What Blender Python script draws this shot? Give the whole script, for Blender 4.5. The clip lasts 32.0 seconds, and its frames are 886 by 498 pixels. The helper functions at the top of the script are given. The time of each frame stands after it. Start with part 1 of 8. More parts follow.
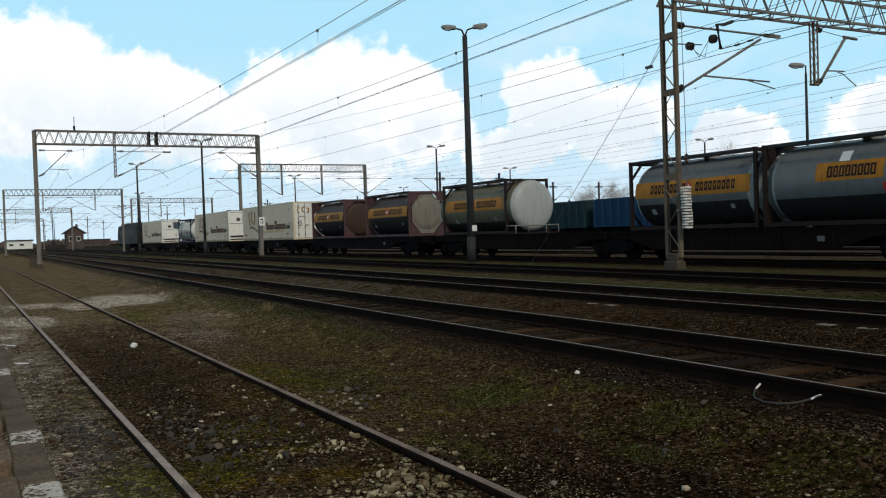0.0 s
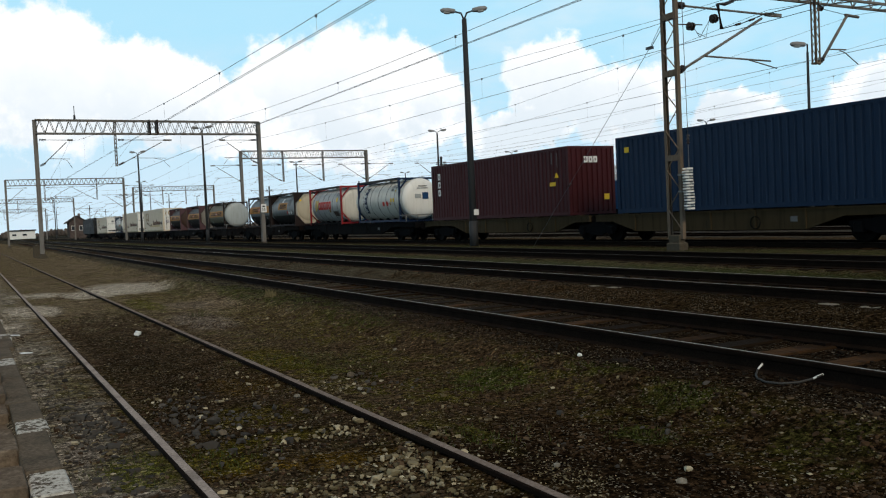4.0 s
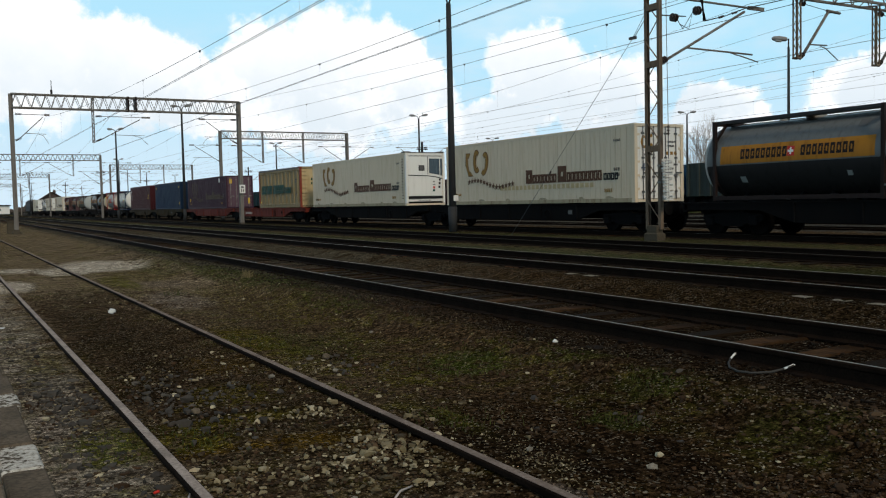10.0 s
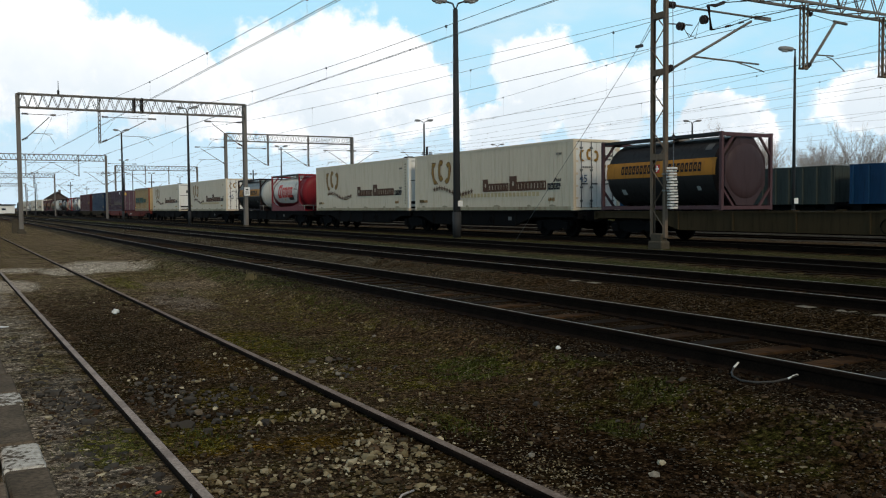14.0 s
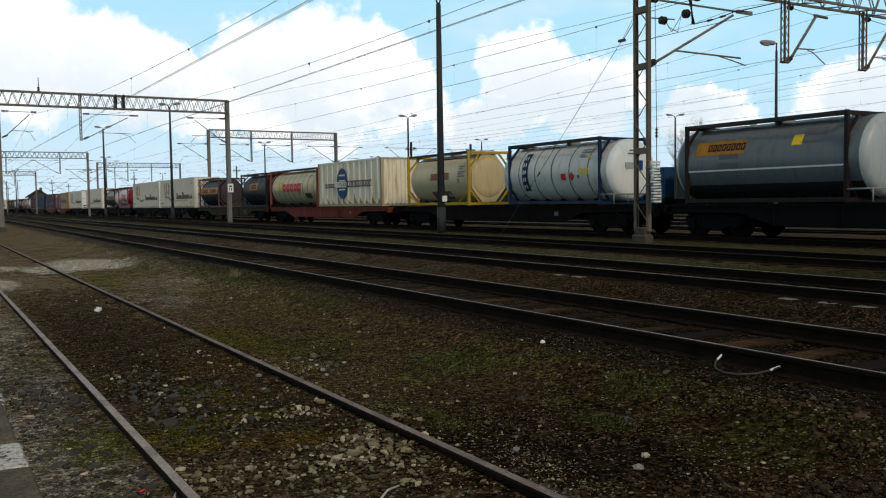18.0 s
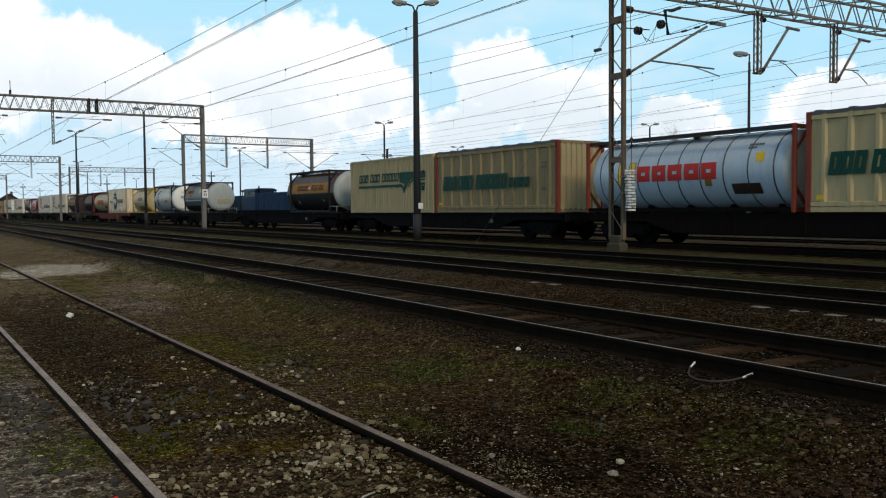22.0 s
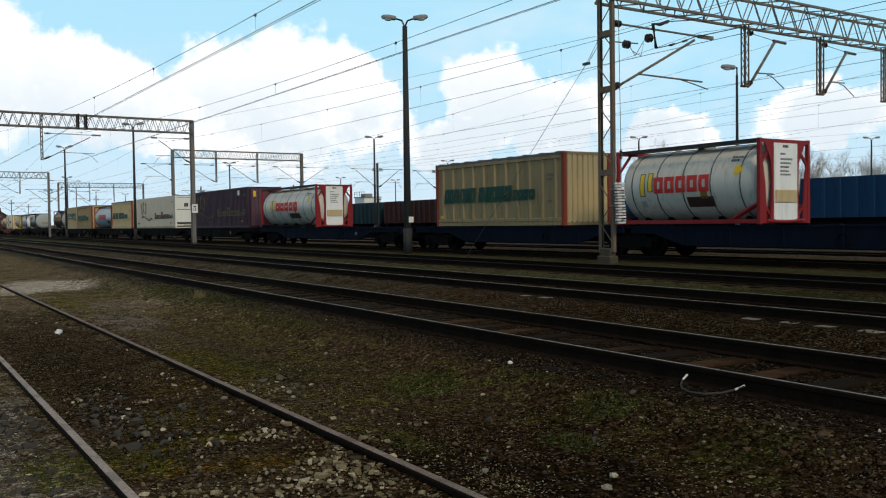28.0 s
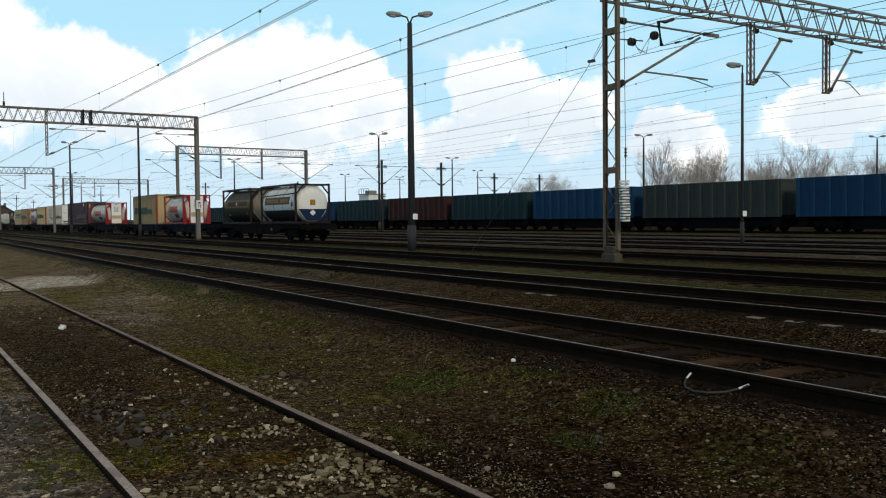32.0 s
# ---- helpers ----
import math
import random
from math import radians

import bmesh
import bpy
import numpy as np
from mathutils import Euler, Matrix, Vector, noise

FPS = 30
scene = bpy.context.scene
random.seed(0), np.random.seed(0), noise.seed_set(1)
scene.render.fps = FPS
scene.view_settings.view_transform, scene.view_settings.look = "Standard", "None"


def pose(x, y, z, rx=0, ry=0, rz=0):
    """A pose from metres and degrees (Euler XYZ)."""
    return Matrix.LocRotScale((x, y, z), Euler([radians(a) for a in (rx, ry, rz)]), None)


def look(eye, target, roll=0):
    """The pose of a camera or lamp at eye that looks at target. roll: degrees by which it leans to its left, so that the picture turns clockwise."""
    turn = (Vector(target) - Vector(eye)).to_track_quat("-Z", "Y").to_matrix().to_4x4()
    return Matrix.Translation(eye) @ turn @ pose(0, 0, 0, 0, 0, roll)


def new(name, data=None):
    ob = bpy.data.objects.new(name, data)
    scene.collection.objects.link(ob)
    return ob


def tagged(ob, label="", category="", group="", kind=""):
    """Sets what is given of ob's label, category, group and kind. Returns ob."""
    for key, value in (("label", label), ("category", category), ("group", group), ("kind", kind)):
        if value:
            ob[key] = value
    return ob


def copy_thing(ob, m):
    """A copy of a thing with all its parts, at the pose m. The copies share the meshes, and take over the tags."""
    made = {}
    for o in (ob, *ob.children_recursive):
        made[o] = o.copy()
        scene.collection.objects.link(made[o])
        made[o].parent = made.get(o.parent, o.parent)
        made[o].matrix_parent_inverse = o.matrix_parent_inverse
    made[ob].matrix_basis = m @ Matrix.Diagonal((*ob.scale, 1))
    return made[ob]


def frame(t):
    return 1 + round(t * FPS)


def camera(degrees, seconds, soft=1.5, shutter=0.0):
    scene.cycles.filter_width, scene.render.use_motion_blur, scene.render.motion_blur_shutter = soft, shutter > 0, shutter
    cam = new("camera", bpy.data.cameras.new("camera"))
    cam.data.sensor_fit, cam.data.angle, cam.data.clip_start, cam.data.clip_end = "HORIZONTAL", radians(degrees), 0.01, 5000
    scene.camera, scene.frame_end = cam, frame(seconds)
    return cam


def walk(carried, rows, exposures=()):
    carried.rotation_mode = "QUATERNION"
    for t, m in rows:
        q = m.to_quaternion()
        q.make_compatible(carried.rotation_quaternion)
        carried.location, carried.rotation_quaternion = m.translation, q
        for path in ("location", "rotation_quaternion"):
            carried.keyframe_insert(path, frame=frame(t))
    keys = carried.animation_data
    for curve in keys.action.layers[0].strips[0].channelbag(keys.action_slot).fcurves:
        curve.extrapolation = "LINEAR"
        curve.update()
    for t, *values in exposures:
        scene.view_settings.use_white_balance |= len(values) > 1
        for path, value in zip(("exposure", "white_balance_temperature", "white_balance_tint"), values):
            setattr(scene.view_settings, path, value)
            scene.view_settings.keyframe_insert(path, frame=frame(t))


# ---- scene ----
SECONDS = 32.0
cam = camera(53.5, SECONDS, soft=1.15, shutter=0.06)

# seconds, eye, then yaw to the left of +y, pitch up and roll, in degrees: a phone held by hand at chest height
PATH = [
    (0.0, -0.009, 0.002, 1.511, -28.65, -1.12, -1.92),
    (0.5, 0.001, -0.001, 1.512, -28.64, -1.49, -2.96),
    (1.0, 0.000, -0.003, 1.506, -28.61, -1.46, -3.16),
    (1.5, 0.006, 0.001, 1.509, -28.58, -1.62, -3.02),
    (2.0, -0.007, -0.010, 1.504, -28.59, -1.93, -2.91),
    (2.5, -0.004, -0.001, 1.504, -29.25, -1.96, -3.00),
    (3.0, 0.010, -0.002, 1.506, -29.36, -1.93, -3.08),
    (3.5, 0.005, -0.005, 1.512, -28.51, -2.16, -2.90),
    (5.5, -0.001, 0.008, 1.494, -28.91, -1.97, -1.96),
    (6.0, -0.005, 0.006, 1.489, -28.96, -2.13, -1.74),
    (6.5, -0.007, 0.007, 1.491, -29.05, -2.12, -1.64),
    (7.0, -0.003, -0.004, 1.490, -29.52, -1.90, -1.74),
    (7.5, -0.000, -0.005, 1.491, -29.80, -2.24, -1.19),
    (8.0, -0.005, 0.000, 1.488, -29.55, -2.55, -0.48),
    (8.5, -0.006, -0.001, 1.484, -29.31, -2.75, -1.07),
    (9.0, -0.002, -0.000, 1.482, -29.50, -3.07, -1.10),
    (9.5, -0.002, -0.010, 1.488, -29.79, -3.22, -1.42),
    (10.0, 0.007, -0.001, 1.492, -29.80, -3.10, -1.28),
    (10.5, 0.006, -0.000, 1.488, -29.54, -3.01, -1.15),
    (11.0, -0.001, 0.003, 1.481, -29.48, -2.93, -1.28),
    (11.5, 0.001, 0.002, 1.486, -29.70, -2.91, -1.35),
    (12.0, -0.002, -0.004, 1.487, -29.85, -3.15, -1.58),
    (12.5, 0.012, -0.000, 1.488, -29.10, -3.42, -1.33),
    (13.0, -0.001, -0.000, 1.483, -29.47, -3.52, -0.92),
    (13.5, -0.007, -0.001, 1.485, -29.68, -3.15, -0.79),
    (14.0, -0.003, -0.002, 1.489, -29.58, -2.75, -0.48),
    (14.5, -0.004, 0.004, 1.489, -29.51, -2.44, -0.78),
    (16.5, 0.007, 0.002, 1.486, -30.04, -2.95, -1.11),
    (17.0, 0.006, -0.002, 1.485, -30.28, -2.90, -0.91),
    (17.5, 0.002, -0.004, 1.489, -30.89, -2.76, -0.90),
    (18.0, 0.005, -0.005, 1.488, -30.56, -3.07, -0.86),
    (18.5, 0.000, -0.008, 1.491, -30.57, -2.86, -1.15),
    (19.0, 0.001, -0.004, 1.489, -30.81, -2.72, -0.78),
    (19.5, 0.002, -0.007, 1.484, -31.34, -2.74, -1.18),
    (20.0, -0.003, -0.002, 1.481, -31.53, -3.21, -0.86),
    (20.5, 0.009, -0.004, 1.485, -31.69, -3.40, -1.32),
    (21.0, 0.000, -0.010, 1.488, -31.95, -3.04, -1.06),
    (21.5, -0.001, -0.002, 1.488, -31.85, -2.58, -0.78),
    (22.0, -0.007, -0.010, 1.485, -32.16, -2.62, -0.46),
    (22.5, -0.007, -0.009, 1.490, -32.05, -2.58, -0.76),
    (23.0, -0.010, -0.005, 1.487, -32.47, -2.54, -0.48),
    (23.5, -0.001, 0.001, 1.487, -32.39, -2.40, -0.69),
    (24.0, -0.000, -0.007, 1.489, -32.68, -2.43, -0.48),
    (24.5, -0.002, -0.001, 1.488, -32.76, -2.45, -0.59),
    (25.0, -0.003, -0.010, 1.493, -32.67, -2.24, -0.74),
    (25.5, -0.004, 0.001, 1.488, -32.87, -2.07, -1.01),
    (27.5, -0.003, -0.005, 1.487, -32.74, -2.04, -1.23),
    (28.0, -0.007, 0.003, 1.487, -32.79, -1.74, -0.79),
    (28.5, -0.013, 0.008, 1.479, -33.10, -1.43, -0.52),
    (29.0, 0.006, 0.026, 1.489, -33.10, -1.22, -0.60),
    (29.5, -0.001, 0.006, 1.496, -33.22, -1.10, -0.89),
    (30.0, 0.008, 0.013, 1.496, -32.98, -1.16, -0.73),
    (30.5, 0.009, 0.016, 1.495, -32.73, -1.20, -0.91),
    (31.0, 0.011, 0.021, 1.490, -32.47, -1.26, -0.83),
    (31.5, 0.010, 0.011, 1.485, -32.31, -1.48, -0.84),
    (32.0, 0.010, 0.017, 1.486, -32.52, -1.92, -0.55),
]


def held(x, y, z, yaw, pitch, roll):
    a, b = radians(yaw), radians(pitch)
    ahead = Vector((-math.sin(a) * math.cos(b), math.cos(a) * math.cos(b), math.sin(b)))
    return look((x, y, z), Vector((x, y, z)) + ahead, roll)


walk(cam, [(t, held(*row)) for t, *row in PATH])

# ---- sky and sun ----
SUN_AZ, SUN_EL = 190.0, 36.0   # degrees from +y towards +x; the sun stands behind thin cloud, over the yard behind the viewer


def calc(tree, op, a, b=None, c=None, clamp=False):
    n = tree.nodes.new("ShaderNodeMath")
    n.operation, n.use_clamp = op, clamp
    for i, v in enumerate((a, b, c)):
        if v is None:
            continue
        if isinstance(v, (int, float)):
            n.inputs[i].default_value = v
        else:
            tree.links.new(v, n.inputs[i])
    return n.outputs[0]


def blend(tree, fac, a, b, mode="MIX"):
    n = tree.nodes.new("ShaderNodeMix")
    n.data_type, n.blend_type = "RGBA", mode
    for i, v in ((0, fac), (6, a), (7, b)):
        if isinstance(v, (int, float)):
            n.inputs[i].default_value = v
        elif isinstance(v, tuple):
            n.inputs[i].default_value = (*v, 1.0) if len(v) == 3 else v
        else:
            tree.links.new(v, n.inputs[i])
    return n.outputs[2]


def ramp(tree, fac, lo, hi):
    n = tree.nodes.new("ShaderNodeMapRange")
    n.interpolation_type = "SMOOTHSTEP"
    n.inputs[1].default_value, n.inputs[2].default_value = lo, hi
    tree.links.new(fac, n.inputs[0])
    return n.outputs[0]


def noise_at(tree, vector, scale, detail=6.0, rough=0.55):
    n = tree.nodes.new("ShaderNodeTexNoise")
    n.inputs["Scale"].default_value, n.inputs["Detail"].default_value, n.inputs["Roughness"].default_value = scale, detail, rough
    if vector is not None:
        tree.links.new(vector, n.inputs["Vector"])
    return n.outputs["Fac"]


def make_world():
    world = bpy.data.worlds.new("sky")
    scene.world = world
    world.use_nodes = True
    tree = world.node_tree
    tree.nodes.clear()
    out, back = tree.nodes.new("ShaderNodeOutputWorld"), tree.nodes.new("ShaderNodeBackground")
    tree.links.new(back.outputs[0], out.inputs[0])
    back.inputs[1].default_value = 0.1
    sky = tree.nodes.new("ShaderNodeTexSky")
    sky.sky_type, sky.sun_disc = "NISHITA", False
    sky.sun_elevation, sky.sun_rotation = radians(SUN_EL), radians(SUN_AZ)
    way = tree.nodes.new("ShaderNodeTexCoord").outputs["Generated"]
    sep = tree.nodes.new("ShaderNodeSeparateXYZ")
    tree.links.new(way, sep.inputs[0])
    x, y, z = sep.outputs
    # azimuth and elevation in degrees
    az = calc(tree, "MULTIPLY", calc(tree, "ARCTAN2", x, y), 57.2958)
    el = calc(tree, "MULTIPLY", calc(tree, "ARCSINE", z), 57.2958)
    puff = calc(tree, "SUBTRACT", noise_at(tree, way, 9.0, 9.0, 0.58), 0.5)
    puff2 = calc(tree, "SUBTRACT", noise_at(tree, way, 26.0, 6.0, 0.6), 0.5)
    az2 = calc(tree, "ADD", az, calc(tree, "ADD", calc(tree, "MULTIPLY", puff, 7.0), calc(tree, "MULTIPLY", puff2, 2.2)))
    el2 = calc(tree, "ADD", el, calc(tree, "ADD", calc(tree, "MULTIPLY", puff2, 3.4), calc(tree, "MULTIPLY", puff, -3.0)))
    # the heaps of cloud: azimuth, elevation, half width, half height
    heaps = ((-2.0, 9.3, 9.0, 4.4), (4.5, 9.0, 6.0, 4.6), (9.5, 8.5, 4.5, 3.4), (13.0, 7.4, 3.6, 2.9), (15.8, 6.9, 2.8, 2.5),
             (18.6, 8.2, 3.3, 3.3), (23.3, 8.8, 4.3, 4.1), (26.2, 8.6, 3.0, 3.0), (27.4, 7.0, 3.2, 2.8), (29.6, 6.6, 1.8, 1.8), (21.5, 5.6, 5.5, 2.6),
             (36.4, 8.0, 3.5, 3.2), (40.2, 6.4, 3.7, 3.0), (34.0, 4.8, 4.6, 1.6), (47.5, 5.0, 2.6, 2.0), (56.0, 6.0, 5.0, 2.0),
             (-18.0, 12.0, 9.0, 6.0))
    mass = None
    for a, e, w, h in heaps:
        u = calc(tree, "DIVIDE", calc(tree, "SUBTRACT", az2, a), w)
        v = calc(tree, "DIVIDE", calc(tree, "SUBTRACT", el2, e), h)
        d = calc(tree, "SUBTRACT", 1.0, calc(tree, "ADD", calc(tree, "MULTIPLY", u, u), calc(tree, "MULTIPLY", v, v)))
        mass = d if mass is None else calc(tree, "MAXIMUM", mass, d)
    soft = calc(tree, "ADD", mass, calc(tree, "MULTIPLY", calc(tree, "SUBTRACT", noise_at(tree, way, 42.0, 7.0, 0.62), 0.5), 0.9))
    heap = ramp(tree, soft, -0.08, 0.40)
    # loose cloud over the whole dome
    scaled = tree.nodes.new("ShaderNodeMapping")
    scaled.inputs["Scale"].default_value = (1.0, 1.0, 2.6)
    tree.links.new(way, scaled.inputs[0])
    veil = ramp(tree, noise_at(tree, scaled.outputs[0], 3.1, 8.0, 0.55), 0.50, 0.72)
    wisps = ramp(tree, noise_at(tree, scaled.outputs[0], 7.0, 8.0, 0.62), 0.38, 0.68)
    low = ramp(tree, calc(tree, "MULTIPLY", el, -1.0), -10.5, -1.5)
    veil = calc(tree, "MULTIPLY", veil, 0.45)
    haze = calc(tree, "MULTIPLY", calc(tree, "MAXIMUM", low, calc(tree, "MULTIPLY", wisps, ramp(tree, calc(tree, "MULTIPLY", el, -1.0), -15.0, -4.0))), 0.82)
    near_horizon = ramp(tree, calc(tree, "MULTIPLY", el, -1.0), -38.0, -12.0)
    high = blend(tree, 0.55, sky.outputs[0], (2.5, 2.9, 3.3))
    blue = blend(tree, calc(tree, "MULTIPLY", near_horizon, 0.9), high, (4.7, 8.5, 10.6))
    pale = blend(tree, haze, blue, (6.9, 8.4, 9.6))
    pale = blend(tree, veil, pale, blend(tree, near_horizon, (4.6, 4.4, 4.1), (8.9, 9.4, 9.8)))
    # bright heads, greyer undersides
    base = calc(tree, "ADD", calc(tree, "MULTIPLY", puff2, 2.0), calc(tree, "MULTIPLY", puff, 3.2))
    shade = ramp(tree, calc(tree, "ADD", calc(tree, "MULTIPLY", mass, 0.6), base), -0.12, 0.65)
    under = ramp(tree, calc(tree, "MULTIPLY", el2, -1.0), -12.0, -5.0)
    grey = calc(tree, "MULTIPLY", calc(tree, "MULTIPLY", shade, under), 0.85)
    cloud = blend(tree, grey, (10.9, 11.0, 11.1), (7.5, 8.5, 9.3))
    whole = blend(tree, heap, pale, cloud)
    tree.links.new(whole, back.inputs[0])


make_world()
sun = new("sun", bpy.data.lights.new("sun", "SUN"))
sun.data.energy, sun.data.angle, sun.data.color = 1.7, radians(12), (1.0, 0.84, 0.62)
a, e = radians(SUN_AZ), radians(SUN_EL)
sun.matrix_world = look((60 * math.sin(a), 60 * math.cos(a), 60 * math.tan(e)), (0, 0, 0))
scene.view_settings.exposure = 0.0

# ---- materials ----


def surface(name, metal=0.0, rough=0.6):
    m = bpy.data.materials.new(name)
    m.use_nodes = True
    tree = m.node_tree
    b = tree.nodes["Principled BSDF"]
    b.inputs["Metallic"].default_value, b.inputs["Roughness"].default_value = metal, rough
    return m, tree, b


def bump(tree, b, height, strength, distance):
    n = tree.nodes.new("ShaderNodeBump")
    n.inputs["Strength"].default_value, n.inputs["Distance"].default_value = strength, distance
    tree.links.new(height, n.inputs["Height"])
    tree.links.new(n.outputs[0], b.inputs["Normal"])


def paint(name, colour, rough=0.45, grime=0.45, dirt=(0.06, 0.05, 0.04), rust=0.15, metal=0.0, grain=1.0):
    """Weathered paint: soft fading, streaks that run down, specks of rust, dust."""
    m, tree, b = surface(name, metal, rough)
    b.inputs["Specular IOR Level"].default_value = 0.08 if rough > 0.7 else 0.16 if rough > 0.4 else 0.35
    co = tree.nodes.new("ShaderNodeTexCoord").outputs["Object"]
    stretch = tree.nodes.new("ShaderNodeMapping")
    stretch.inputs["Scale"].default_value = (2.2, 2.2, 0.22)
    tree.links.new(co, stretch.inputs[0])
    cloud = noise_at(tree, co, 0.9 * grain, 5.0, 0.6)
    streak = ramp(tree, noise_at(tree, stretch.outputs[0], 3.0 * grain, 6.0, 0.65), 0.45, 0.75)
    spot = ramp(tree, noise_at(tree, co, 14.0 * grain, 4.0, 0.6), 0.66, 0.74)
    fade = blend(tree, calc(tree, "MULTIPLY", ramp(tree, cloud, 0.3, 0.75), 0.35), colour, tuple(c * 0.8 + 0.12 * sum(colour) / 3 for c in colour))
    c = blend(tree, calc(tree, "MULTIPLY", streak, grime), fade, dirt)
    c = blend(tree, calc(tree, "MULTIPLY", spot, rust), c, (0.12, 0.045, 0.02))
    tree.links.new(c, b.inputs["Base Color"])
    r = calc(tree, "ADD", calc(tree, "MULTIPLY", streak, 0.25), rough, clamp=True)
    tree.links.new(r, b.inputs["Roughness"])
    bump(tree, b, noise_at(tree, co, 22.0, 3.0), 0.12, 0.004)
    return m


def mottled(name, dark, light, scale=8.0, rough=0.85, depth=0.01, strength=0.5, metal=0.0, third=None):
    """Rough surfaces: two tones at two scales, with relief."""
    m, tree, b = surface(name, metal, rough)
    b.inputs["Specular IOR Level"].default_value = 0.05 if rough > 0.8 else 0.3
    co = tree.nodes.new("ShaderNodeTexCoord").outputs["Object"]
    big, small = noise_at(tree, co, scale * 0.15, 5.0, 0.6), noise_at(tree, co, scale * 2.0, 6.0, 0.65)
    c = blend(tree, ramp(tree, small, 0.3, 0.7), dark, light)
    c = blend(tree, calc(tree, "MULTIPLY", ramp(tree, big, 0.42, 0.68), 0.6), c, third or tuple(v * 0.6 for v in dark))
    tree.links.new(c, b.inputs["Base Color"])
    bump(tree, b, small, strength, depth)
    return m


def islands(name, tones, rough=0.9, scale=60.0, soil=0.6):
    """Loose pieces of one mesh, each with a tone of its own."""
    m, tree, b = surface(name, 0.0, rough)
    b.inputs["Specular IOR Level"].default_value = 0.05
    info = tree.nodes.new("ShaderNodeNewGeometry")
    r = tree.nodes.new("ShaderNodeValToRGB")
    els = r.color_ramp.elements
    while len(els) < len(tones):
        els.new(0.5)
    for i, (el, tone) in enumerate(zip(els, tones)):
        el.position, el.color = i / (len(tones) - 1), (*tone, 1)
    tree.links.new(info.outputs["Random Per Island"], r.inputs[0])
    co = tree.nodes.new("ShaderNodeTexCoord").outputs["Object"]
    n = noise_at(tree, co, scale, 4.0, 0.6)
    c = blend(tree, calc(tree, "MULTIPLY", n, soil), r.outputs[0], (0.03, 0.025, 0.018))
    tree.links.new(c, b.inputs["Base Color"])
    bump(tree, b, n, 0.4, 0.005)
    return m


def ground_material():
    m, tree, b = surface("yard_ground", 0.0, 0.95)
    b.inputs["Specular IOR Level"].default_value = 0.0
    co = tree.nodes.new("ShaderNodeNewGeometry").outputs["Position"]
    sep = tree.nodes.new("ShaderNodeSeparateXYZ")
    tree.links.new(co, sep.inputs[0])
    px, py, pz = sep.outputs

    def mul(*a):
        out = a[0]
        for k in a[1:]:
            out = calc(tree, "MULTIPLY", out, k)
        return out

    def below(v, lo, hi):
        """1 under lo, falling to 0 at hi."""
        return calc(tree, "SUBTRACT", 1.0, ramp(tree, v, lo, hi))

    def cells(scale):
        n = tree.nodes.new("ShaderNodeTexVoronoi")
        n.inputs["Scale"].default_value = scale
        tree.links.new(co, n.inputs["Vector"])
        s = tree.nodes.new("ShaderNodeSeparateColor")
        tree.links.new(n.outputs["Color"], s.inputs[0])
        return n.outputs["Distance"], s.outputs

    big, mid, clump = noise_at(tree, co, 0.35, 6.0, 0.6), noise_at(tree, co, 1.9, 6.0, 0.62), noise_at(tree, co, 6.0, 5.0, 0.65)
    fine, grit = noise_at(tree, co, 19.0, 6.0, 0.72), noise_at(tree, co, 70.0, 4.0, 0.7)
    wob, wob2 = calc(tree, "SUBTRACT", mid, 0.5), calc(tree, "SUBTRACT", clump, 0.5)
    # the running lines bear a little away from the siding
    away = mul(calc(tree, "MINIMUM", calc(tree, "MAXIMUM", py, 0.0), 100.0), -0.0155, ramp(tree, px, 3.0, 5.0), below(px, 17.0, 20.0))
    xr = calc(tree, "ADD", calc(tree, "ADD", px, away), mul(wob, 1.6))
    soil = blend(tree, ramp(tree, fine, 0.32, 0.68), (0.015, 0.0102, 0.0056), (0.118, 0.082, 0.046))
    # soil brightened in the colour with distance
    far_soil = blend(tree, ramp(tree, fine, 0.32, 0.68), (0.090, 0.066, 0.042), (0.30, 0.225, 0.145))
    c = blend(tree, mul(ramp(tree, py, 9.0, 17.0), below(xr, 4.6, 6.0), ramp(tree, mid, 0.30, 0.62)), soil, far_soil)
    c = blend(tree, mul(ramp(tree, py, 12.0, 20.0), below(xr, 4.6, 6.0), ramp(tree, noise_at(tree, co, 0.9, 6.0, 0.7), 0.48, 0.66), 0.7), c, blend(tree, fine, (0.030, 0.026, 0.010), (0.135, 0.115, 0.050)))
    # rust-stained chippings towards the running lines
    rusty = blend(tree, ramp(tree, fine, 0.34, 0.7), (0.011, 0.0066, 0.0034), (0.100, 0.062, 0.031))
    c = blend(tree, mul(ramp(tree, xr, 2.7, 3.5), below(py, 6.5, 13.0), 0.9), c, rusty)
    c = blend(tree, mul(calc(tree, "MAXIMUM", mul(ramp(tree, xr, 4.3, 4.9), below(py, 5.0, 8.5)), mul(ramp(tree, xr, 1.9, 2.7), below(py, 4.9, 6.3))), 0.9), c, blend(tree, ramp(tree, fine, 0.34, 0.7), (0.005, 0.0029, 0.0016), (0.042, 0.024, 0.0115)))
    c = blend(tree, mul(ramp(tree, xr, 7.2, 7.8), below(xr, 13.0, 14.0), 0.9), c, blend(tree, ramp(tree, fine, 0.34, 0.7), (0.008, 0.0044, 0.0022), (0.062, 0.036, 0.017)))
    # trodden pale grit beside the kerb
    dust = mul(below(xr, 0.55, 1.25), ramp(tree, clump, 0.30, 0.6))
    c = blend(tree, mul(dust, 0.85), c, blend(tree, fine, (0.095, 0.076, 0.057), (0.50, 0.44, 0.35)))
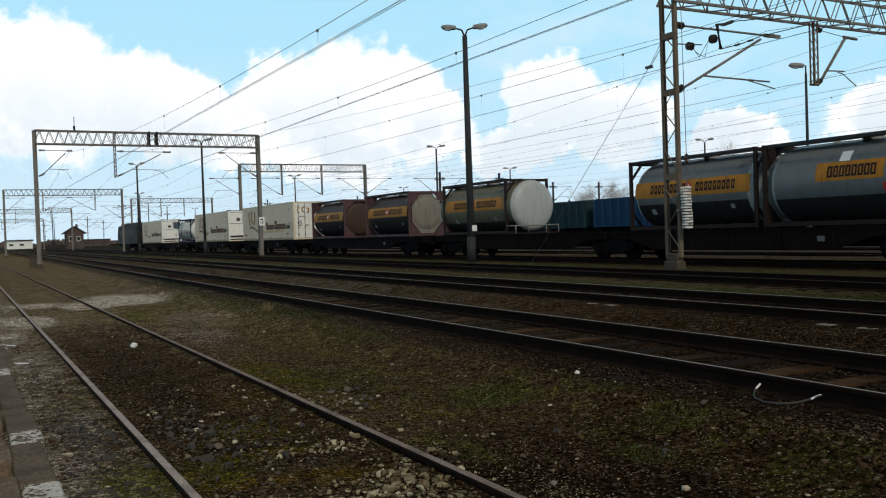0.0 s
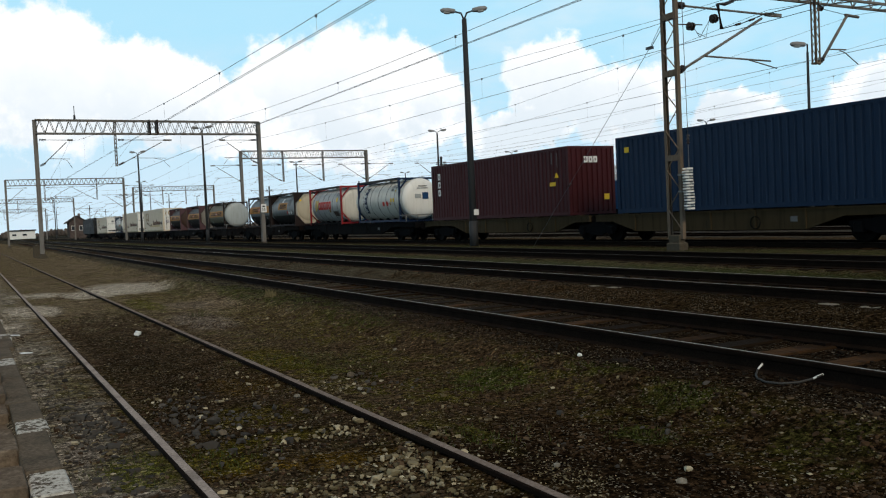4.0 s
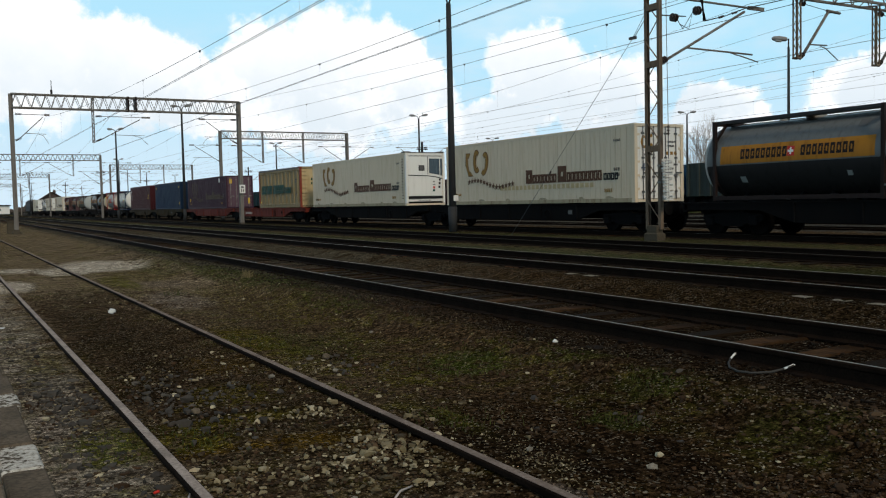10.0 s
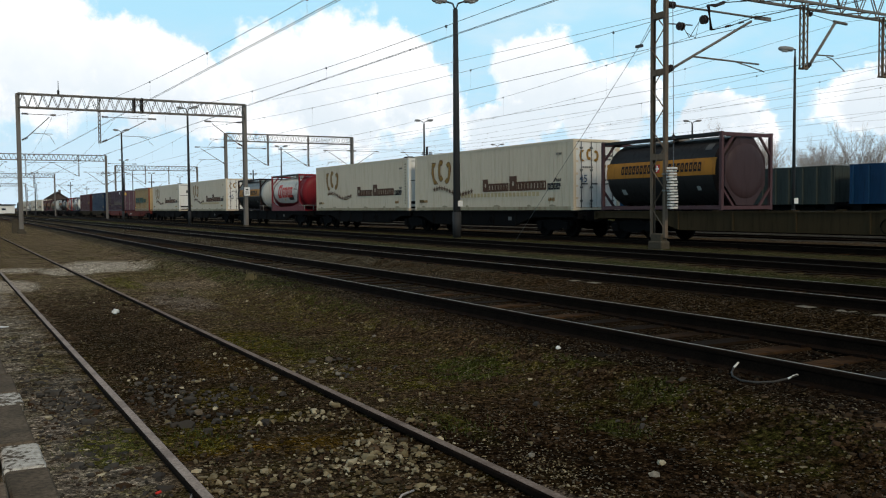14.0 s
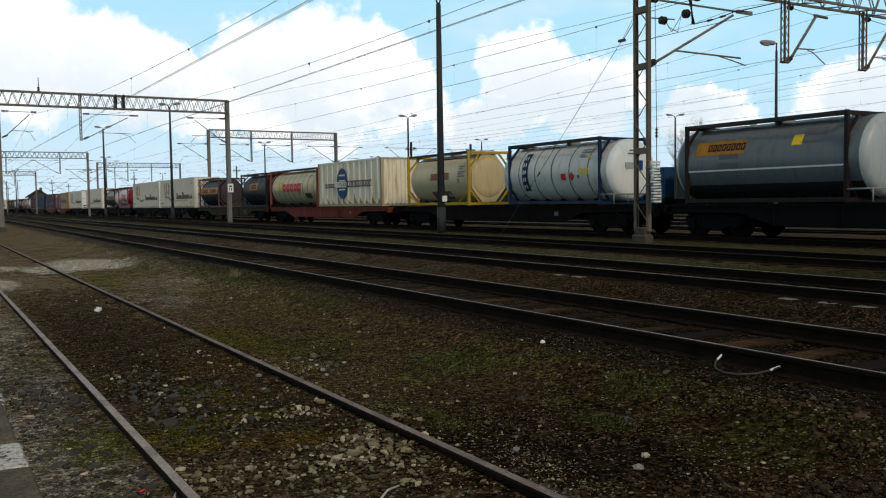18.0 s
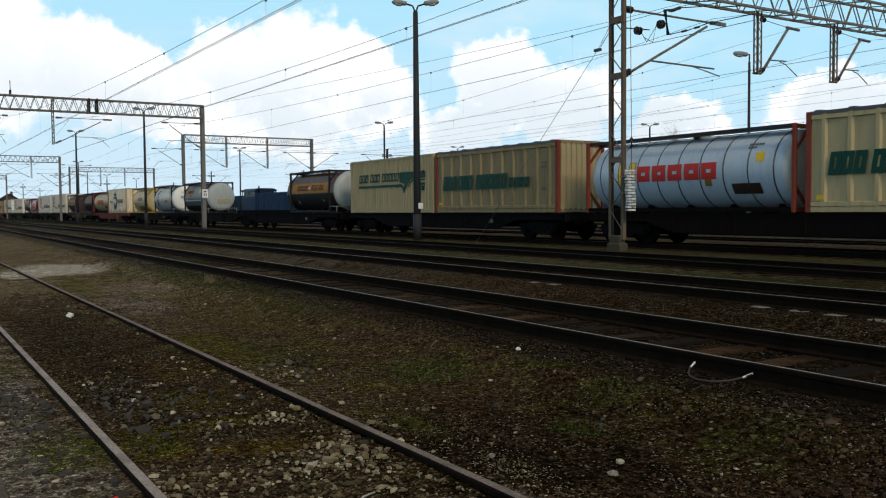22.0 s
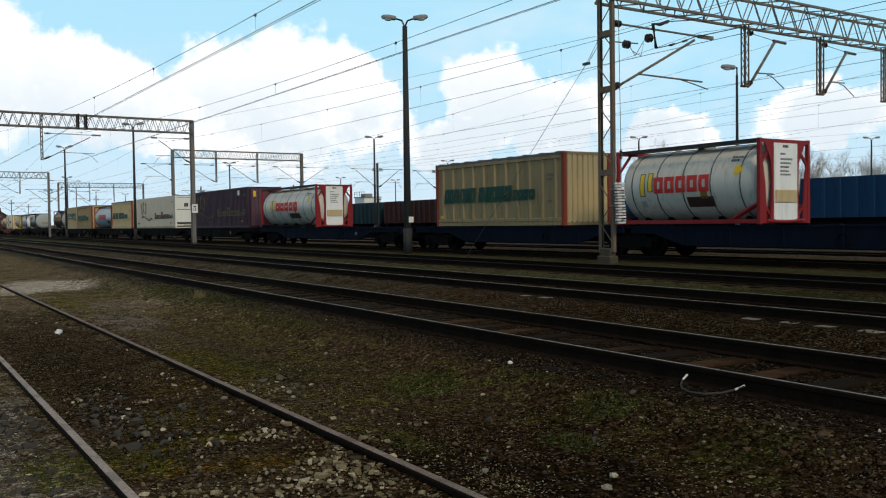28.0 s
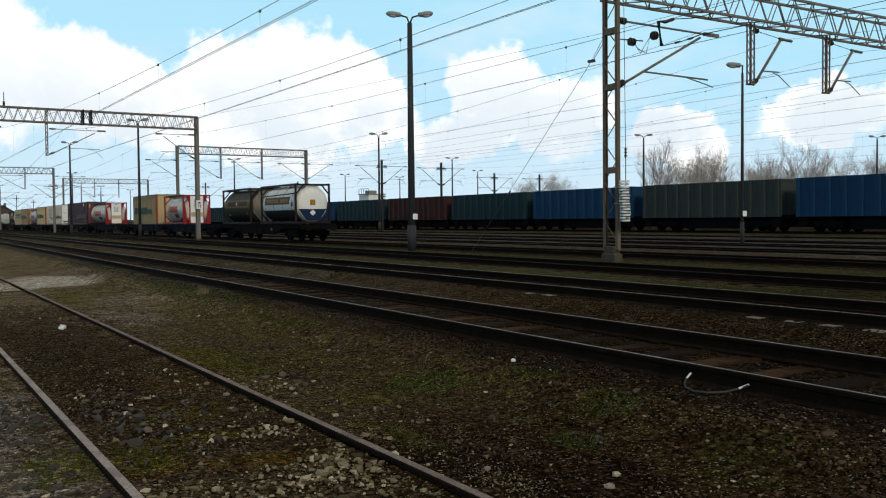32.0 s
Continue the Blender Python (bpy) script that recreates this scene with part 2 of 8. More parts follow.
    # thin moss everywhere, in small cushions
    moss = mul(ramp(tree, big, 0.38, 0.56), ramp(tree, mid, 0.42, 0.60), ramp(tree, clump, 0.36, 0.58), below(xr, 4.6, 5.2))
    c = blend(tree, mul(moss, 0.75), c, blend(tree, ramp(tree, grit, 0.3, 0.7), (0.020, 0.021, 0.003), (0.115, 0.102, 0.016)))
    # grassy strips between the tracks
    for lo, hi, amount in ((12.2, 14.1, 1.0), (17.4, 21.0, 0.8), (40.0, 42.0, 0.8), (47.5, 50.5, 1.0)):
        band = mul(ramp(tree, xr, lo - 0.5, lo + 0.5), below(xr, hi - 0.5, hi + 0.5), ramp(tree, mid, 0.28, 0.5), amount)
        c = blend(tree, band, c, blend(tree, ramp(tree, fine, 0.3, 0.7), (0.011, 0.014, 0.004), (0.058, 0.066, 0.020)))
    # oily black ballast under and beside the main tracks
    # 20.6 and 50.8 reach wider: shade under train and wagons painted in
    for lo, hi in ((4.75, 7.4), (9.0, 11.6), (14.4, 17.0), (20.6, 25.2), (26.2, 46.0), (50.8, 4000.0)):
        band = mul(ramp(tree, xr, lo - (1.3 if lo == 20.6 else 0.2), lo + 0.2), below(xr, hi - 0.2, hi + 0.2), 0.88)
        tones = ((0.022, 0.0212, 0.0185), (0.112, 0.107, 0.094)) if hi == 46.0 else ((0.005, 0.0036, 0.0026), (0.032, 0.021, 0.013))
        c = blend(tree, band, c, blend(tree, ramp(tree, fine, 0.35, 0.7), *tones))
        # brightened in the colour further on
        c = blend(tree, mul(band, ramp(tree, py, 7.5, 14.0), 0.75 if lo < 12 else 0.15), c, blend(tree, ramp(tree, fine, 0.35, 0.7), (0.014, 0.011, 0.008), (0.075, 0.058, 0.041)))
    # the colour is darkened near the viewer from x = 7 on
    c = blend(tree, mul(ramp(tree, xr, 7.0, 8.0), below(py, 8.0, 13.0), 0.55), c, blend(tree, ramp(tree, fine, 0.35, 0.7), (0.004, 0.0032, 0.002), (0.026, 0.019, 0.010)))
    # the running lines are brightened in the colour further on, too
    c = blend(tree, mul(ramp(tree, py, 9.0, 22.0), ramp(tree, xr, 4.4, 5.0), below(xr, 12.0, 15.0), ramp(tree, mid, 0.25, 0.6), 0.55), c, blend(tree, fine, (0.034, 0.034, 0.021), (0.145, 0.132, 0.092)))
    # oil-dark earth between the siding's rails
    band = mul(ramp(tree, xr, 1.05, 1.35), below(xr, 2.45, 2.75), ramp(tree, py, 4.4, 6.2), below(py, 13.0, 19.0), ramp(tree, clump, 0.25, 0.5))
    c = blend(tree, mul(band, 0.76), c, blend(tree, fine, (0.006, 0.004, 0.002), (0.046, 0.030, 0.016)))
    # patches of their own shape: x, y, half width, half length, amount, dark tone, light tone
    olive, leaf = ((0.018, 0.017, 0.002), (0.125, 0.098, 0.012)), ((0.012, 0.018, 0.003), (0.062, 0.080, 0.014))
    lime, ochre = ((0.024, 0.028, 0.003), (0.135, 0.128, 0.016)), ((0.022, 0.013, 0.002), (0.125, 0.072, 0.012))
    sand, ash = ((0.30, 0.25, 0.19), (0.70, 0.62, 0.50)), ((0.07, 0.055, 0.043), (0.27, 0.22, 0.175))
    tar = ((0.002, 0.0015, 0.001), (0.016, 0.010, 0.007))
    cushions = ((1.75, 5.35, 0.55, 0.16, 0.95, ochre), (0.90, 5.75, 0.26, 0.55, 0.95, lime), (1.40, 5.65, 0.30, 0.30, 0.9, olive), (2.05, 5.25, 0.42, 0.24, 0.9, ochre), (1.75, 6.05, 0.5, 0.22, 0.7, olive), (1.95, 6.9, 0.45, 0.5, 0.6, olive), (0.80, 9.1, 0.2, 0.9, 0.7, olive),
                (2.2, 8.2, 0.35, 0.6, 0.55, ochre), (2.95, 9.4, 0.32, 1.5, 0.9, olive), (3.1, 18.6, 0.35, 1.8, 0.9, lime), (4.2, 13.0, 0.7, 3.2, 0.5, olive), (3.0, 5.1, 0.12, 0.5, 0.6, lime), (3.9, 20.5, 0.8, 2.5, 0.5, olive),)
    grass = ((3.4, 8.6, 0.55, 1.0, 0.35, leaf), (5.05, 16.5, 0.45, 4.2, 0.8, leaf), (4.75, 11.4, 0.25, 1.6, 0.6, leaf), (4.15, 6.85, 0.38, 0.5, 0.85, leaf), (4.55, 4.85, 0.28, 0.32, 0.5, leaf), (4.75, 6.0, 0.2, 0.5, 0.4, leaf),
             (3.85, 4.45, 0.22, 0.22, 0.6, leaf), (4.4, 3.4, 0.4, 0.4, 0.35, leaf), (4.6, 22.0, 0.6, 2.5, 0.6, leaf), (6.6, 27.0, 1.2, 5.0, 0.7, leaf),)
    stains = ((3.0, 4.35, 0.32, 0.6, 0.75, tar), (3.45, 3.7, 0.4, 0.5, 0.7, tar), (2.85, 5.3, 0.2, 0.5, 0.5, tar), (3.3, 7.95, 0.16, 0.22, 0.95, tar), (0.70, 8.2, 0.2, 0.7, 0.4, tar), (1.75, 8.6, 0.35, 0.9, 0.45, tar), (1.45, 7.3, 0.22, 0.6, 0.5, tar), (1.7, 11.6, 0.5, 2.2, 0.4, tar), (2.2, 16.5, 0.6, 1.6, 0.4, tar),)
    spills = ((3.7, 24.6, 1.1, 2.6, 1.0, sand), (2.7, 23.2, 0.8, 1.5, 1.0, sand), (1.5, 24.4, 0.7, 1.0, 0.95, sand), (1.1, 19.3, 0.55, 1.7, 0.95, sand), (0.3, 16.5, 0.5, 0.7, 0.7, sand), (3.3, 14.4, 0.5, 1.5, 0.95, ash),
              (3.8, 17.8, 0.5, 0.9, 0.5, ash), (2.70, 3.45, 0.13, 0.3, 0.9, ash), (2.85, 3.0, 0.12, 0.4, 0.6, ash), (0.62, 6.6, 0.12, 0.5, 0.7, ash), (0.58, 5.0, 0.1, 0.5, 0.7, ash),)
    for x0, y0, w, h, amount, (dark, light) in cushions + grass + stains + spills:
        u = calc(tree, "DIVIDE", calc(tree, "SUBTRACT", calc(tree, "ADD", px, calc(tree, "ADD", mul(wob, min(0.7, w * 2.0)), mul(wob2, min(0.6, w * 1.4)))), x0), w)
        v = calc(tree, "DIVIDE", calc(tree, "SUBTRACT", calc(tree, "ADD", py, calc(tree, "ADD", mul(wob, min(1.6, h * 1.6)), mul(wob2, min(1.2, h * 1.2)))), y0), h)
        s = mul(below(calc(tree, "ADD", mul(u, u), mul(v, v)), 0.35, 1.35), ramp(tree, fine, 0.30, 0.52), ramp(tree, clump, 0.34, 0.54), amount)
        c = blend(tree, s, c, blend(tree, ramp(tree, grit, 0.32, 0.68), dark, light))
    # worn dark and pale stretches
    c = blend(tree, mul(ramp(tree, noise_at(tree, co, 3.2, 7.0, 0.7), 0.52, 0.66), below(xr, 4.6, 5.4), 0.6), c, blend(tree, fine, (0.004, 0.0025, 0.0015), (0.036, 0.022, 0.012)))
    c = blend(tree, mul(ramp(tree, noise_at(tree, co, 5.2, 6.0, 0.68), 0.53, 0.62), below(xr, 4.8, 5.6), below(py, 14.0, 24.0), 0.5), c, blend(tree, fine, (0.004, 0.0026, 0.0015), (0.030, 0.019, 0.010)))
    # grit: every grain a tone of its own, at two sizes
    d1, tone1 = cells(30.0)
    d2, tone2 = cells(85.0)
    for tone, lo, hi in ((tone1, 0.5, 1.95), (tone2, 0.45, 1.9)):
        k = calc(tree, "ADD", mul(tone[0], tone[0], hi - lo), lo)
        grey = tree.nodes.new("ShaderNodeCombineColor")
        for i in range(3):
            tree.links.new(k, grey.inputs[i])
        c = blend(tree, 1.0, c, grey.outputs[0], "MULTIPLY")
    # scattered pale grains
    chip = mul(ramp(tree, tone1[1], 0.90, 0.94), below(d1, 0.30, 0.42), ramp(tree, clump, 0.42, 0.6), below(xr, 4.4, 6.0))
    c = blend(tree, mul(chip, 0.75), c, (0.27, 0.225, 0.165))
    chip2 = mul(ramp(tree, tone2[1], 0.94, 0.97), ramp(tree, mid, 0.35, 0.6))
    c = blend(tree, mul(chip2, 0.7), c, (0.30, 0.26, 0.20))
    tree.links.new(c, b.inputs["Base Color"])
    h = calc(tree, "ADD", calc(tree, "ADD", fine, mul(grit, 0.35)), calc(tree, "ADD", mul(tone1[2], 0.35), mul(tone2[2], 0.15)))
    bump(tree, b, h, 1.0, 0.017)
    return m


def sleeper_wood():
    """Tarred timber: mostly black, here and there rusty orange-brown."""
    m, tree, b = surface("sleeper_wood", 0.0, 0.95)
    b.inputs["Specular IOR Level"].default_value = 0.05
    co = tree.nodes.new("ShaderNodeTexCoord").outputs["Object"]
    stretch = tree.nodes.new("ShaderNodeMapping")
    stretch.inputs["Scale"].default_value = (0.8, 7.0, 3.0)
    tree.links.new(co, stretch.inputs[0])
    n, cloud = noise_at(tree, stretch.outputs[0], 6.0, 6.0, 0.7), noise_at(tree, co, 2.4, 4.0, 0.6)
    pick = tree.nodes.new("ShaderNodeObjectInfo").outputs["Random"]
    c = blend(tree, ramp(tree, pick, 0.2, 0.85), (0.011, 0.0064, 0.0032), (0.074, 0.036, 0.0135))
    c = blend(tree, calc(tree, "MULTIPLY", ramp(tree, n, 0.35, 0.7), 0.7), c, (0.010, 0.006, 0.003))
    c = blend(tree, calc(tree, "MULTIPLY", ramp(tree, cloud, 0.42, 0.6), 0.8), c, (0.012, 0.0075, 0.004))
    tree.links.new(c, b.inputs["Base Color"])
    bump(tree, b, n, 0.7, 0.012)
    return m


def whitewash():
    """Lime wash that has flaked off grey-brown concrete in patches."""
    m, tree, b = surface("flaked_whitewash", 0.0, 0.92)
    b.inputs["Specular IOR Level"].default_value = 0.05
    co = tree.nodes.new("ShaderNodeNewGeometry").outputs["Position"]
    patch_n, grain, fine = noise_at(tree, co, 7.0, 6.0, 0.65), noise_at(tree, co, 30.0, 5.0, 0.65), noise_at(tree, co, 90.0, 3.0, 0.6)
    under = blend(tree, ramp(tree, grain, 0.3, 0.7), (0.060, 0.048, 0.034), (0.135, 0.108, 0.078))
    lime = blend(tree, ramp(tree, grain, 0.3, 0.7), (0.30, 0.275, 0.235), (0.56, 0.53, 0.47))
    worn = calc(tree, "ADD", patch_n, calc(tree, "MULTIPLY", calc(tree, "SUBTRACT", grain, 0.5), 0.55))
    c = blend(tree, ramp(tree, worn, 0.44, 0.52), under, lime)
    c = blend(tree, calc(tree, "MULTIPLY", ramp(tree, fine, 0.62, 0.7), 0.7), c, (0.05, 0.04, 0.03))
    tree.links.new(c, b.inputs["Base Color"])
    bump(tree, b, worn, 0.6, 0.008)
    return m


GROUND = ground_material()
RAIL = mottled("rusty_rail_steel", (0.005, 0.0032, 0.0022), (0.016, 0.0095, 0.006), 30.0, 0.9, 0.002, 0.3)
RUSTFOOT = mottled("flaking_rust", (0.030, 0.013, 0.006), (0.115, 0.050, 0.022), 12.0, 0.95, 0.004, 0.5)
HEAD = mottled("worn_rail_head", (0.30, 0.25, 0.205), (0.44, 0.37, 0.315), 9.0, 0.5, 0.0005, 0.1, 0.45)
DULL_HEAD = mottled("brown_rail_head", (0.055, 0.042, 0.033), (0.105, 0.084, 0.068), 9.0, 0.6, 0.0005, 0.1, 0.2)
SIDING_HEAD = mottled("dull_rail_head", (0.135, 0.100, 0.080), (0.265, 0.208, 0.170), 20.0, 0.82, 0.002, 0.3)
NEAR_HEAD = mottled("pale_worn_rail_head", (0.22, 0.175, 0.148), (0.40, 0.335, 0.29), 20.0, 0.82, 0.002, 0.3)
SLEEPER = sleeper_wood()
CONCRETE = mottled("grey_concrete", (0.036, 0.030, 0.022), (0.088, 0.074, 0.054), 14.0, 0.92, 0.006, 0.5, 0.0, (0.07, 0.06, 0.045))
KERB = mottled("kerb_concrete", (0.070, 0.054, 0.038), (0.15, 0.118, 0.084), 18.0, 0.95, 0.006, 0.6, 0.0, (0.045, 0.038, 0.028))
PALECON = mottled("pale_concrete", (0.13, 0.115, 0.092), (0.26, 0.235, 0.19), 16.0, 0.92, 0.006, 0.5)
LIME = whitewash()
PORTAL = paint("portal_grey_paint", (0.155, 0.143, 0.130), 0.7, 0.65, (0.045, 0.032, 0.026), 0.75)
GALV = paint("galvanised_steel", (0.20, 0.195, 0.18), 0.6, 0.4, (0.09, 0.075, 0.055), 0.5, 0.0)
MASTP = paint("mast_paint", (0.150, 0.112, 0.080), 0.75, 0.75, (0.036, 0.021, 0.015), 0.95)
POLE = paint("dark_pole_steel", (0.027, 0.0288, 0.0312), 0.6, 0.4, (0.0234, 0.0195, 0.0156), 0.3)
WIRE = mottled("oxidised_wire", (0.05, 0.06, 0.07), (0.10, 0.115, 0.13), 5.0, 0.6)
INSUL = paint("brown_insulator", (0.03, 0.018, 0.014), 0.3, 0.2, rust=0.0)
WEIGHT = paint("white_weight_disc", (0.62, 0.61, 0.57), 0.7, 0.4, rust=0.2)
LAMPHEAD = paint("lamp_housing", (0.22, 0.22, 0.22), 0.5, 0.4)
LENS = paint("lamp_lens", (0.5, 0.5, 0.48), 0.25, 0.2, rust=0.0)
PLATE = paint("white_plate", (0.7, 0.7, 0.68), 0.5, 0.25, rust=0.1)
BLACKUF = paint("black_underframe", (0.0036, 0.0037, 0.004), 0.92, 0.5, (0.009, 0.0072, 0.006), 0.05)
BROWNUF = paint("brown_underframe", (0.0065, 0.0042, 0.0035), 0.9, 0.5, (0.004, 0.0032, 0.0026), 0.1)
REDUF = paint("red_underframe", (0.125, 0.017, 0.0085), 0.7, 0.5, (0.035, 0.012, 0.008), 0.2)
BEIGEUF = paint("ochre_underframe", (0.040, 0.028, 0.013), 0.75, 0.6, (0.014, 0.010, 0.0065), 0.3)
BLUEUF = paint("navy_underframe", (0.0028, 0.0062, 0.015), 0.85, 0.5, (0.007, 0.006, 0.0055), 0.15)
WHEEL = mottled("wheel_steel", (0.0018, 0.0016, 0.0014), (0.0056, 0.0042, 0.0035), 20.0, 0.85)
CREAMW = paint("cream_white_paint", (0.60, 0.50, 0.365), 0.45, 0.34, (0.33, 0.245, 0.145), 0.3)
GRIMYWHITE = paint("grimy_white_paint", (0.68, 0.60, 0.455), 0.5, 0.85, (0.38, 0.215, 0.075), 0.8, grain=0.8)
RUSTWASH = paint("rust_wash", (0.33, 0.19, 0.07), 0.7, 0.6, (0.13, 0.065, 0.025), 0.6)
NAVYLET = paint("navy_letter_paint", (0.012, 0.019, 0.05), 0.5, 0.2, rust=0.0)
GREYPLAC = paint("grey_placard_plate", (0.075, 0.068, 0.058), 0.6, 0.4, (0.03, 0.027, 0.022), 0.1)
CREAMRUST = paint("rusted_cream_edge", (0.34, 0.285, 0.185), 0.6, 0.75, (0.13, 0.07, 0.03), 0.95, grain=0.7)
CREAM = paint("cream_paint", (0.262, 0.192, 0.094), 0.5, 0.55, (0.12, 0.073, 0.034), 0.4)
CREAM2 = paint("pale_cream_paint", (0.455, 0.350, 0.185), 0.5, 0.38, (0.22, 0.145, 0.070), 0.25)
CREAMMID = paint("dusty_cream_paint", (0.37, 0.29, 0.155), 0.5, 0.4, (0.18, 0.12, 0.06), 0.25)
WHITE = paint("white_paint", (0.68, 0.67, 0.63), 0.4, 0.2, (0.28, 0.25, 0.2), 0.08)
TANKW = paint("white_tank_paint", (0.53, 0.50, 0.435), 0.35, 0.5, (0.19, 0.155, 0.11), 0.15)
TANKS = paint("dull_white_tank_paint", (0.36, 0.355, 0.335), 0.4, 0.5, (0.13, 0.11, 0.085), 0.15)
TANKB = paint("pale_blue_tank_paint", (0.42, 0.49, 0.56), 0.35, 0.25, (0.20, 0.2, 0.2), 0.05)
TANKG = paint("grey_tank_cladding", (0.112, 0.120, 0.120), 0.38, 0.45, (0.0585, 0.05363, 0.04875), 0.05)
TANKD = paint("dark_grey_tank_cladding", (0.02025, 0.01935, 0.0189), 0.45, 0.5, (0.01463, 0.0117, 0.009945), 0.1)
TANKBR = paint("brown_tank_cladding", (0.046, 0.027, 0.020), 0.45, 0.45, (0.025, 0.018, 0.014), 0.15)
TANKRUST = paint("rust_brown_tank_cladding", (0.082, 0.046, 0.032), 0.4, 0.4, (0.035, 0.025, 0.02), 0.15)
TANKO = paint("dirty_ochre_tank", (0.046, 0.034, 0.020), 0.55, 0.55, (0.018, 0.0145, 0.0115), 0.1)
TANKC = paint("cream_tank_paint", (0.46, 0.37, 0.21), 0.4, 0.25, (0.25, 0.18, 0.1), 0.05)
SILVER = paint("pale_grey_dome", (0.315, 0.335, 0.325), 0.4, 0.4, (0.17, 0.16, 0.135), 0.15)
MAROON = paint("maroon_paint", (0.043, 0.0068, 0.0082), 0.5, 0.3, (0.030, 0.009, 0.008), 0.15)
CONTBLUE = paint("blue_container_paint", (0.0032, 0.0165, 0.044), 0.5, 0.25, (0.006, 0.012, 0.022), 0.15)
NAVY = paint("navy_paint", (0.0048, 0.0156, 0.045), 0.45, 0.25, (0.0156, 0.01716, 0.0234), 0.1)
BRBLUE = paint("bright_blue_paint", (0.006, 0.033, 0.082), 0.5, 0.35, (0.012, 0.02, 0.03), 0.1)
PURPLE = paint("dull_purple_paint", (0.034, 0.0105, 0.022), 0.5, 0.35, (0.020, 0.011, 0.013), 0.15)
MAUVE = paint("mauve_end_paint", (0.091, 0.0525, 0.07), 0.55, 0.35, (0.0546, 0.0364, 0.04095), 0.2)
RED = paint("red_frame_paint", (0.205, 0.0125, 0.0145), 0.45, 0.3, (0.11, 0.024, 0.02), 0.1)
DEEPRED = paint("deep_red_tank_paint", (0.15, 0.0085, 0.014), 0.45, 0.3, (0.07, 0.014, 0.014), 0.1)
BRICKRED = paint("brick_red_paint", (0.21, 0.0385, 0.021), 0.55, 0.35, (0.091, 0.0364, 0.0273), 0.15)
YELLOW = paint("yellow_frame_paint", (0.36, 0.225, 0.012), 0.5, 0.5, (0.12, 0.075, 0.022), 0.3)
ORANGE = paint("orange_band_paint", (0.36, 0.148, 0.010), 0.5, 0.6, (0.10, 0.05, 0.02), 0.05)
TANKGR = paint("ochre_grey_cladding", (0.135, 0.118, 0.078), 0.45, 0.5, (0.05, 0.042, 0.03), 0.1)
FAINTGOLD = paint("faded_gold_paint", (0.058, 0.036, 0.012), 0.5, 0.5, (0.025, 0.012, 0.012), 0.0)
ENDPALE = paint("pale_beige_end_plate", (0.40, 0.35, 0.26), 0.5, 0.45, (0.2, 0.16, 0.1), 0.2)
STAIN = paint("ochre_stain_paint", (0.30, 0.24, 0.15), 0.5, 0.5, (0.30, 0.31, 0.29), 0.1)
ENDGREY = paint("grimy_end_plate", (0.17, 0.155, 0.13), 0.5, 0.5, (0.06, 0.05, 0.04), 0.3)
FADEDWHITE = paint("faded_white_letter_paint", (0.36, 0.30, 0.27), 0.6, 0.4, (0.12, 0.05, 0.04), 0.0)
STEEL = paint("dark_steel_strap", (0.07, 0.072, 0.075), 0.35, 0.4, (0.03, 0.028, 0.025), 0.1, 0.4)
GREEN = paint("green_letter_paint", (0.004, 0.050, 0.034), 0.5, 0.15, (0.012, 0.045, 0.03), 0.0)
OLDGOLD = paint("grimy_gold_band", (0.125, 0.072, 0.018), 0.5, 0.55, (0.045, 0.03, 0.015), 0.0)
FAINTYEL = paint("faint_yellow_paint", (0.43, 0.335, 0.115), 0.5, 0.4, (0.36, 0.28, 0.15), 0.0)
GOLD = paint("dull_gold_paint", (0.27, 0.145, 0.027), 0.5, 0.4, (0.11, 0.06, 0.022), 0.0)
BROWNLET = paint("brown_letter_paint", (0.092, 0.040, 0.019), 0.5, 0.3, (0.05, 0.018, 0.01), 0.0)
BLACK = paint("black_paint", (0.0084, 0.0084, 0.009), 0.5, 0.3, (0.0234, 0.02106, 0.01872), 0.05)
GLASS_DARK = paint("dark_glazing", (0.02, 0.025, 0.03), 0.15, 0.2, rust=0.0)
WINDOW = paint("blue_grey_window", (0.055, 0.078, 0.096), 0.2, 0.2, (0.03, 0.035, 0.04), 0.0)
LETRED = paint("red_letter_paint", (0.50, 0.03, 0.02), 0.5, 0.15, rust=0.0)
LETYEL = paint("yellow_letter_paint", (0.70, 0.45, 0.02), 0.5, 0.15, rust=0.0)
LETBLUE = paint("blue_letter_paint", (0.009, 0.045, 0.12), 0.5, 0.15, rust=0.0)
LETGREY = paint("grey_letter_paint", (0.10, 0.10, 0.10), 0.5, 0.2, rust=0.0)
FRAMEBR = paint("brown_frame_paint", (0.015, 0.0085, 0.0075), 0.6, 0.4, (0.011, 0.0075, 0.006), 0.2)
MAUVEDK = paint("dark_mauve_end_plate", (0.044, 0.026, 0.028), 0.5, 0.4, (0.028, 0.018, 0.018), 0.2)
MAUVEFR = paint("mauve_frame_paint", (0.072, 0.0372, 0.0408), 0.55, 0.35, (0.039, 0.0234, 0.0234), 0.2)
GONBLUE = paint("gondola_blue", (0.005, 0.036, 0.090), 0.6, 0.45, (0.013, 0.017, 0.022), 0.25)
GONGREEN = paint("gondola_grey_green", (0.034, 0.043, 0.039), 0.65, 0.5, (0.017, 0.015, 0.0125), 0.35)
GONRED = paint("gondola_oxide_red", (0.042, 0.016, 0.014), 0.65, 0.5, (0.018, 0.013, 0.012), 0.35)
GONTEAL = paint("gondola_teal", (0.009, 0.030, 0.038), 0.6, 0.5, (0.015, 0.016, 0.016), 0.35)
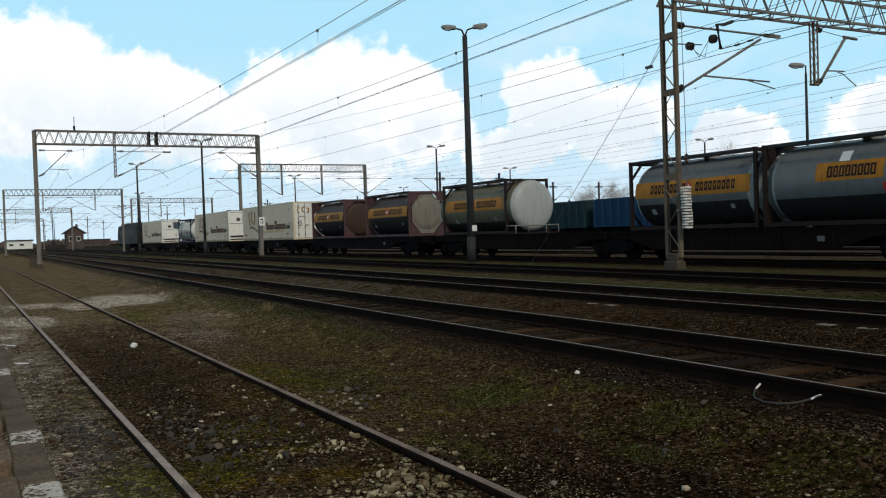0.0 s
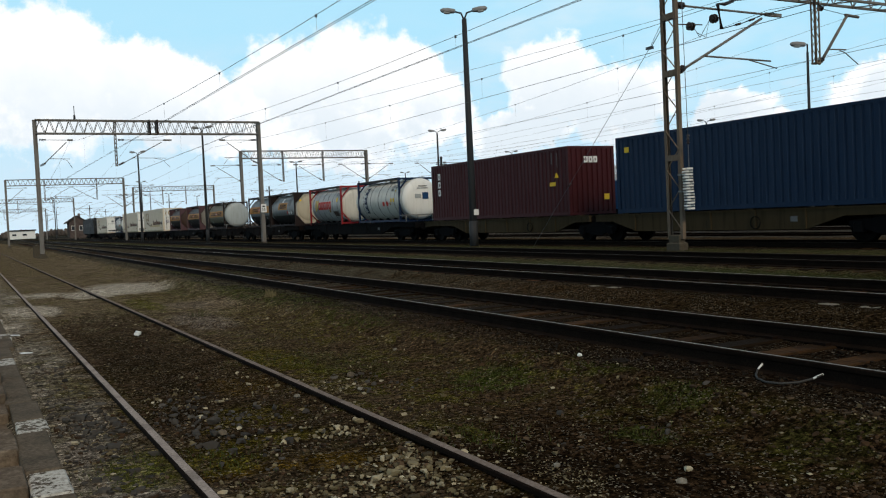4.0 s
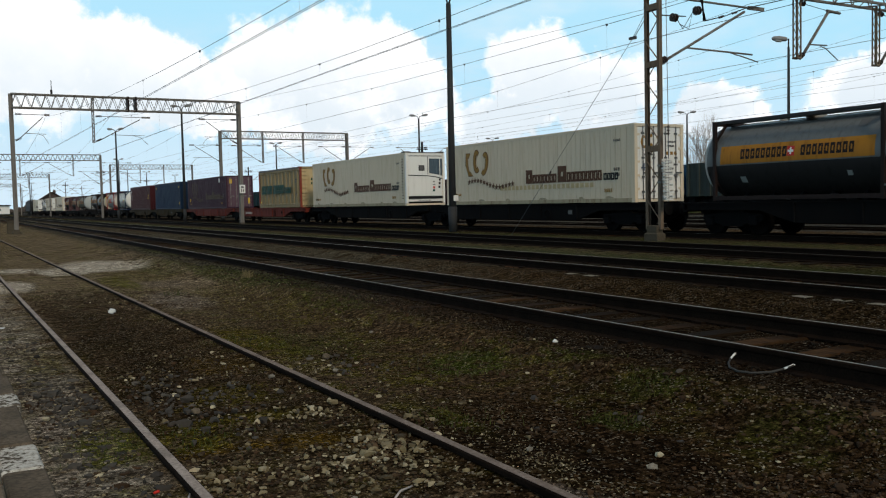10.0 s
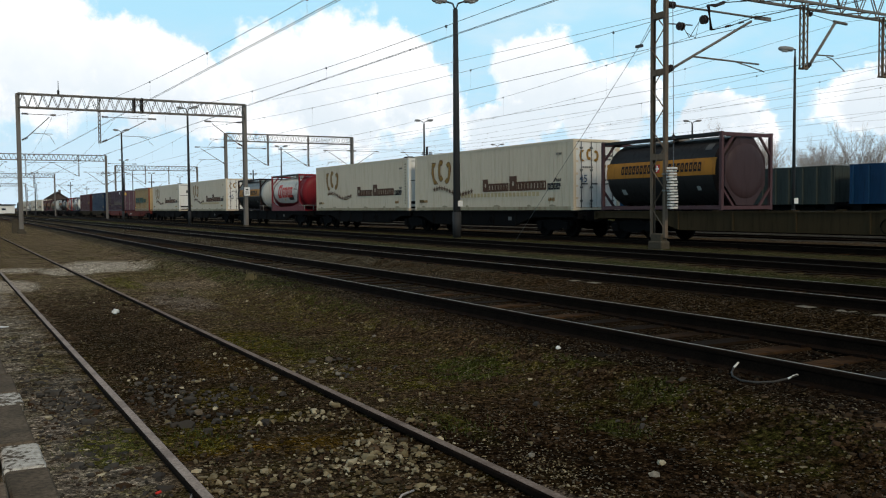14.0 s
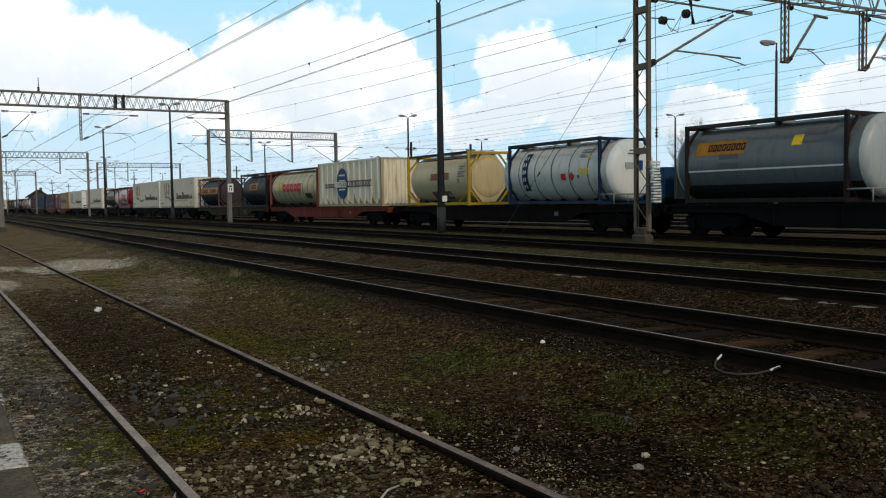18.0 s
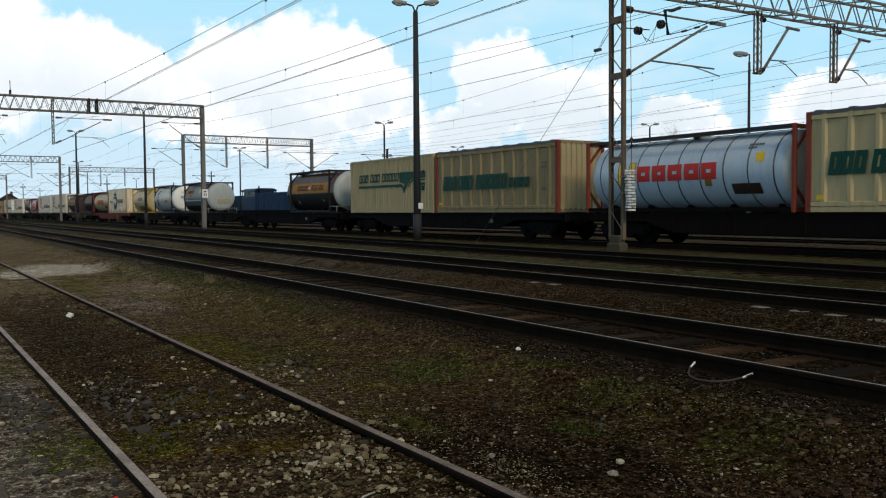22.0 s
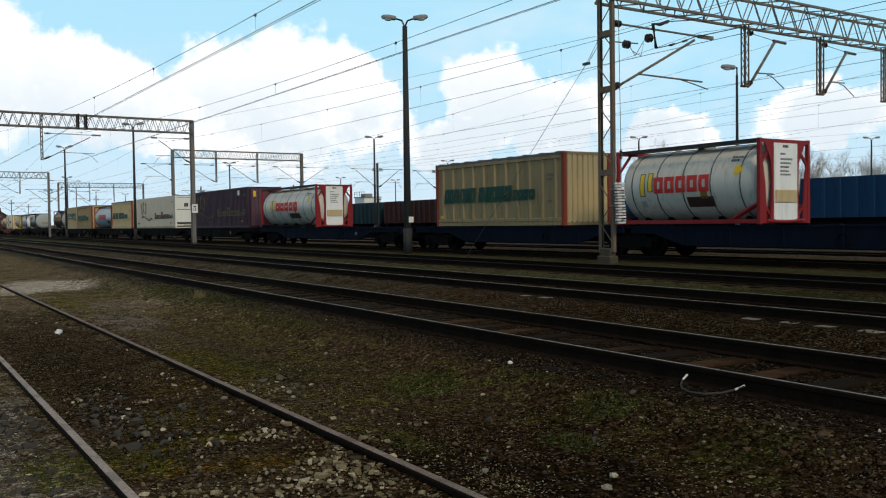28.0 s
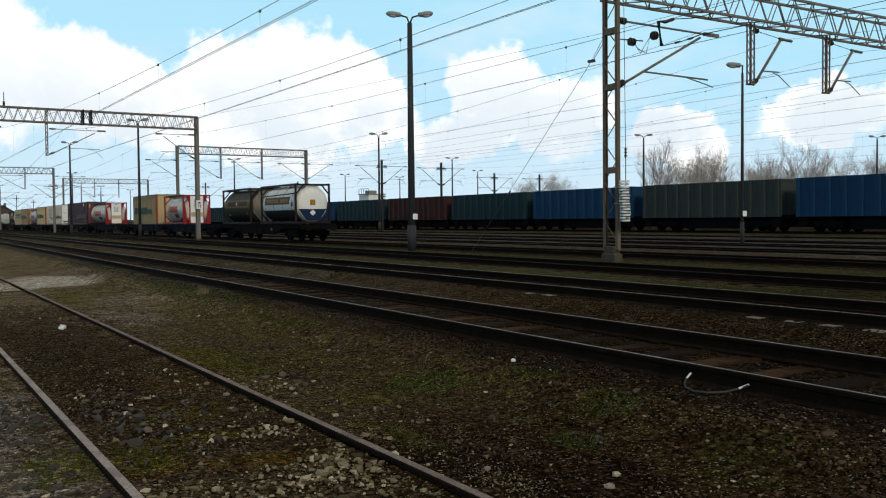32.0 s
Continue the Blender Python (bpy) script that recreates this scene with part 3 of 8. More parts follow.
LOCO = paint("dark_grey_loco_paint", (0.014, 0.0145, 0.015), 0.6, 0.5, (0.010, 0.009, 0.008), 0.2)
BARK = mottled("bare_bark", (0.17, 0.148, 0.13), (0.32, 0.285, 0.25), 6.0, 0.95, 0.01, 0.6)
TWIG = mottled("bare_twigs", (0.34, 0.30, 0.275), (0.52, 0.47, 0.43), 3.0, 0.95)
BRICKW = mottled("hut_brickwork", (0.06, 0.044, 0.039), (0.11, 0.084, 0.074), 8.0, 0.9)
ROOF = mottled("hut_roofing", (0.03, 0.027, 0.026), (0.07, 0.062, 0.06), 6.0, 0.9)
FARWOOD = mottled("distant_woods", (0.075, 0.062, 0.055), (0.13, 0.105, 0.09), 0.2, 1.0, 0.2, 0.4)
STONES = islands("gravel_stones", ((0.010, 0.0060, 0.0034), (0.048, 0.027, 0.014), (0.024, 0.0112, 0.0052), (0.118, 0.078, 0.045), (0.030, 0.0172, 0.009), (0.074, 0.037, 0.017)))
BALLAST = islands("ballast_stones", ((0.003, 0.0018, 0.0011), (0.0125, 0.0068, 0.0036), (0.0062, 0.0033, 0.0018), (0.024, 0.0144, 0.008)))
PALESTONES = islands("limestone_chippings", ((0.05, 0.038, 0.022), (0.27, 0.222, 0.128), (0.12, 0.092, 0.046), (0.52, 0.452, 0.31), (0.19, 0.148, 0.078), (0.06, 0.045, 0.025), (0.33, 0.275, 0.168)), soil=0.45)
GREYSTONES = islands("grey_stones", ((0.022, 0.020, 0.018), (0.075, 0.068, 0.060), (0.045, 0.040, 0.036), (0.125, 0.112, 0.095)))
BLADES = islands("grass_blades", ((0.020, 0.032, 0.006), (0.050, 0.075, 0.014), (0.09, 0.085, 0.022)))
STRAW = islands("dry_straw", ((0.16, 0.125, 0.06), (0.26, 0.21, 0.11), (0.10, 0.085, 0.04)))
RUBBER = paint("black_rubber", (0.0405, 0.0396, 0.0369), 0.6, 0.2, rust=0.0)

# ---- building blocks ----


class Build:
    """Vertices and faces of one mesh."""

    def __init__(self):
        self.v, self.f, self.s = [], [], []

    def add(self, verts, faces, smooth=False):
        n = len(self.v)
        self.v += [tuple(p) for p in verts]
        self.f += [tuple(i + n for i in f) for f in faces]
        self.s += [smooth] * len(faces)
        return self

    def box(self, x0, x1, y0, y1, z0, z1):
        return self.add([(x, y, z) for x in (x0, x1) for y in (y0, y1) for z in (z0, z1)],
                        [(0, 1, 3, 2), (4, 6, 7, 5), (0, 4, 5, 1), (2, 3, 7, 6), (0, 2, 6, 4), (1, 5, 7, 3)])

    def block(self, x0, x1, y0, y1, z0, z1, c=0.012):
        """A box with its upper edges and upright corners cut off."""
        ring = lambda d, z: [(x0 + d, y0, z), (x1 - d, y0, z), (x1, y0 + d, z), (x1, y1 - d, z), (x1 - d, y1, z), (x0 + d, y1, z), (x0, y1 - d, z), (x0, y0 + d, z)]
        top = [(x0 + 2 * c, y0 + c, z1), (x1 - 2 * c, y0 + c, z1), (x1 - c, y0 + 2 * c, z1), (x1 - c, y1 - 2 * c, z1),
               (x1 - 2 * c, y1 - c, z1), (x0 + 2 * c, y1 - c, z1), (x0 + c, y1 - 2 * c, z1), (x0 + c, y0 + 2 * c, z1)]
        faces = [(i, (i + 1) % 8, 8 + (i + 1) % 8, 8 + i) for i in range(8)]
        faces += [(8 + i, 8 + (i + 1) % 8, 16 + (i + 1) % 8, 16 + i) for i in range(8)]
        return self.add(ring(c, z0) + ring(c, z1 - c) + top, faces + [tuple(range(16, 24)), tuple(range(7, -1, -1))])

    def tube(self, points, r, n=6, r2=None, caps=True):
        pts = [Vector(p) for p in points]
        rings = []
        for i, p in enumerate(pts):
            d = (pts[min(i + 1, len(pts) - 1)] - pts[max(i - 1, 0)]).normalized()
            u = d.cross(Vector((0, 0, 1)))
            u = (u if u.length > 1e-3 else Vector((1, 0, 0))).normalized()
            w = d.cross(u)
            rr = r if r2 is None else r + (r2 - r) * i / (len(pts) - 1)
            rings.append([p + rr * (math.cos(6.28318 * k / n) * u + math.sin(6.28318 * k / n) * w) for k in range(n)])
        faces = [(a * n + k, a * n + (k + 1) % n, (a + 1) * n + (k + 1) % n, (a + 1) * n + k) for a in range(len(pts) - 1) for k in range(n)]
        self.add([q for ring in rings for q in ring], faces, n > 4)
        if caps:
            m = len(self.v) - n * len(pts)
            self.f += [tuple(m + k for k in range(n)), tuple(m + (len(pts) - 1) * n + k for k in range(n - 1, -1, -1))]
            self.s += [False, False]
        return self

    def bar(self, p, q, w, h=None):
        """A square bar from p to q."""
        return self.tube((p, q), 0.7071 * w, 4)

    def lathe(self, profile, x=0.0, z=0.0, n=28, a0=0.0, a1=360.0):
        """Turned about an axis along y through (x, z): profile of (y, radius). Angles from -x upwards."""
        full = abs(a1 - a0) > 359
        k = n if full else n + 1
        rings = []
        for y, r in profile:
            rings.append([(x - r * math.cos(radians(a0 + (a1 - a0) * i / n)), y, z + r * math.sin(radians(a0 + (a1 - a0) * i / n))) for i in range(k)])
        faces = []
        for a in range(len(rings) - 1):
            for i in range(n):
                j = (i + 1) % k
                faces.append((a * k + i, (a + 1) * k + i, (a + 1) * k + j, a * k + j))
        return self.add([q for r in rings for q in r], faces, True)

    def plate(self, outline, axis, lo, hi):
        """A flat outline of (u, v), given thickness along an axis: 0 x (u, v are y, z), 1 y (x, z), 2 z (x, y)."""
        put = {0: lambda u, v, w: (w, u, v), 1: lambda u, v, w: (u, w, v), 2: lambda u, v, w: (u, v, w)}[axis]
        n = len(outline)
        faces = [(i, (i + 1) % n, n + (i + 1) % n, n + i) for i in range(n)]
        return self.add([put(u, v, lo) for u, v in outline] + [put(u, v, hi) for u, v in outline], faces + [tuple(range(n - 1, -1, -1)), tuple(range(n, 2 * n))])

    def mesh(self, name):
        me = bpy.data.meshes.new(name)
        me.from_pydata(self.v, [], self.f)
        me.polygons.foreach_set("use_smooth", self.s)
        me.update()
        return me


def fixed_normals(me):
    bm = bmesh.new()
    bm.from_mesh(me)
    bmesh.ops.recalc_face_normals(bm, faces=bm.faces)
    bm.to_mesh(me)
    bm.free()
    return me


def part(name, build, material, parent=None, label="", at=None):
    """One mesh object from a Build or a ready mesh, under a thing or a part."""
    me = build if isinstance(build, bpy.types.Mesh) else fixed_normals(build.mesh(name))
    if not me.materials:
        me.materials.append(material)
    ob = new(name, me)
    ob.parent = parent
    if at is not None:
        ob.matrix_basis = at
    return tagged(ob, label) if label else ob


def thing(name, label, category, at=None, group="", kind=""):
    ob = tagged(new(name), label, category, group, kind)
    ob.empty_display_size = 0.2
    if at is not None:
        ob.matrix_basis = at
    return ob


def whole(name, build, material, label, category, at=None, group="", kind=""):
    """A thing that is one mesh."""
    return tagged(part(name, build, material, None, at=at), label, category, group, kind)

# ---- ground and tracks: the tracks run along y, x grows towards the yard ----
# track centres at y = 0, rail-head height, drift in x for each metre of y
TRACKS = (("siding", 1.85, 0.05, 0.001), ("near_main", 6.20, 0.30, 0.0165), ("far_main", 10.12, 0.36, 0.012), ("loop", 15.35, 0.30, 0.02), ("train", 23.42, 0.20, 0.0),
          ("yard", 27.7, 0.26, 0.0), ("yard", 32.2, 0.28, 0.0), ("yard", 36.8, 0.30, 0.0), ("yard", 44.4, 0.30, 0.0), ("gondola", 53.0, 0.45, 0.0))
PROFILE = ((-60, 0.0), (3.9, 0.0), (4.25, 0.04), (4.6, 0.165), (5.38, 0.165), (5.46, 0.132), (6.94, 0.132), (7.02, 0.165), (7.7, 0.16), (8.2, 0.10), (8.7, 0.222), (9.3, 0.222), (9.38, 0.192), (10.86, 0.192), (10.94, 0.222), (11.4, 0.20), (12.1, 0.10), (13.7, 0.10), (14.2, 0.15),
           (14.52, 0.15), (14.6, 0.133), (16.1, 0.133), (16.2, 0.15), (16.6, 0.14), (17.8, 0.145), (20.0, 0.15), (21.6, 0.07), (22.2, 0.035), (25.0, 0.035), (26.3, 0.185), (33.0, 0.215), (38.5, 0.235), (47.0, 0.24), (51.0, 0.30), (60.0, 0.28), (4000, 0.3))
PX, PZ = [p[0] for p in PROFILE], [p[1] for p in PROFILE]


def drift(x, y):
    """How far the running lines, and the ballast under them, have borne away at y."""
    return np.interp(x, (3.6, 4.3, 8.4, 9.0, 11.6, 14.0, 17.0, 19.0), (0.0, 0.0165, 0.0165, 0.012, 0.012, 0.02, 0.02, 0.0)) * np.clip(y, 0, 60)


def ground_z(x, y=0.0):
    return float(np.interp(x - drift(x, y), PX, PZ))


def make_ground():
    xs = np.concatenate([-np.geomspace(4000, 60, 8), np.linspace(-40, -4, 10), np.arange(-3, 9.0, 0.11), np.arange(9.0, 30, 0.35), np.arange(30, 70, 1.5), np.geomspace(71, 4000, 14)])
    ys = np.concatenate([-np.geomspace(4000, 40, 10), np.linspace(-30, 0, 12), np.arange(1.0, 13, 0.11), np.arange(13, 40, 0.35), np.arange(40, 120, 2.0), np.geomspace(122, 4000, 22)])
    gx, gy = np.meshgrid(xs, ys)
    gz = np.interp(gx - drift(gx, gy), PX, PZ)
    flat = [(x, y) for x, y in zip(gx.ravel(), gy.ravel())]
    rough = np.array([noise.fractal(Vector((x * 1.7, y * 1.7, 0)), 1.0, 2.0, 4) * 0.014 + noise.fractal(Vector((x * 0.3, y * 0.3, 5)), 1.0, 2.0, 3) * 0.016
                      if -4 < x < 30 and -2 < y < 60 else 0.0 for x, y in flat]).reshape(gx.shape)
    # trodden lower between the siding's rails
    rough -= 0.014 * ((gx > 1.25) & (gx < 2.5))
    # the bed of the paving lies lower
    rough -= 0.05 * ((gx > -1.75) & (gx < 0.22))
    gz = gz + rough
    n, m = gx.shape
    idx = np.arange(n * m).reshape(n, m)
    quads = np.stack([idx[:-1, :-1], idx[:-1, 1:], idx[1:, 1:], idx[1:, :-1]], -1).reshape(-1, 4)
    me = bpy.data.meshes.new("ground")
    me.from_pydata(np.stack([gx, gy, gz], -1).reshape(-1, 3).tolist(), [], quads.tolist())
    me.polygons.foreach_set("use_smooth", [True] * len(quads))
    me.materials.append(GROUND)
    ob = new("ground", me)
    tagged(ob, "dark railway yard ground of cinders, moss and chippings", "ground", kind="structure")


make_ground()

FAR_Y, BACK_Y = 900.0, -450.0


def rail_sections(top, foot):
    """The worn running band, and the rest, of a flat-bottomed rail, as outlines of (x, z)."""
    w = 0.007 if top > 0.1 else 0.027
    head = [(-w, top - 0.005), (-w + 0.002, top + 0.001), (w - 0.002, top + 0.001), (w, top - 0.005)]
    web = [(-0.075, foot), (-0.075, foot + 0.012), (-0.016, foot + 0.03), (-0.009, top - 0.05), (-0.034, top - 0.036), (-0.036, top - 0.01), (-0.029, top - 0.002), (0.029, top - 0.002), (0.036, top - 0.01), (0.034, top - 0.036), (0.009, top - 0.05), (0.016, foot + 0.03), (0.075, foot + 0.012), (0.075, foot)]
    return head, web


def make_tracks():
    for n, (kind, x0, top, slope) in enumerate(TRACKS):
        x = 0.0
        track = thing("track", {"siding": "rusty little-used siding sunk in moss and earth", "train": "running line under the passing freight train"}.get(kind, "steel railway track on dark ballast"), "railway track", group="parallel tracks", kind="structure", at=pose(x0, 0, 0, 0, 0, -math.degrees(slope)))
        foot = top - 0.155
        for side in (-0.7525, 0.7525):
            head, web = rail_sections(top, foot)
            rail = part("rail", Build().plate(web, 1, BACK_Y, FAR_Y), RAIL, track, at=pose(x + side, 0, 0))
            part("running_band", Build().plate(head, 1, BACK_Y, FAR_Y), (NEAR_HEAD if side < 0 else SIDING_HEAD) if kind == "siding" else HEAD if kind.endswith("main") else DULL_HEAD, rail)
            if kind == "far_main" and side < 0:
                part("rail_foot", Build().plate([(-0.15, foot - 0.012), (-0.15, foot + 0.006), (-0.078, foot + 0.014), (-0.078, foot - 0.012)], 1, 0.0, 60.0), RUSTFOOT, rail, "flaking orange rust along the foot")
        if kind == "siding":
            continue
        near = kind in ("near_main", "far_main")
        tie = fixed_normals(Build().block(-1.28, 1.28, -0.125, 0.125, foot - 0.13, foot + 0.004, 0.015).mesh("sleeper"))
        clip = Build()
        for side in (-0.7525, 0.7525):
            for d in (-0.1, 0.1):
                clip.box(side + d - 0.035, side + d + 0.035, -0.07, 0.07, foot, foot + 0.03)
        clip = fixed_normals(clip.mesh("rail_fastening"))
        ys = np.arange(3.0, 75.0, 0.62) if near else np.arange(8.0, 62.0, 0.62)
        rng = random.Random(n)
        for y in ys:
            s = part("sleeper", tie, SLEEPER, track, at=pose(x + rng.uniform(-0.03, 0.03), y + rng.uniform(-0.03, 0.03), rng.uniform(-0.012, 0.006), 0, 0, rng.uniform(-1.2, 1.2)))
            if near and y < 30:
                part("rail_fastening", clip, RAIL, s)
        if kind == "far_main":
            stub = fixed_normals(Build().block(-0.085, 0.085, -0.12, 0.12, foot - 0.1, foot + 0.022, 0.008).mesh("sleeper_end"))
            for y in (4.4, 5.0, 5.55, 6.1, 6.6, 7.15, 11.25, 11.8):
                part("sleeper_end", stub, PALECON, track, "pale concrete sleeper end", at=pose(-1.02, y, 0, 0, 0, rng.uniform(-4, 4)))
        rest = Build()
        for y in np.arange(ys[-1] + 0.62, 220, 0.62):
            rest.box(x - 1.28, x + 1.28, y - 0.125, y + 0.125, foot - 0.1, foot + 0.003)
        tagged(part("far_sleepers", rest, SLEEPER, track), kind="stuff")


# fishplates on the near rails
def make_joints():
    for x, y, top in ((2.60, 9.35, 0.05), (1.10, 21.0, 0.05), (5.72, 16.4, 0.30), (7.33, 23.0, 0.30)):
        b = Build()
        for s in (-1, 1):
            b.box(x + s * 0.012, x + s * 0.03, y - 0.3, y + 0.3, top - 0.11, top - 0.045)
            for k in (-0.2, -0.07, 0.07, 0.2):
                b.tube(((x + s * 0.03, y + k, top - 0.078), (x + s * 0.055, y + k, top - 0.078)), 0.016, 6)
        whole("fishplate", b, RAIL, "rusty bolted fishplate joining two rail ends", "fishplate", group="rail joints")


make_joints()


# ---- kerb and paving at the viewer's feet ----
def make_kerb():
    rng = random.Random(4)
    kerb = thing("kerb", "worn concrete kerb with whitewashed stretches along the siding", "kerb", kind="structure")
    edges = ((-8.0, 0), (-7.0, 0), (-6.0, 1), (-5.4, 0), (-4.2, 0), (-3.0, 0), (-1.8, 1), (-1.3, 0), (-0.1, 0), (1.0, 0), (1.7, 0), (2.9, 0), (4.0, 1), (4.5, 0), (5.35, 1), (5.92, 0), (7.13, 1), (7.63, 0), (8.47, 0), (9.86, 0), (11.07, 1), (11.75, 0), (12.9, 0), (14.1, 1), (14.6, 0), (15.8, 0), (17.0, 1), (17.4, 0), (18.6, 0), (19.8, 0), (21.0, 0))
    for (y, white), (y2, _) in zip(edges, edges[1:]):
        part("kerb_stone", Build().block(0.235, 0.455, y + 0.006, y2 - 0.006, -0.12, 0.062, 0.012), LIME if white else KERB, kerb, "whitewashed kerb stone" if white else "", at=pose(rng.uniform(-0.008, 0.008), 0, rng.uniform(-0.006, 0.004), 0, rng.uniform(-1.0, 1.0), rng.uniform(-0.2, 0.2)))
    paving = thing("paving", "brownish worn concrete paving slabs behind the kerb", "paving", kind="structure")
    for i, y in enumerate(np.arange(-8.0, 20, 0.52)):
        for k in range(4):
            x1 = 0.232 - 0.52 * k
            part("slab", Build().block(x1 - 0.51, x1, y, y + 0.505, -0.1, 0.035, 0.01), PAVING, paving, at=pose(0, rng.uniform(-0.004, 0.004) + 0.2 * (k % 2), rng.uniform(-0.012, 0.008), rng.uniform(-0.8, 0.8), rng.uniform(-0.8, 0.8), 0))


PAVING = mottled("brown_paving", (0.085, 0.062, 0.043), (0.19, 0.145, 0.103), 12.0, 0.95, 0.006, 0.6)
make_kerb()

# ---- overhead line, masts and lamps ----


def lacing_ends(p, q, u, w, step):
    p, q, u = Vector(p), Vector(q), Vector(u) * w
    k = max(2, round((q - p).length / step))
    for i in range(k):
        a, c = p + (q - p) * i / k, p + (q - p) * (i + 1) / k
        yield (a, c + u) if i % 2 == 0 else (a + u, c)


def lattice(b, p, q, u, w, step, r, n=4):
    """Zigzag lacing between two parallel bars p..q and p+w*u..q+w*u."""
    for ends in lacing_ends(p, q, u, w, step):
        b.tube(ends, r, n, caps=False)
    return b


def lacing_bars(parent, p, q, u, w, step, r, material):
    """The same, each bar a part of its own."""
    for ends in lacing_ends(p, q, u, w, step):
        part("lacing_bar", Build().tube(ends, r, 4), material, parent)


def leg(parent, x, y, z0, z1, half=0.27, fine=True, material=None):
    """A mast leg of two channels laced together."""
    material = material or MASTP
    for s in (-1, 1):
        w, d = (0.06, 0.055) if fine else (0.12, 0.075) if half > 0.11 else (0.07, 0.05)
        outline = [(-w, -d), (w, -d), (w, d), (w - 0.015, d), (w - 0.015, -d + 0.02), (-w + 0.015, -d + 0.02), (-w + 0.015, d), (-w, d)]
        part("channel", Build().plate([(x + u, y + s * half - s * v) for u, v in outline], 2, z0, z1), material, parent)
    for dx in ((-0.055,) if fine else (0.0,)):
        ends = (x + dx, y - half, z0 + 0.3), (x + dx, y - half, z1), (0, 1, 0), 2 * half, 0.62
        if fine:
            lacing_bars(parent, *ends, 0.021, material)
        else:
            tagged(part("lacing", lattice(Build(), *ends, 0.04), material, parent), kind="stuff")


def foot_block(parent, x, y, z, w=0.46, h=0.42, d=0.46):
    b = Build().block(x - w, x + w, y - d, y + d, z - 0.4, z + h * 0.55, 0.03)
    b.block(x - w * 0.72, x + w * 0.72, y - d * 0.8, y + d * 0.8, z + h * 0.5, z + h, 0.03)
    part("footing", b, CONCRETE, parent, "chipped concrete footing")


def truss(parent, x0, x1, y, z0, z1, half=0.35, step=0.62, r=0.03, fine=False, material=None):
    """A box beam of four chords with zigzag sides."""
    material = material or GALV
    for yy in (y - half, y + half):
        for z in (z0, z1):
            part("chord", Build().box(x0, x1, yy - 0.04, yy + 0.04, z - 0.04, z + 0.04), material, parent)
    for yy in (y - half, y + half):
        if fine:
            lacing_bars(parent, (x0, yy, z0), (x1, yy, z0), (0, 0, 1), z1 - z0, step, r, material)
        else:
            tagged(part("side_lacing", lattice(Build(), (x0, yy, z0), (x1, yy, z0), (0, 0, 1), z1 - z0, step, r), material, parent), kind="stuff")
    b = lattice(Build(), (x0, y - half, z0), (x1, y - half, z0), (0, 1, 0), 2 * half, step * 1.4, r * 0.8)
    lattice(b, (x0, y - half, z1), (x1, y - half, z1), (0, 1, 0), 2 * half, step * 1.4, r * 0.8)
    tagged(part("flat_lacing", b, material, parent), kind="stuff")


def ribbed(b, p, q, r, n=5):
    """An insulator: a rod with sheds."""
    p, q = Vector(p), Vector(q)
    b.tube((p, q), r * 0.45, 6)
    for i in range(n):
        c = p + (q - p) * (i + 0.5) / n
        d = (q - p).normalized() * 0.018
        b.tube((c - d, c + d), r, 8)
    return b


def cantilever(parent, x, y, s, reach, foot_z, top_z, wire_z, r=0.03):
    """Swivelling bracket from a post at x, towards s (1 or -1): strut, tie, registration tube and steady arm."""
    tip, k = x + s * reach, s * reach
    part("strut", Build().tube(((x + s * 0.25, y, foot_z), (x + k * 0.86, y, top_z - 0.14)), r, 8), PORTAL, parent)
    part("strut_insulator", ribbed(Build(), (x + s * 0.08, y, foot_z - 0.05), (x + s * 0.42, y, foot_z + 0.12), r * 2.6), INSUL, parent)
    b = Build().tube(((x + s * 0.1, y, top_z + 0.02), (x + k, y, top_z)), r * 0.8, 6)
    b.box(x + k * 0.9, x + k * 1.06, y - 0.04, y + 0.04, top_z - 0.05, top_z + 0.06)
    part("tie", b, PORTAL, parent)
    part("tie_insulator", ribbed(Build(), (x + s * 0.12, y, top_z + 0.02), (x + s * 0.5, y, top_z + 0.02), r * 2.6), INSUL, parent)
    mid = Vector((x + s * 0.25, y, foot_z)).lerp(Vector((x + k * 0.86, y, top_z - 0.14)), 0.28)
    part("registration_tube", Build().tube((mid, (x + k * 0.94, y, mid.z - 0.03)), r * 0.7, 6), PORTAL, parent)
    part("steady_arm", Build().tube(((x + k * 0.72, y, mid.z - 0.04), (x + k * 0.86, y, mid.z - 0.14), (tip, y, wire_z + 0.03)), r * 0.5, 5), PORTAL, parent)


def drop_post(parent, x, y, z0, z1, w=0.1, material=None):
    b = Build()
    for dx in (-w, w):
        for dy in (-w, w):
            b.box(x + dx - 0.02, x + dx + 0.02, y + dy - 0.02, y + dy + 0.02, z0, z1)
    for dy in (-w, w):
        lattice(b, (x - w, y + dy, z0), (x - w, y + dy, z1), (1, 0, 0), 2 * w, 0.26, 0.016)
    b.box(x - w - 0.03, x + w + 0.03, y - w - 0.03, y + w + 0.03, z0 - 0.03, z0 + 0.03)
    part("drop_post", b, material or PORTAL, parent)


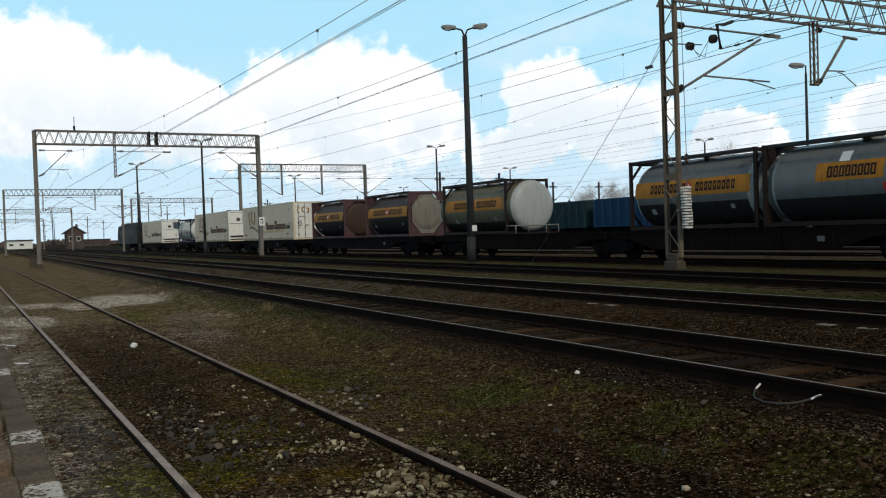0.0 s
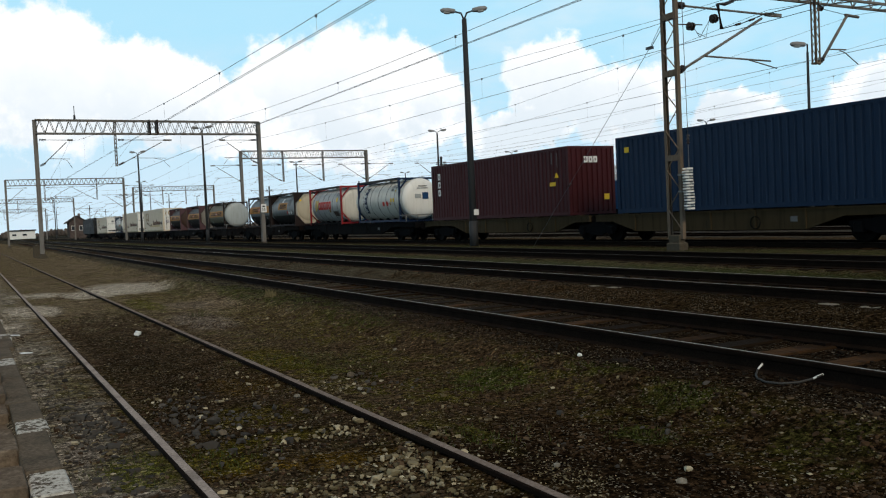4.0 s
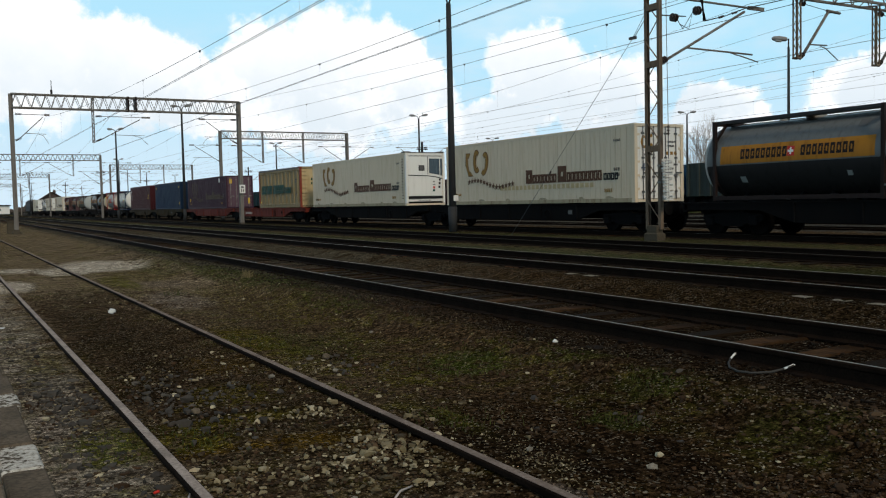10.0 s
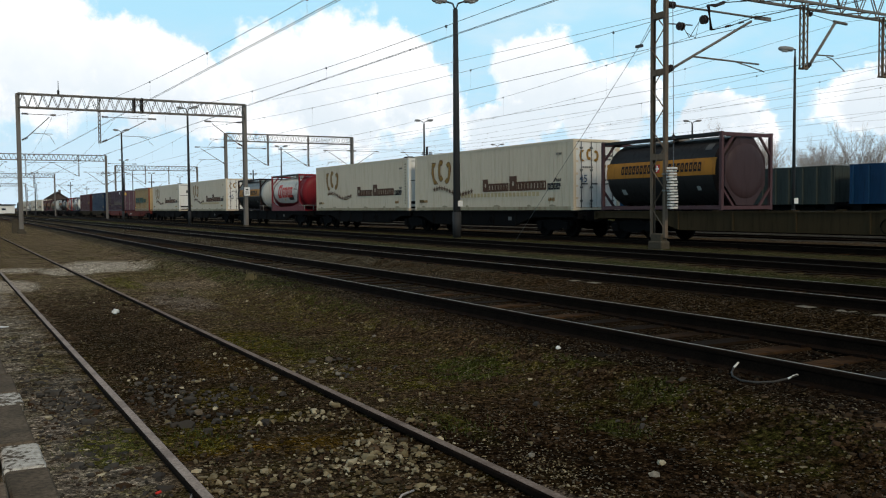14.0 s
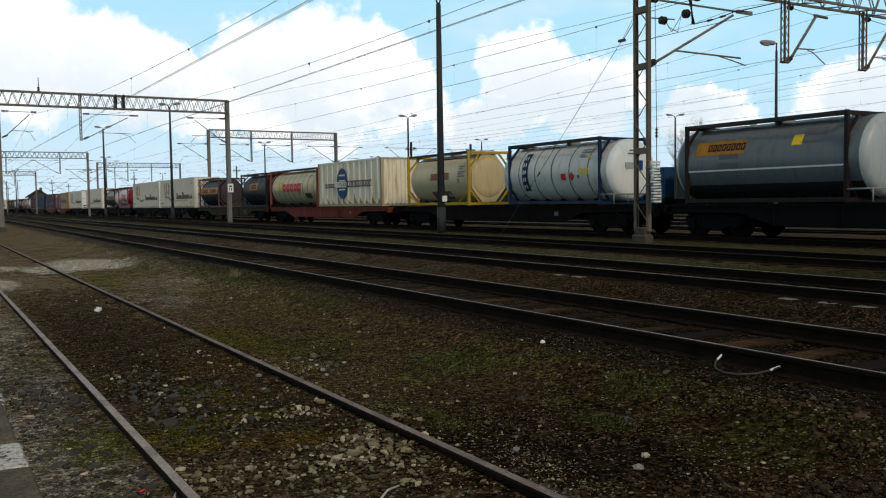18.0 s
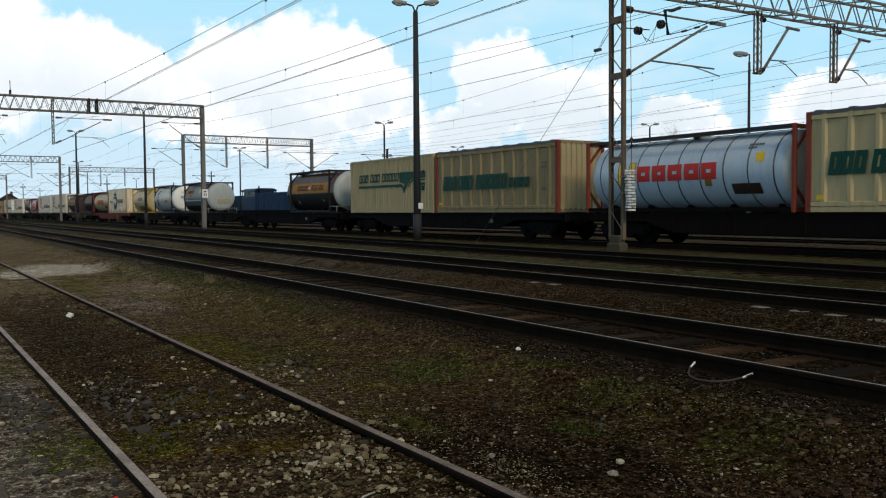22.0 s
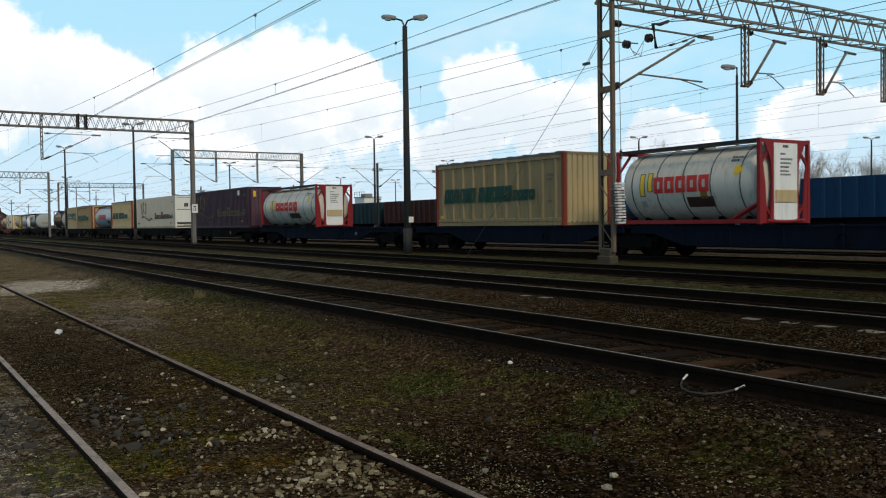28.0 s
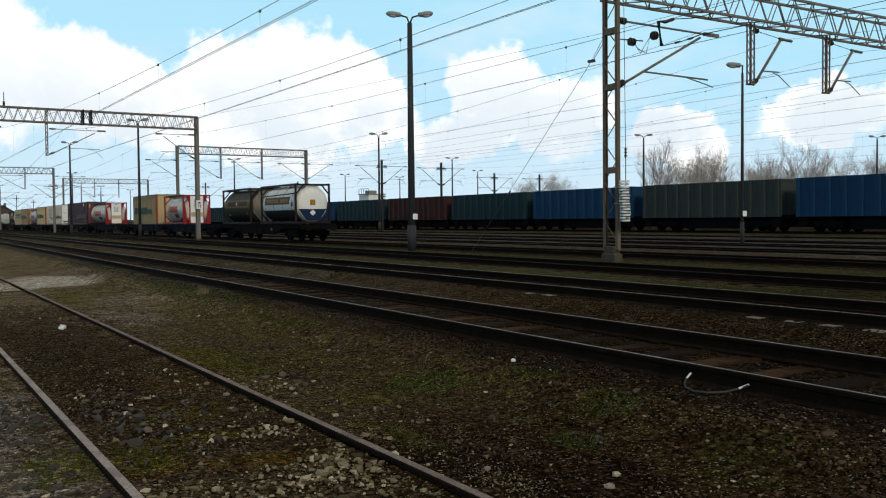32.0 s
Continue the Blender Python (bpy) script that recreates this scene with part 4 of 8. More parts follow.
def drop_bracket(parent, x, y):
    """The steep bracket on a drop post."""
    part("strut", Build().tube(((x + 0.28, y, 6.18), (x + 1.65, y, 7.79)), 0.05, 6), PORTAL, parent)
    part("strut_insulator", ribbed(Build(), (x + 0.1, y, 6.08), (x + 0.34, y, 6.25), 0.085, 3), INSUL, parent)
    part("head_clamp", Build().tube(((x + 1.55, y, 7.8), (x + 2.25, y, 7.77)), 0.05, 6), PORTAL, parent)
    part("tie", Build().tube(((x + 0.12, y, 7.95), (x + 1.6, y, 7.8)), 0.012, 5), WIRE, parent)
    part("tie_insulator", ribbed(Build(), (x + 0.15, y, 7.96), (x + 0.4, y, 7.92), 0.09, 2), INSUL, parent)
    part("registration_tube", Build().tube(((x + 0.66, y, 6.58), (x + 1.55, y, 6.61)), 0.025, 6), PORTAL, parent)
    part("steady_arm", Build().tube(((x + 1.2, y, 6.56), (x + 1.5, y, 6.5), (x + 2.15, y, 6.14)), 0.018, 5), PORTAL, parent)


def bars(b, x, y, z, count, pitch, h, w=0.62, lean=0.0):
    """A row of plain upright bars on the face at x, two for each letter that stands there; runs towards -y."""
    t = pitch * w * 0.36
    for i in range(count):
        for yy in (y - i * pitch, y - i * pitch - pitch * w + t):
            b.plate([(yy, z), (yy - t, z), (yy - t - lean * h, z + h), (yy - lean * h, z + h)], 0, x - 0.006, x + 0.002)
    return b


def slab(b, x, y, z, w, h, t, lean=0.0):
    """A hollow upright block on the face at x, its width towards -y: one for each letter of a painted name."""
    def strip(u0, u1, v0, v1):
        b.plate([(y - u0 - lean * v0, z + v0), (y - u1 - lean * v0, z + v0), (y - u1 - lean * v1, z + v1), (y - u0 - lean * v1, z + v1)], 0, x - 0.006, x + 0.002)
    strip(0, t, 0, h)
    strip(w - t, w, 0, h)
    strip(t, w - t, 0, t * 1.1)
    strip(t, w - t, h - t * 1.1, h)
    return b


def word(parent, x, y, z, count, pitch, h, material, w=0.84, lean=0.0, t=0.3):
    """A painted name as hollow blocks, each a part."""
    w, t = min(0.93, w + 0.05), t + 0.05
    for i in range(count):
        part("letter_block", slab(Build(), x, y - i * pitch, z, pitch * w, h, pitch * w * t, lean), material, parent)


# the portal beside the train, with the laced mast in front
def near_portal():
    Y = 20.1
    p = thing("catenary_portal", "rust-streaked lattice steel portal carrying the overhead line", "catenary portal", group="catenary portals")
    leg(p, 19.0, Y, 0.5, 9.2, 0.27)
    leg(p, 46.0, Y, 0.4, 9.2, 0.30)
    foot_block(p, 19.0, Y, 0.1, 0.18, 0.52, 0.3)
    foot_block(p, 46.0, Y, 0.1)
    truss(p, 18.9, 46.1, Y, 8.2, 9.15, 0.35, 0.5, 0.026, fine=True, material=PORTAL)
    for z in (2.95, 5.5, 7.2):
        part("brace_plate", Build().box(18.93, 19.07, Y - 0.27, Y + 0.27, z - 0.09, z + 0.09), MASTP, p)
    for x in (25.53, 29.83, 34.05, 38.6):
        drop_post(p, x, Y, 6.08, 8.2, 0.085, MASTP)
        drop_bracket(p, x, Y)
    cantilever(p, 19.1, Y, 1, 4.5, 5.57, 7.55, 5.8, 0.042)
    # earthing switch and pull-off insulators on the mast
    part("switch_lever", Build().tube(((21.07, Y - 0.1, 6.94), (20.93, Y - 0.1, 7.7), (21.25, Y - 0.1, 7.72), (21.61, Y - 0.1, 7.85)), 0.06, 6), INSUL, p)
    part("pull_off_insulator", ribbed(Build(), (19.6, Y - 0.15, 6.93), (19.84, Y - 0.15, 6.92), 0.13, 2), INSUL, p)
    part("pull_off_insulator", ribbed(Build(), (20.6, Y - 0.15, 7.2), (20.8, Y - 0.15, 7.24), 0.14, 2), INSUL, p)
    part("clamp_bar", Build().tube(((19.1, Y - 0.15, 6.95), (20.2, Y - 0.15, 7.0)), 0.02, 5), INSUL, p)
    part("jumper", Build().tube(((19.84, Y - 0.15, 6.9), (20.09, Y - 0.15, 6.61), (20.5, Y - 0.15, 7.15), (20.34, Y - 0.15, 6.63), (19.95, Y - 0.15, 6.75)), 0.012, 5), WIRE, p)
    for ends in (((21.07, Y - 0.1, 6.94), (22.0, Y - 0.1, 7.18), (22.89, Y - 0.1, 7.49), (25.4, Y - 0.1, 8.1)), ((21.61, Y - 0.1, 7.85), (22.6, Y - 0.1, 8.0), (24.2, Y - 0.1, 8.45))):
        part("feed_cable", Build().tube(ends, 0.017, 6), BLACK, p)
    for x, z in ((21.7, 7.1), (22.3, 7.28)):
        part("cable_bead", Build().tube(((x, Y - 0.1, z), (x + 0.2, Y - 0.1, z + 0.06)), 0.04, 6), INSUL, p)
    # guy with its strain clamp
    part("guy_wire", Build().tube(((19.0, Y + 0.27, 7.15), (19.0, 20.99, 6.43), (19.0, 25.4, 2.41), (19.0, 27.9, 0.12)), 0.008, 5), WIRE, p)
    b = Build().box(18.95, 19.05, 20.86, 21.12, 6.39, 6.47).tube(((19.0, Y + 0.27, 6.98), (19.0, 20.96, 6.40)), 0.011, 5)
    part("guy_clamp", b, INSUL, p)
    part("guy_bead", Build().tube(((19.0, 25.3, 2.48), (19.0, 25.42, 2.36)), 0.03, 6), INSUL, p)
    for z in (1.9, 2.4):
        part("cable_strap", Build().box(18.88, 19.12, Y - 0.38, Y - 0.24, z, z + 0.05), GALV, p)
    return p


near_portal()


def tension_weights():
    t = thing("tension_weights", "stack of whitewashed discs hanging beside the mast to tension the wire", "counterweight")
    rng = random.Random(8)
    n = 28
    for i in range(15):
        ring = [(0.155 * math.cos(2 * math.pi * k / n), 0.155 * math.sin(2 * math.pi * k / n)) for k in range(2, n - 1)]
        b = Build().plate([(0.02, 0.04)] + ring + [(0.02, -0.04)], 2, 0.0, 0.052)
        sway = 0.05 * i / 15
        part("disc", b, WEIGHT, t, at=pose(18.90 + rng.uniform(-0.012, 0.012) - sway * 0.7, 19.40 + rng.uniform(-0.012, 0.012) + sway * 0.7, 1.38 + i * 0.084, rng.uniform(-1.5, 1.5), rng.uniform(-1.5, 1.5), 222 + (38 if i % 2 else -38) + rng.uniform(-15, 15)))
    part("rod", Build().tube(((18.93, 19.42, 1.32), (18.93, 19.42, 3.3)), 0.014, 6), WIRE, t)
    part("weight_insulator", ribbed(Build(), (18.93, 19.42, 3.3), (18.93, 19.42, 3.6), 0.05, 3), INSUL, t)
    part("tension_wire", Build().tube(((18.93, 19.42, 3.6), (18.95, 19.5, 8.0)), 0.01, 5), WIRE, t)


tension_weights()


def far_portal(x0, x1, y, zb, zt, drops, arms, sign=False, material=None):
    p = thing("catenary_portal", "weathered grey lattice portal over the tracks carrying the overhead line", "catenary portal", group="catenary portals")
    for x in (x0, x1):
        leg(p, x, y, 0.3, zt, 0.12, False, PORTAL)
        foot_block(p, x, y, 0.0, 0.24, 0.32, 0.24)
    truss(p, x0, x1, y, zb, zt, 0.3, 0.29, 0.018, material=PORTAL)
    for x in drops:
        drop_post(p, x, y, 5.9, zt, 0.06)
    for x, s, reach in arms:
        cantilever(p, x, y, s, reach, 6.0, 7.6, 5.75, 0.028)
    if sign:
        part("aerial", Build().tube(((x0 + 2.4, y, zt), (x0 + 2.4, y, zt + 0.35)), 0.07, 6).tube(((x0 + 2.4, y, zt + 0.35), (x0 + 2.4, y, zt + 0.95)), 0.025, 5), POLE, p)
        for dx in (-0.25, 0.25):
            part("joint_post", Build().box((x0 + x1) / 2 + dx - 0.05, (x0 + x1) / 2 + dx + 0.05, y - 0.36, y + 0.36, zb - 0.05, zt + 0.07), FRAMEBR, p)
        b = Build().box(x1 - 0.2, x1 + 0.2, y - 0.36, y - 0.32, 2.4, 3.0)
        s = part("number_plate", b, PLATE, p, "white number plate")
        part("plate_bars", Build().box(x1 - 0.1, x1 - 0.05, y - 0.366, y - 0.359, 2.5, 2.72).box(x1 + 0.03, x1 + 0.09, y - 0.366, y - 0.359, 2.5, 2.72).box(x1 - 0.1, x1 + 0.09, y - 0.366, y - 0.359, 2.78, 2.88), BLACK, s)
    return p


far_portal(4.3, 18.93, 62.0, 8.02, 8.88, (9.15,), ((4.4, 1, 2.0), (9.2, 1, 3.4), (18.85, -1, 2.6)), True)
far_portal(24.9, 38.7, 88.0, 8.3, 9.05, (29.3, 33.7), ((25.0, -1, 3.0), (29.2, -1, 3.0), (33.6, -1, 3.0), (38.6, -1, 3.0), (38.7, 1, 3.0)))
far_portal(4.8, 19.0, 124.0, 7.9, 8.65, (9.3, 15.6), ((4.9, 1, 2.2), (9.4, 1, 3.2), (15.5, -1, 3.2), (19.1, 1, 3.6)))
far_portal(4.6, 19.4, 190.0, 7.9, 8.65, (9.3, 15.6), ((4.9, 1, 2.2), (9.4, 1, 3.2), (15.5, -1, 3.2), (19.1, 1, 3.6)))
far_portal(4.6, 19.4, 260.0, 7.9, 8.65, (9.3,), ((4.9, 1, 2.2), (9.4, 1, 3.2)))
far_portal(-6.0, -14.0, 150.0, 7.9, 8.65, (), ())
far_portal(26.0, 40.0, 160.0, 8.3, 9.05, (31.0, 35.0), ((26.1, -1, 3.0), (31.0, -1, 3.0)))


def twin_mast(x, y, h=8.2):
    p = thing("catenary_mast", "slim catenary mast with brackets to both sides", "catenary mast", group="far catenary masts")
    leg(p, x, y, 0.2, h, 0.10, False, POLE)
    for s in (-1, 1):
        cantilever(p, x + s * 0.1, y, s, 3.0, 5.6, 7.5, 5.4, 0.036)
    part("cross_bars", Build().box(x - 0.7, x + 0.7, y - 0.04, y + 0.04, h - 0.9, h - 0.82).box(x - 0.45, x + 0.45, y - 0.04, y + 0.04, 4.1, 4.18), POLE, p)
    return p


for x, y in ((47.2, 86.6), (55.7, 87.6), (75.5, 104.3), (84.3, 104.8), (23.0, 150.8), (47.2, 150.0), (60.0, 140.0), (40.0, 200.0), (27.0, 230.0), (57.0, 210.0), (36.0, 270.0), (22.0, 290.0)):
    twin_mast(x, y)


def lamp_post(x, y, h, z0=0.1, heads=2, r=0.13, turn=0.0, sign=False):
    p = thing("lamp_post", "tall dark steel lamp post with two outstretched heads" if heads == 2 else "tall dark steel lamp post with a single head", "lamp post", at=pose(x, y, z0, 0, 0, turn), group="yard lamp posts")
    h -= z0
    part("pole", Build().tube(((0, 0, -0.3), (0, 0, h * 0.5), (0, 0, h - 0.35)), r, 10, r * 0.62), POLE, p)
    part("sleeve", Build().tube(((0, 0, 0), (0, 0, 1.1)), r * 1.12, 10), POLE, p)
    for s in ((-1, 1) if heads == 2 else (-1,)):
        part("arm", Build().tube(((0, 0, h - 0.4), (s * 0.12, 0, h - 0.1), (s * 0.45, 0, h)) if heads == 2 else ((0, 0, h - 0.36), (0, 0, h), (s * 0.16, 0, h + 0.01)), 0.04, 6), POLE, p)
        hd = part("lamp_head", Build().lathe([(-0.16, 0.02), (-0.15, 0.07), (-0.1, 0.1), (0.2, 0.125), (0.42, 0.10), (0.5, 0.03)], 0, 0, 12), LAMPHEAD, p, at=pose(s * (0.52 if heads == 2 else 0.22), 0, h + 0.02, 0, -s * 6, 0) @ pose(0, 0, 0, 0, 0, -90 * s))
        part("lens", Build().lathe([(0.02, 0.03), (0.1, 0.1), (0.3, 0.1), (0.4, 0.03)], 0, -0.05, 10), LENS, hd)
    if sign:
        part("notice_plate", Build().box(-0.12, 0.14, -r - 0.06, -r - 0.045, 1.35, 1.6), PLATE, p, "small white notice plate", at=pose(0, 0, 0, 0, 0, 40))
    return p


lamp_post(19.5, 33.1, 10.35, 0.15, 2, 0.17, -30, True)
lamp_post(33.16, 26.55, 8.35, 0.15, 1, 0.085, -40, True)
for x, y, h in ((19.9, 82.7, 10.8), (18.5, 109.0, 10.8), (45.5, 84.1, 10.8), (73.2, 112.0, 10.8), (96.6, 138.9, 10.8), (95.0, 166.2, 10.8), (79.3, 161.0, 10.8), (73.0, 72.0, 10.8),
                (99.5, 60.3, 10.8), (44.6, 127.8, 10.8), (47.2, 235.7, 10.8), (39.6, 219.7, 10.8), (30.0, 175.0, 10.8), (20.0, 240.0, 10.8), (60.0, 260.0, 10.8), (28.0, 330.0, 10.8)):
    lamp_post(x, y, h, 0.2, 2, 0.14, -35)


# ---- wires ----
def sagging(x0, y0, z0, x1, y1, z1, sag, n=18):
    return [(x0 + (x1 - x0) * i / n, y0 + (y1 - y0) * i / n, z0 + (z1 - z0) * i / n - 4 * sag * (i / n) * (1 - i / n)) for i in range(n + 1)]


def overhead(x, supports, contact_z, high, low, r=0.0075, twin=False):
    """Contact wire with its messenger and droppers over one track."""
    o = thing("overhead_line", "thin dark contact wire hung by droppers from its messenger wire", "overhead line", group="overhead lines")
    mess, drops, clips = Build(), Build(), Build()
    cw = Build().tube([(x + 0.15 * (-1) ** i, y, contact_z) for i, y in enumerate(supports)], r, 5)
    for i, (a, c) in enumerate(zip(supports, supports[1:])):
        xa, xc = x + 0.15 * (-1) ** i, x - 0.15 * (-1) ** i
        mess.tube(sagging(xa, a, high, xc, c, high, high - low), r * 0.9, 5)
        n = max(3, round((c - a) / 7.5))
        for k in range(1, n):
            u = k / n
            zz, xx = high - 4 * (high - low) * u * (1 - u), xa + (xc - xa) * u
            drops.tube(((xx, a + (c - a) * u, contact_z), (xx, a + (c - a) * u, zz)), r * 0.3, 4)
            clips.box(xx - 0.018, xx + 0.018, a + (c - a) * u - 0.022, a + (c - a) * u + 0.022, zz - 0.04, zz + 0.02)
    part("contact_wire", cw, WIRE, o)
    if twin:
        cw = Build().tube([(x + 0.07 + 0.15 * (-1) ** i, y, contact_z + 0.004) for i, y in enumerate(supports)], r * 0.8, 5)
        part("contact_wire", cw, WIRE, o)
    part("messenger_wire", mess, WIRE, o)
    tagged(part("dropper_set", drops, WIRE, o), kind="stuff")
    tagged(part("dropper_clip_set", clips, WIRE, o), kind="stuff")


overhead(6.45, (-36, 62, 124, 190, 260, 340), 5.33, 7.5, 5.65, twin=True)
overhead(10.35, (-26, 62, 124, 190, 260, 340), 5.45, 7.6, 5.71, twin=True)
overhead(15.7, (-18, 62, 124, 190, 260), 5.45, 7.1, 6.1, 0.0075)
overhead(23.42, (-40, 20.1, 88, 150, 230), 5.8, 7.7, 6.2, 0.0075)
overhead(27.7, (-40, 20.1, 88, 160), 6.10, 7.82, 6.4, 0.006)
overhead(32.1, (-40, 20.1, 88, 160), 6.08, 7.8, 6.4, 0.006)
overhead(36.4, (-40, 20.1, 88, 160), 6.2, 7.8, 6.4, 0.006)
overhead(41.0, (-40, 20.1, 88, 160), 6.07, 7.8, 6.4, 0.006)
overhead(52.0, (-40, 30, 87, 150), 5.8, 7.6, 6.4, 0.006)
overhead(60.0, (-40, 30, 104, 150), 5.8, 7.6, 6.4, 0.006)


def feeder(points, sag):
    b = Build()
    for p, q in zip(points, points[1:]):
        b.tube(sagging(*p, *q, sag), 0.0065, 5)
    whole("feeder_cable", b, WIRE, "thin dark feeder cable slung between the masts", "cable", group="feeder cables")


feeder(((19.0, -40, 7.5), (19.0, 20.1, 7.2), (18.9, 62.0, 8.9)), 0.12)
feeder(((46.0, -40, 8.6), (46.0, 20.1, 9.2), (47.2, 86.6, 8.2)), 0.8)
feeder(((70.0, -40, 8.6), (70.0, 60.0, 9.0), (75.5, 104.3, 8.2)), 0.8)


# a rail bond cable hooked to the near main rail
def bond_cable():
    c = thing("rail_bond_cable", "black rubber cable with white taped ends hanging from the rail", "cable")
    part("cable", Build().tube(((5.47, 4.89, 0.225), (5.41, 4.88, 0.195), (5.30, 4.80, 0.18), (5.19, 4.69, 0.18), (5.12, 4.55, 0.18), (5.15, 4.44, 0.18), (5.27, 4.38, 0.182), (5.40, 4.36, 0.195), (5.47, 4.33, 0.22)), 0.008, 7), RUBBER, c)
    for ends in (((5.41, 4.88, 0.195), (5.475, 4.89, 0.228)), ((5.40, 4.36, 0.195), (5.475, 4.33, 0.222))):
        part("taped_end", Build().tube(ends, 0.0085, 7), PLATE, c, "white taped cable end")


bond_cable()


def trackside_box():
    b = thing("trackside_box", "small pale concrete trackside box", "trackside box", at=pose(4.1, 64.0, 0.0))
    part("body", Build().block(-0.22, 0.22, -0.2, 0.2, 0, 0.75, 0.03), CONCRETE, b)
    part("cap", Build().block(-0.26, 0.26, -0.24, 0.24, 0.75, 0.83, 0.02), CONCRETE, b)


trackside_box()


# ---- stabled wagons, trees and far things ----
def bogie(parent, y, wheelbase=1.8, material=None):
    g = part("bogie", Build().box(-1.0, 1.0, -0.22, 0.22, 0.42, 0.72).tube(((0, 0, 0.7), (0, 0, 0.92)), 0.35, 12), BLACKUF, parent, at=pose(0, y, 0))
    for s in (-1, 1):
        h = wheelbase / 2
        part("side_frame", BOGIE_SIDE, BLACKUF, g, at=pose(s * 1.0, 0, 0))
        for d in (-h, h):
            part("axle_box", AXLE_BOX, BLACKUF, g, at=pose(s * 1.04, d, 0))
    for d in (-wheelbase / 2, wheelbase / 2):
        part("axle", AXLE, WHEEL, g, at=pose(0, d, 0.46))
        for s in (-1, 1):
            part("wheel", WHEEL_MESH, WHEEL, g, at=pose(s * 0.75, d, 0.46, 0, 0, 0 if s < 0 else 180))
    return g


def bogie_meshes():
    side = Build().plate([(-1.25, 0.5), (-1.1, 0.42), (-0.55, 0.36), (-0.35, 0.27), (0.35, 0.27), (0.55, 0.36), (1.1, 0.42), (1.25, 0.5), (1.2, 0.66), (0.5, 0.70), (0.3, 0.80), (-0.3, 0.80), (-0.5, 0.70), (-1.2, 0.66)], 0, -0.05, 0.05)
    box = Build().block(-0.1, 0.12, -0.16, 0.16, 0.32, 0.62, 0.03)
    axle = Build().tube(((-1.0, 0, 0), (1.0, 0, 0)), 0.07, 8)
    # tyre, flange and dished web, turned about x
    prof = [(-0.075, 0.10), (-0.06, 0.40), (-0.075, 0.405), (-0.075, 0.46), (0.035, 0.465), (0.055, 0.49), (0.065, 0.49), (0.065, 0.40), (0.02, 0.39), (0.03, 0.10)]
    w = Build().lathe(prof, 0, 0, 22)
    w.v = [(y, -x, z) for x, y, z in w.v]
    w.tube(((-0.12, 0, 0), (0.06, 0, 0)), 0.12, 12)
    return [fixed_normals(b.mesh(n)) for b, n in ((side, "side_frame"), (box, "axle_box"), (axle, "axle"), (w, "wheel"))]


BOGIE_SIDE, AXLE_BOX, AXLE, WHEEL_MESH = bogie_meshes()
GONDOLA_MESH = {}


def gondola(y, material, label):
    g = thing("gondola_wagon", label, "freight wagon", at=pose(53.0, y, 0.45), group="stabled gondola wagons")
    if not GONDOLA_MESH:
        GONDOLA_MESH["side"] = fixed_normals(Build().box(-0.02, 0.02, -6.4, 6.4, 1.2, 3.44).mesh("side_wall"))
        GONDOLA_MESH["top"] = fixed_normals(Build().box(-0.06, 0.06, -6.4, 6.4, 3.42, 3.58).mesh("top_rail"))
        GONDOLA_MESH["sill"] = fixed_normals(Build().box(-0.06, 0.06, -6.4, 6.4, 1.0, 1.22).mesh("side_sill"))
        GONDOLA_MESH["belt"] = fixed_normals(Build().box(-0.035, 0.035, -6.4, 6.4, 2.9, 3.0).mesh("belt_rail"))
        GONDOLA_MESH["stake"] = fixed_normals(Build().plate([(-0.11, 1.0), (0.11, 1.0), (0.09, 3.5), (-0.09, 3.5)], 0, -0.17, 0.0).mesh("stake"))
        GONDOLA_MESH["end"] = fixed_normals(Build().box(-1.42, 1.42, -0.03, 0.03, 1.0, 3.55).box(-1.42, 1.42, -0.08, 0.08, 3.42, 3.58).box(-1.42, 1.42, -0.08, 0.08, 2.2, 2.32).mesh("end_wall"))
    for s in (-1, 1):
        part("side_wall", own_mesh("side", material), material, g, at=pose(s * 1.44, 0, 0))
        for name, key in (("top_rail", "top"), ("side_sill", "sill"), ("belt_rail", "belt")):
            part(name, own_mesh(key, material), material, g, at=pose(s * 1.44, 0, 0))
        part("end_wall", own_mesh("end", material), material, g, at=pose(0, s * 6.37, 0))
        part("buffer", Build().tube(((-0.87, s * 6.5, 0.95), (-0.87, s * 6.98, 0.95)), 0.09, 8).tube(((-0.87, s * 6.96, 0.95), (-0.87, s * 7.0, 0.95)), 0.22, 10), BLACKUF, g)
        part("buffer", Build().tube(((0.87, s * 6.5, 0.95), (0.87, s * 6.98, 0.95)), 0.09, 8).tube(((0.87, s * 6.96, 0.95), (0.87, s * 7.0, 0.95)), 0.22, 10), BLACKUF, g)
        bogie(g, s * 4.2)
    for i in range(12):
        part("stake", own_mesh("stake", material), material, g, at=pose(-1.44, -6.2 + i * 12.4 / 11, 0))
    part("floor", Build().box(-1.4, 1.4, -6.4, 6.4, 1.02, 1.14), BLACKUF, g)
    # plain black block added to darken the see-through gap under the floor
    part("underfloor_block", Build().block(-1.05, 1.05, -2.7, 2.7, 0.18, 1.0, 0.08), BLACKUF, g)
    # full-width black blocks added to darken the gap near the ends
    for d in (-6.0, 6.0):
        part("step", Build().box(-1.3, 1.3, d - 0.35, d + 0.35, 0.3, 1.0), BLACKUF, g)
    part("underframe", Build().box(-0.3, 0.3, -6.5, 6.5, 0.72, 1.0).box(-1.3, 1.3, -6.5, -6.3, 0.8, 1.1).box(-1.3, 1.3, 6.3, 6.5, 0.8, 1.1), BLACKUF, g)


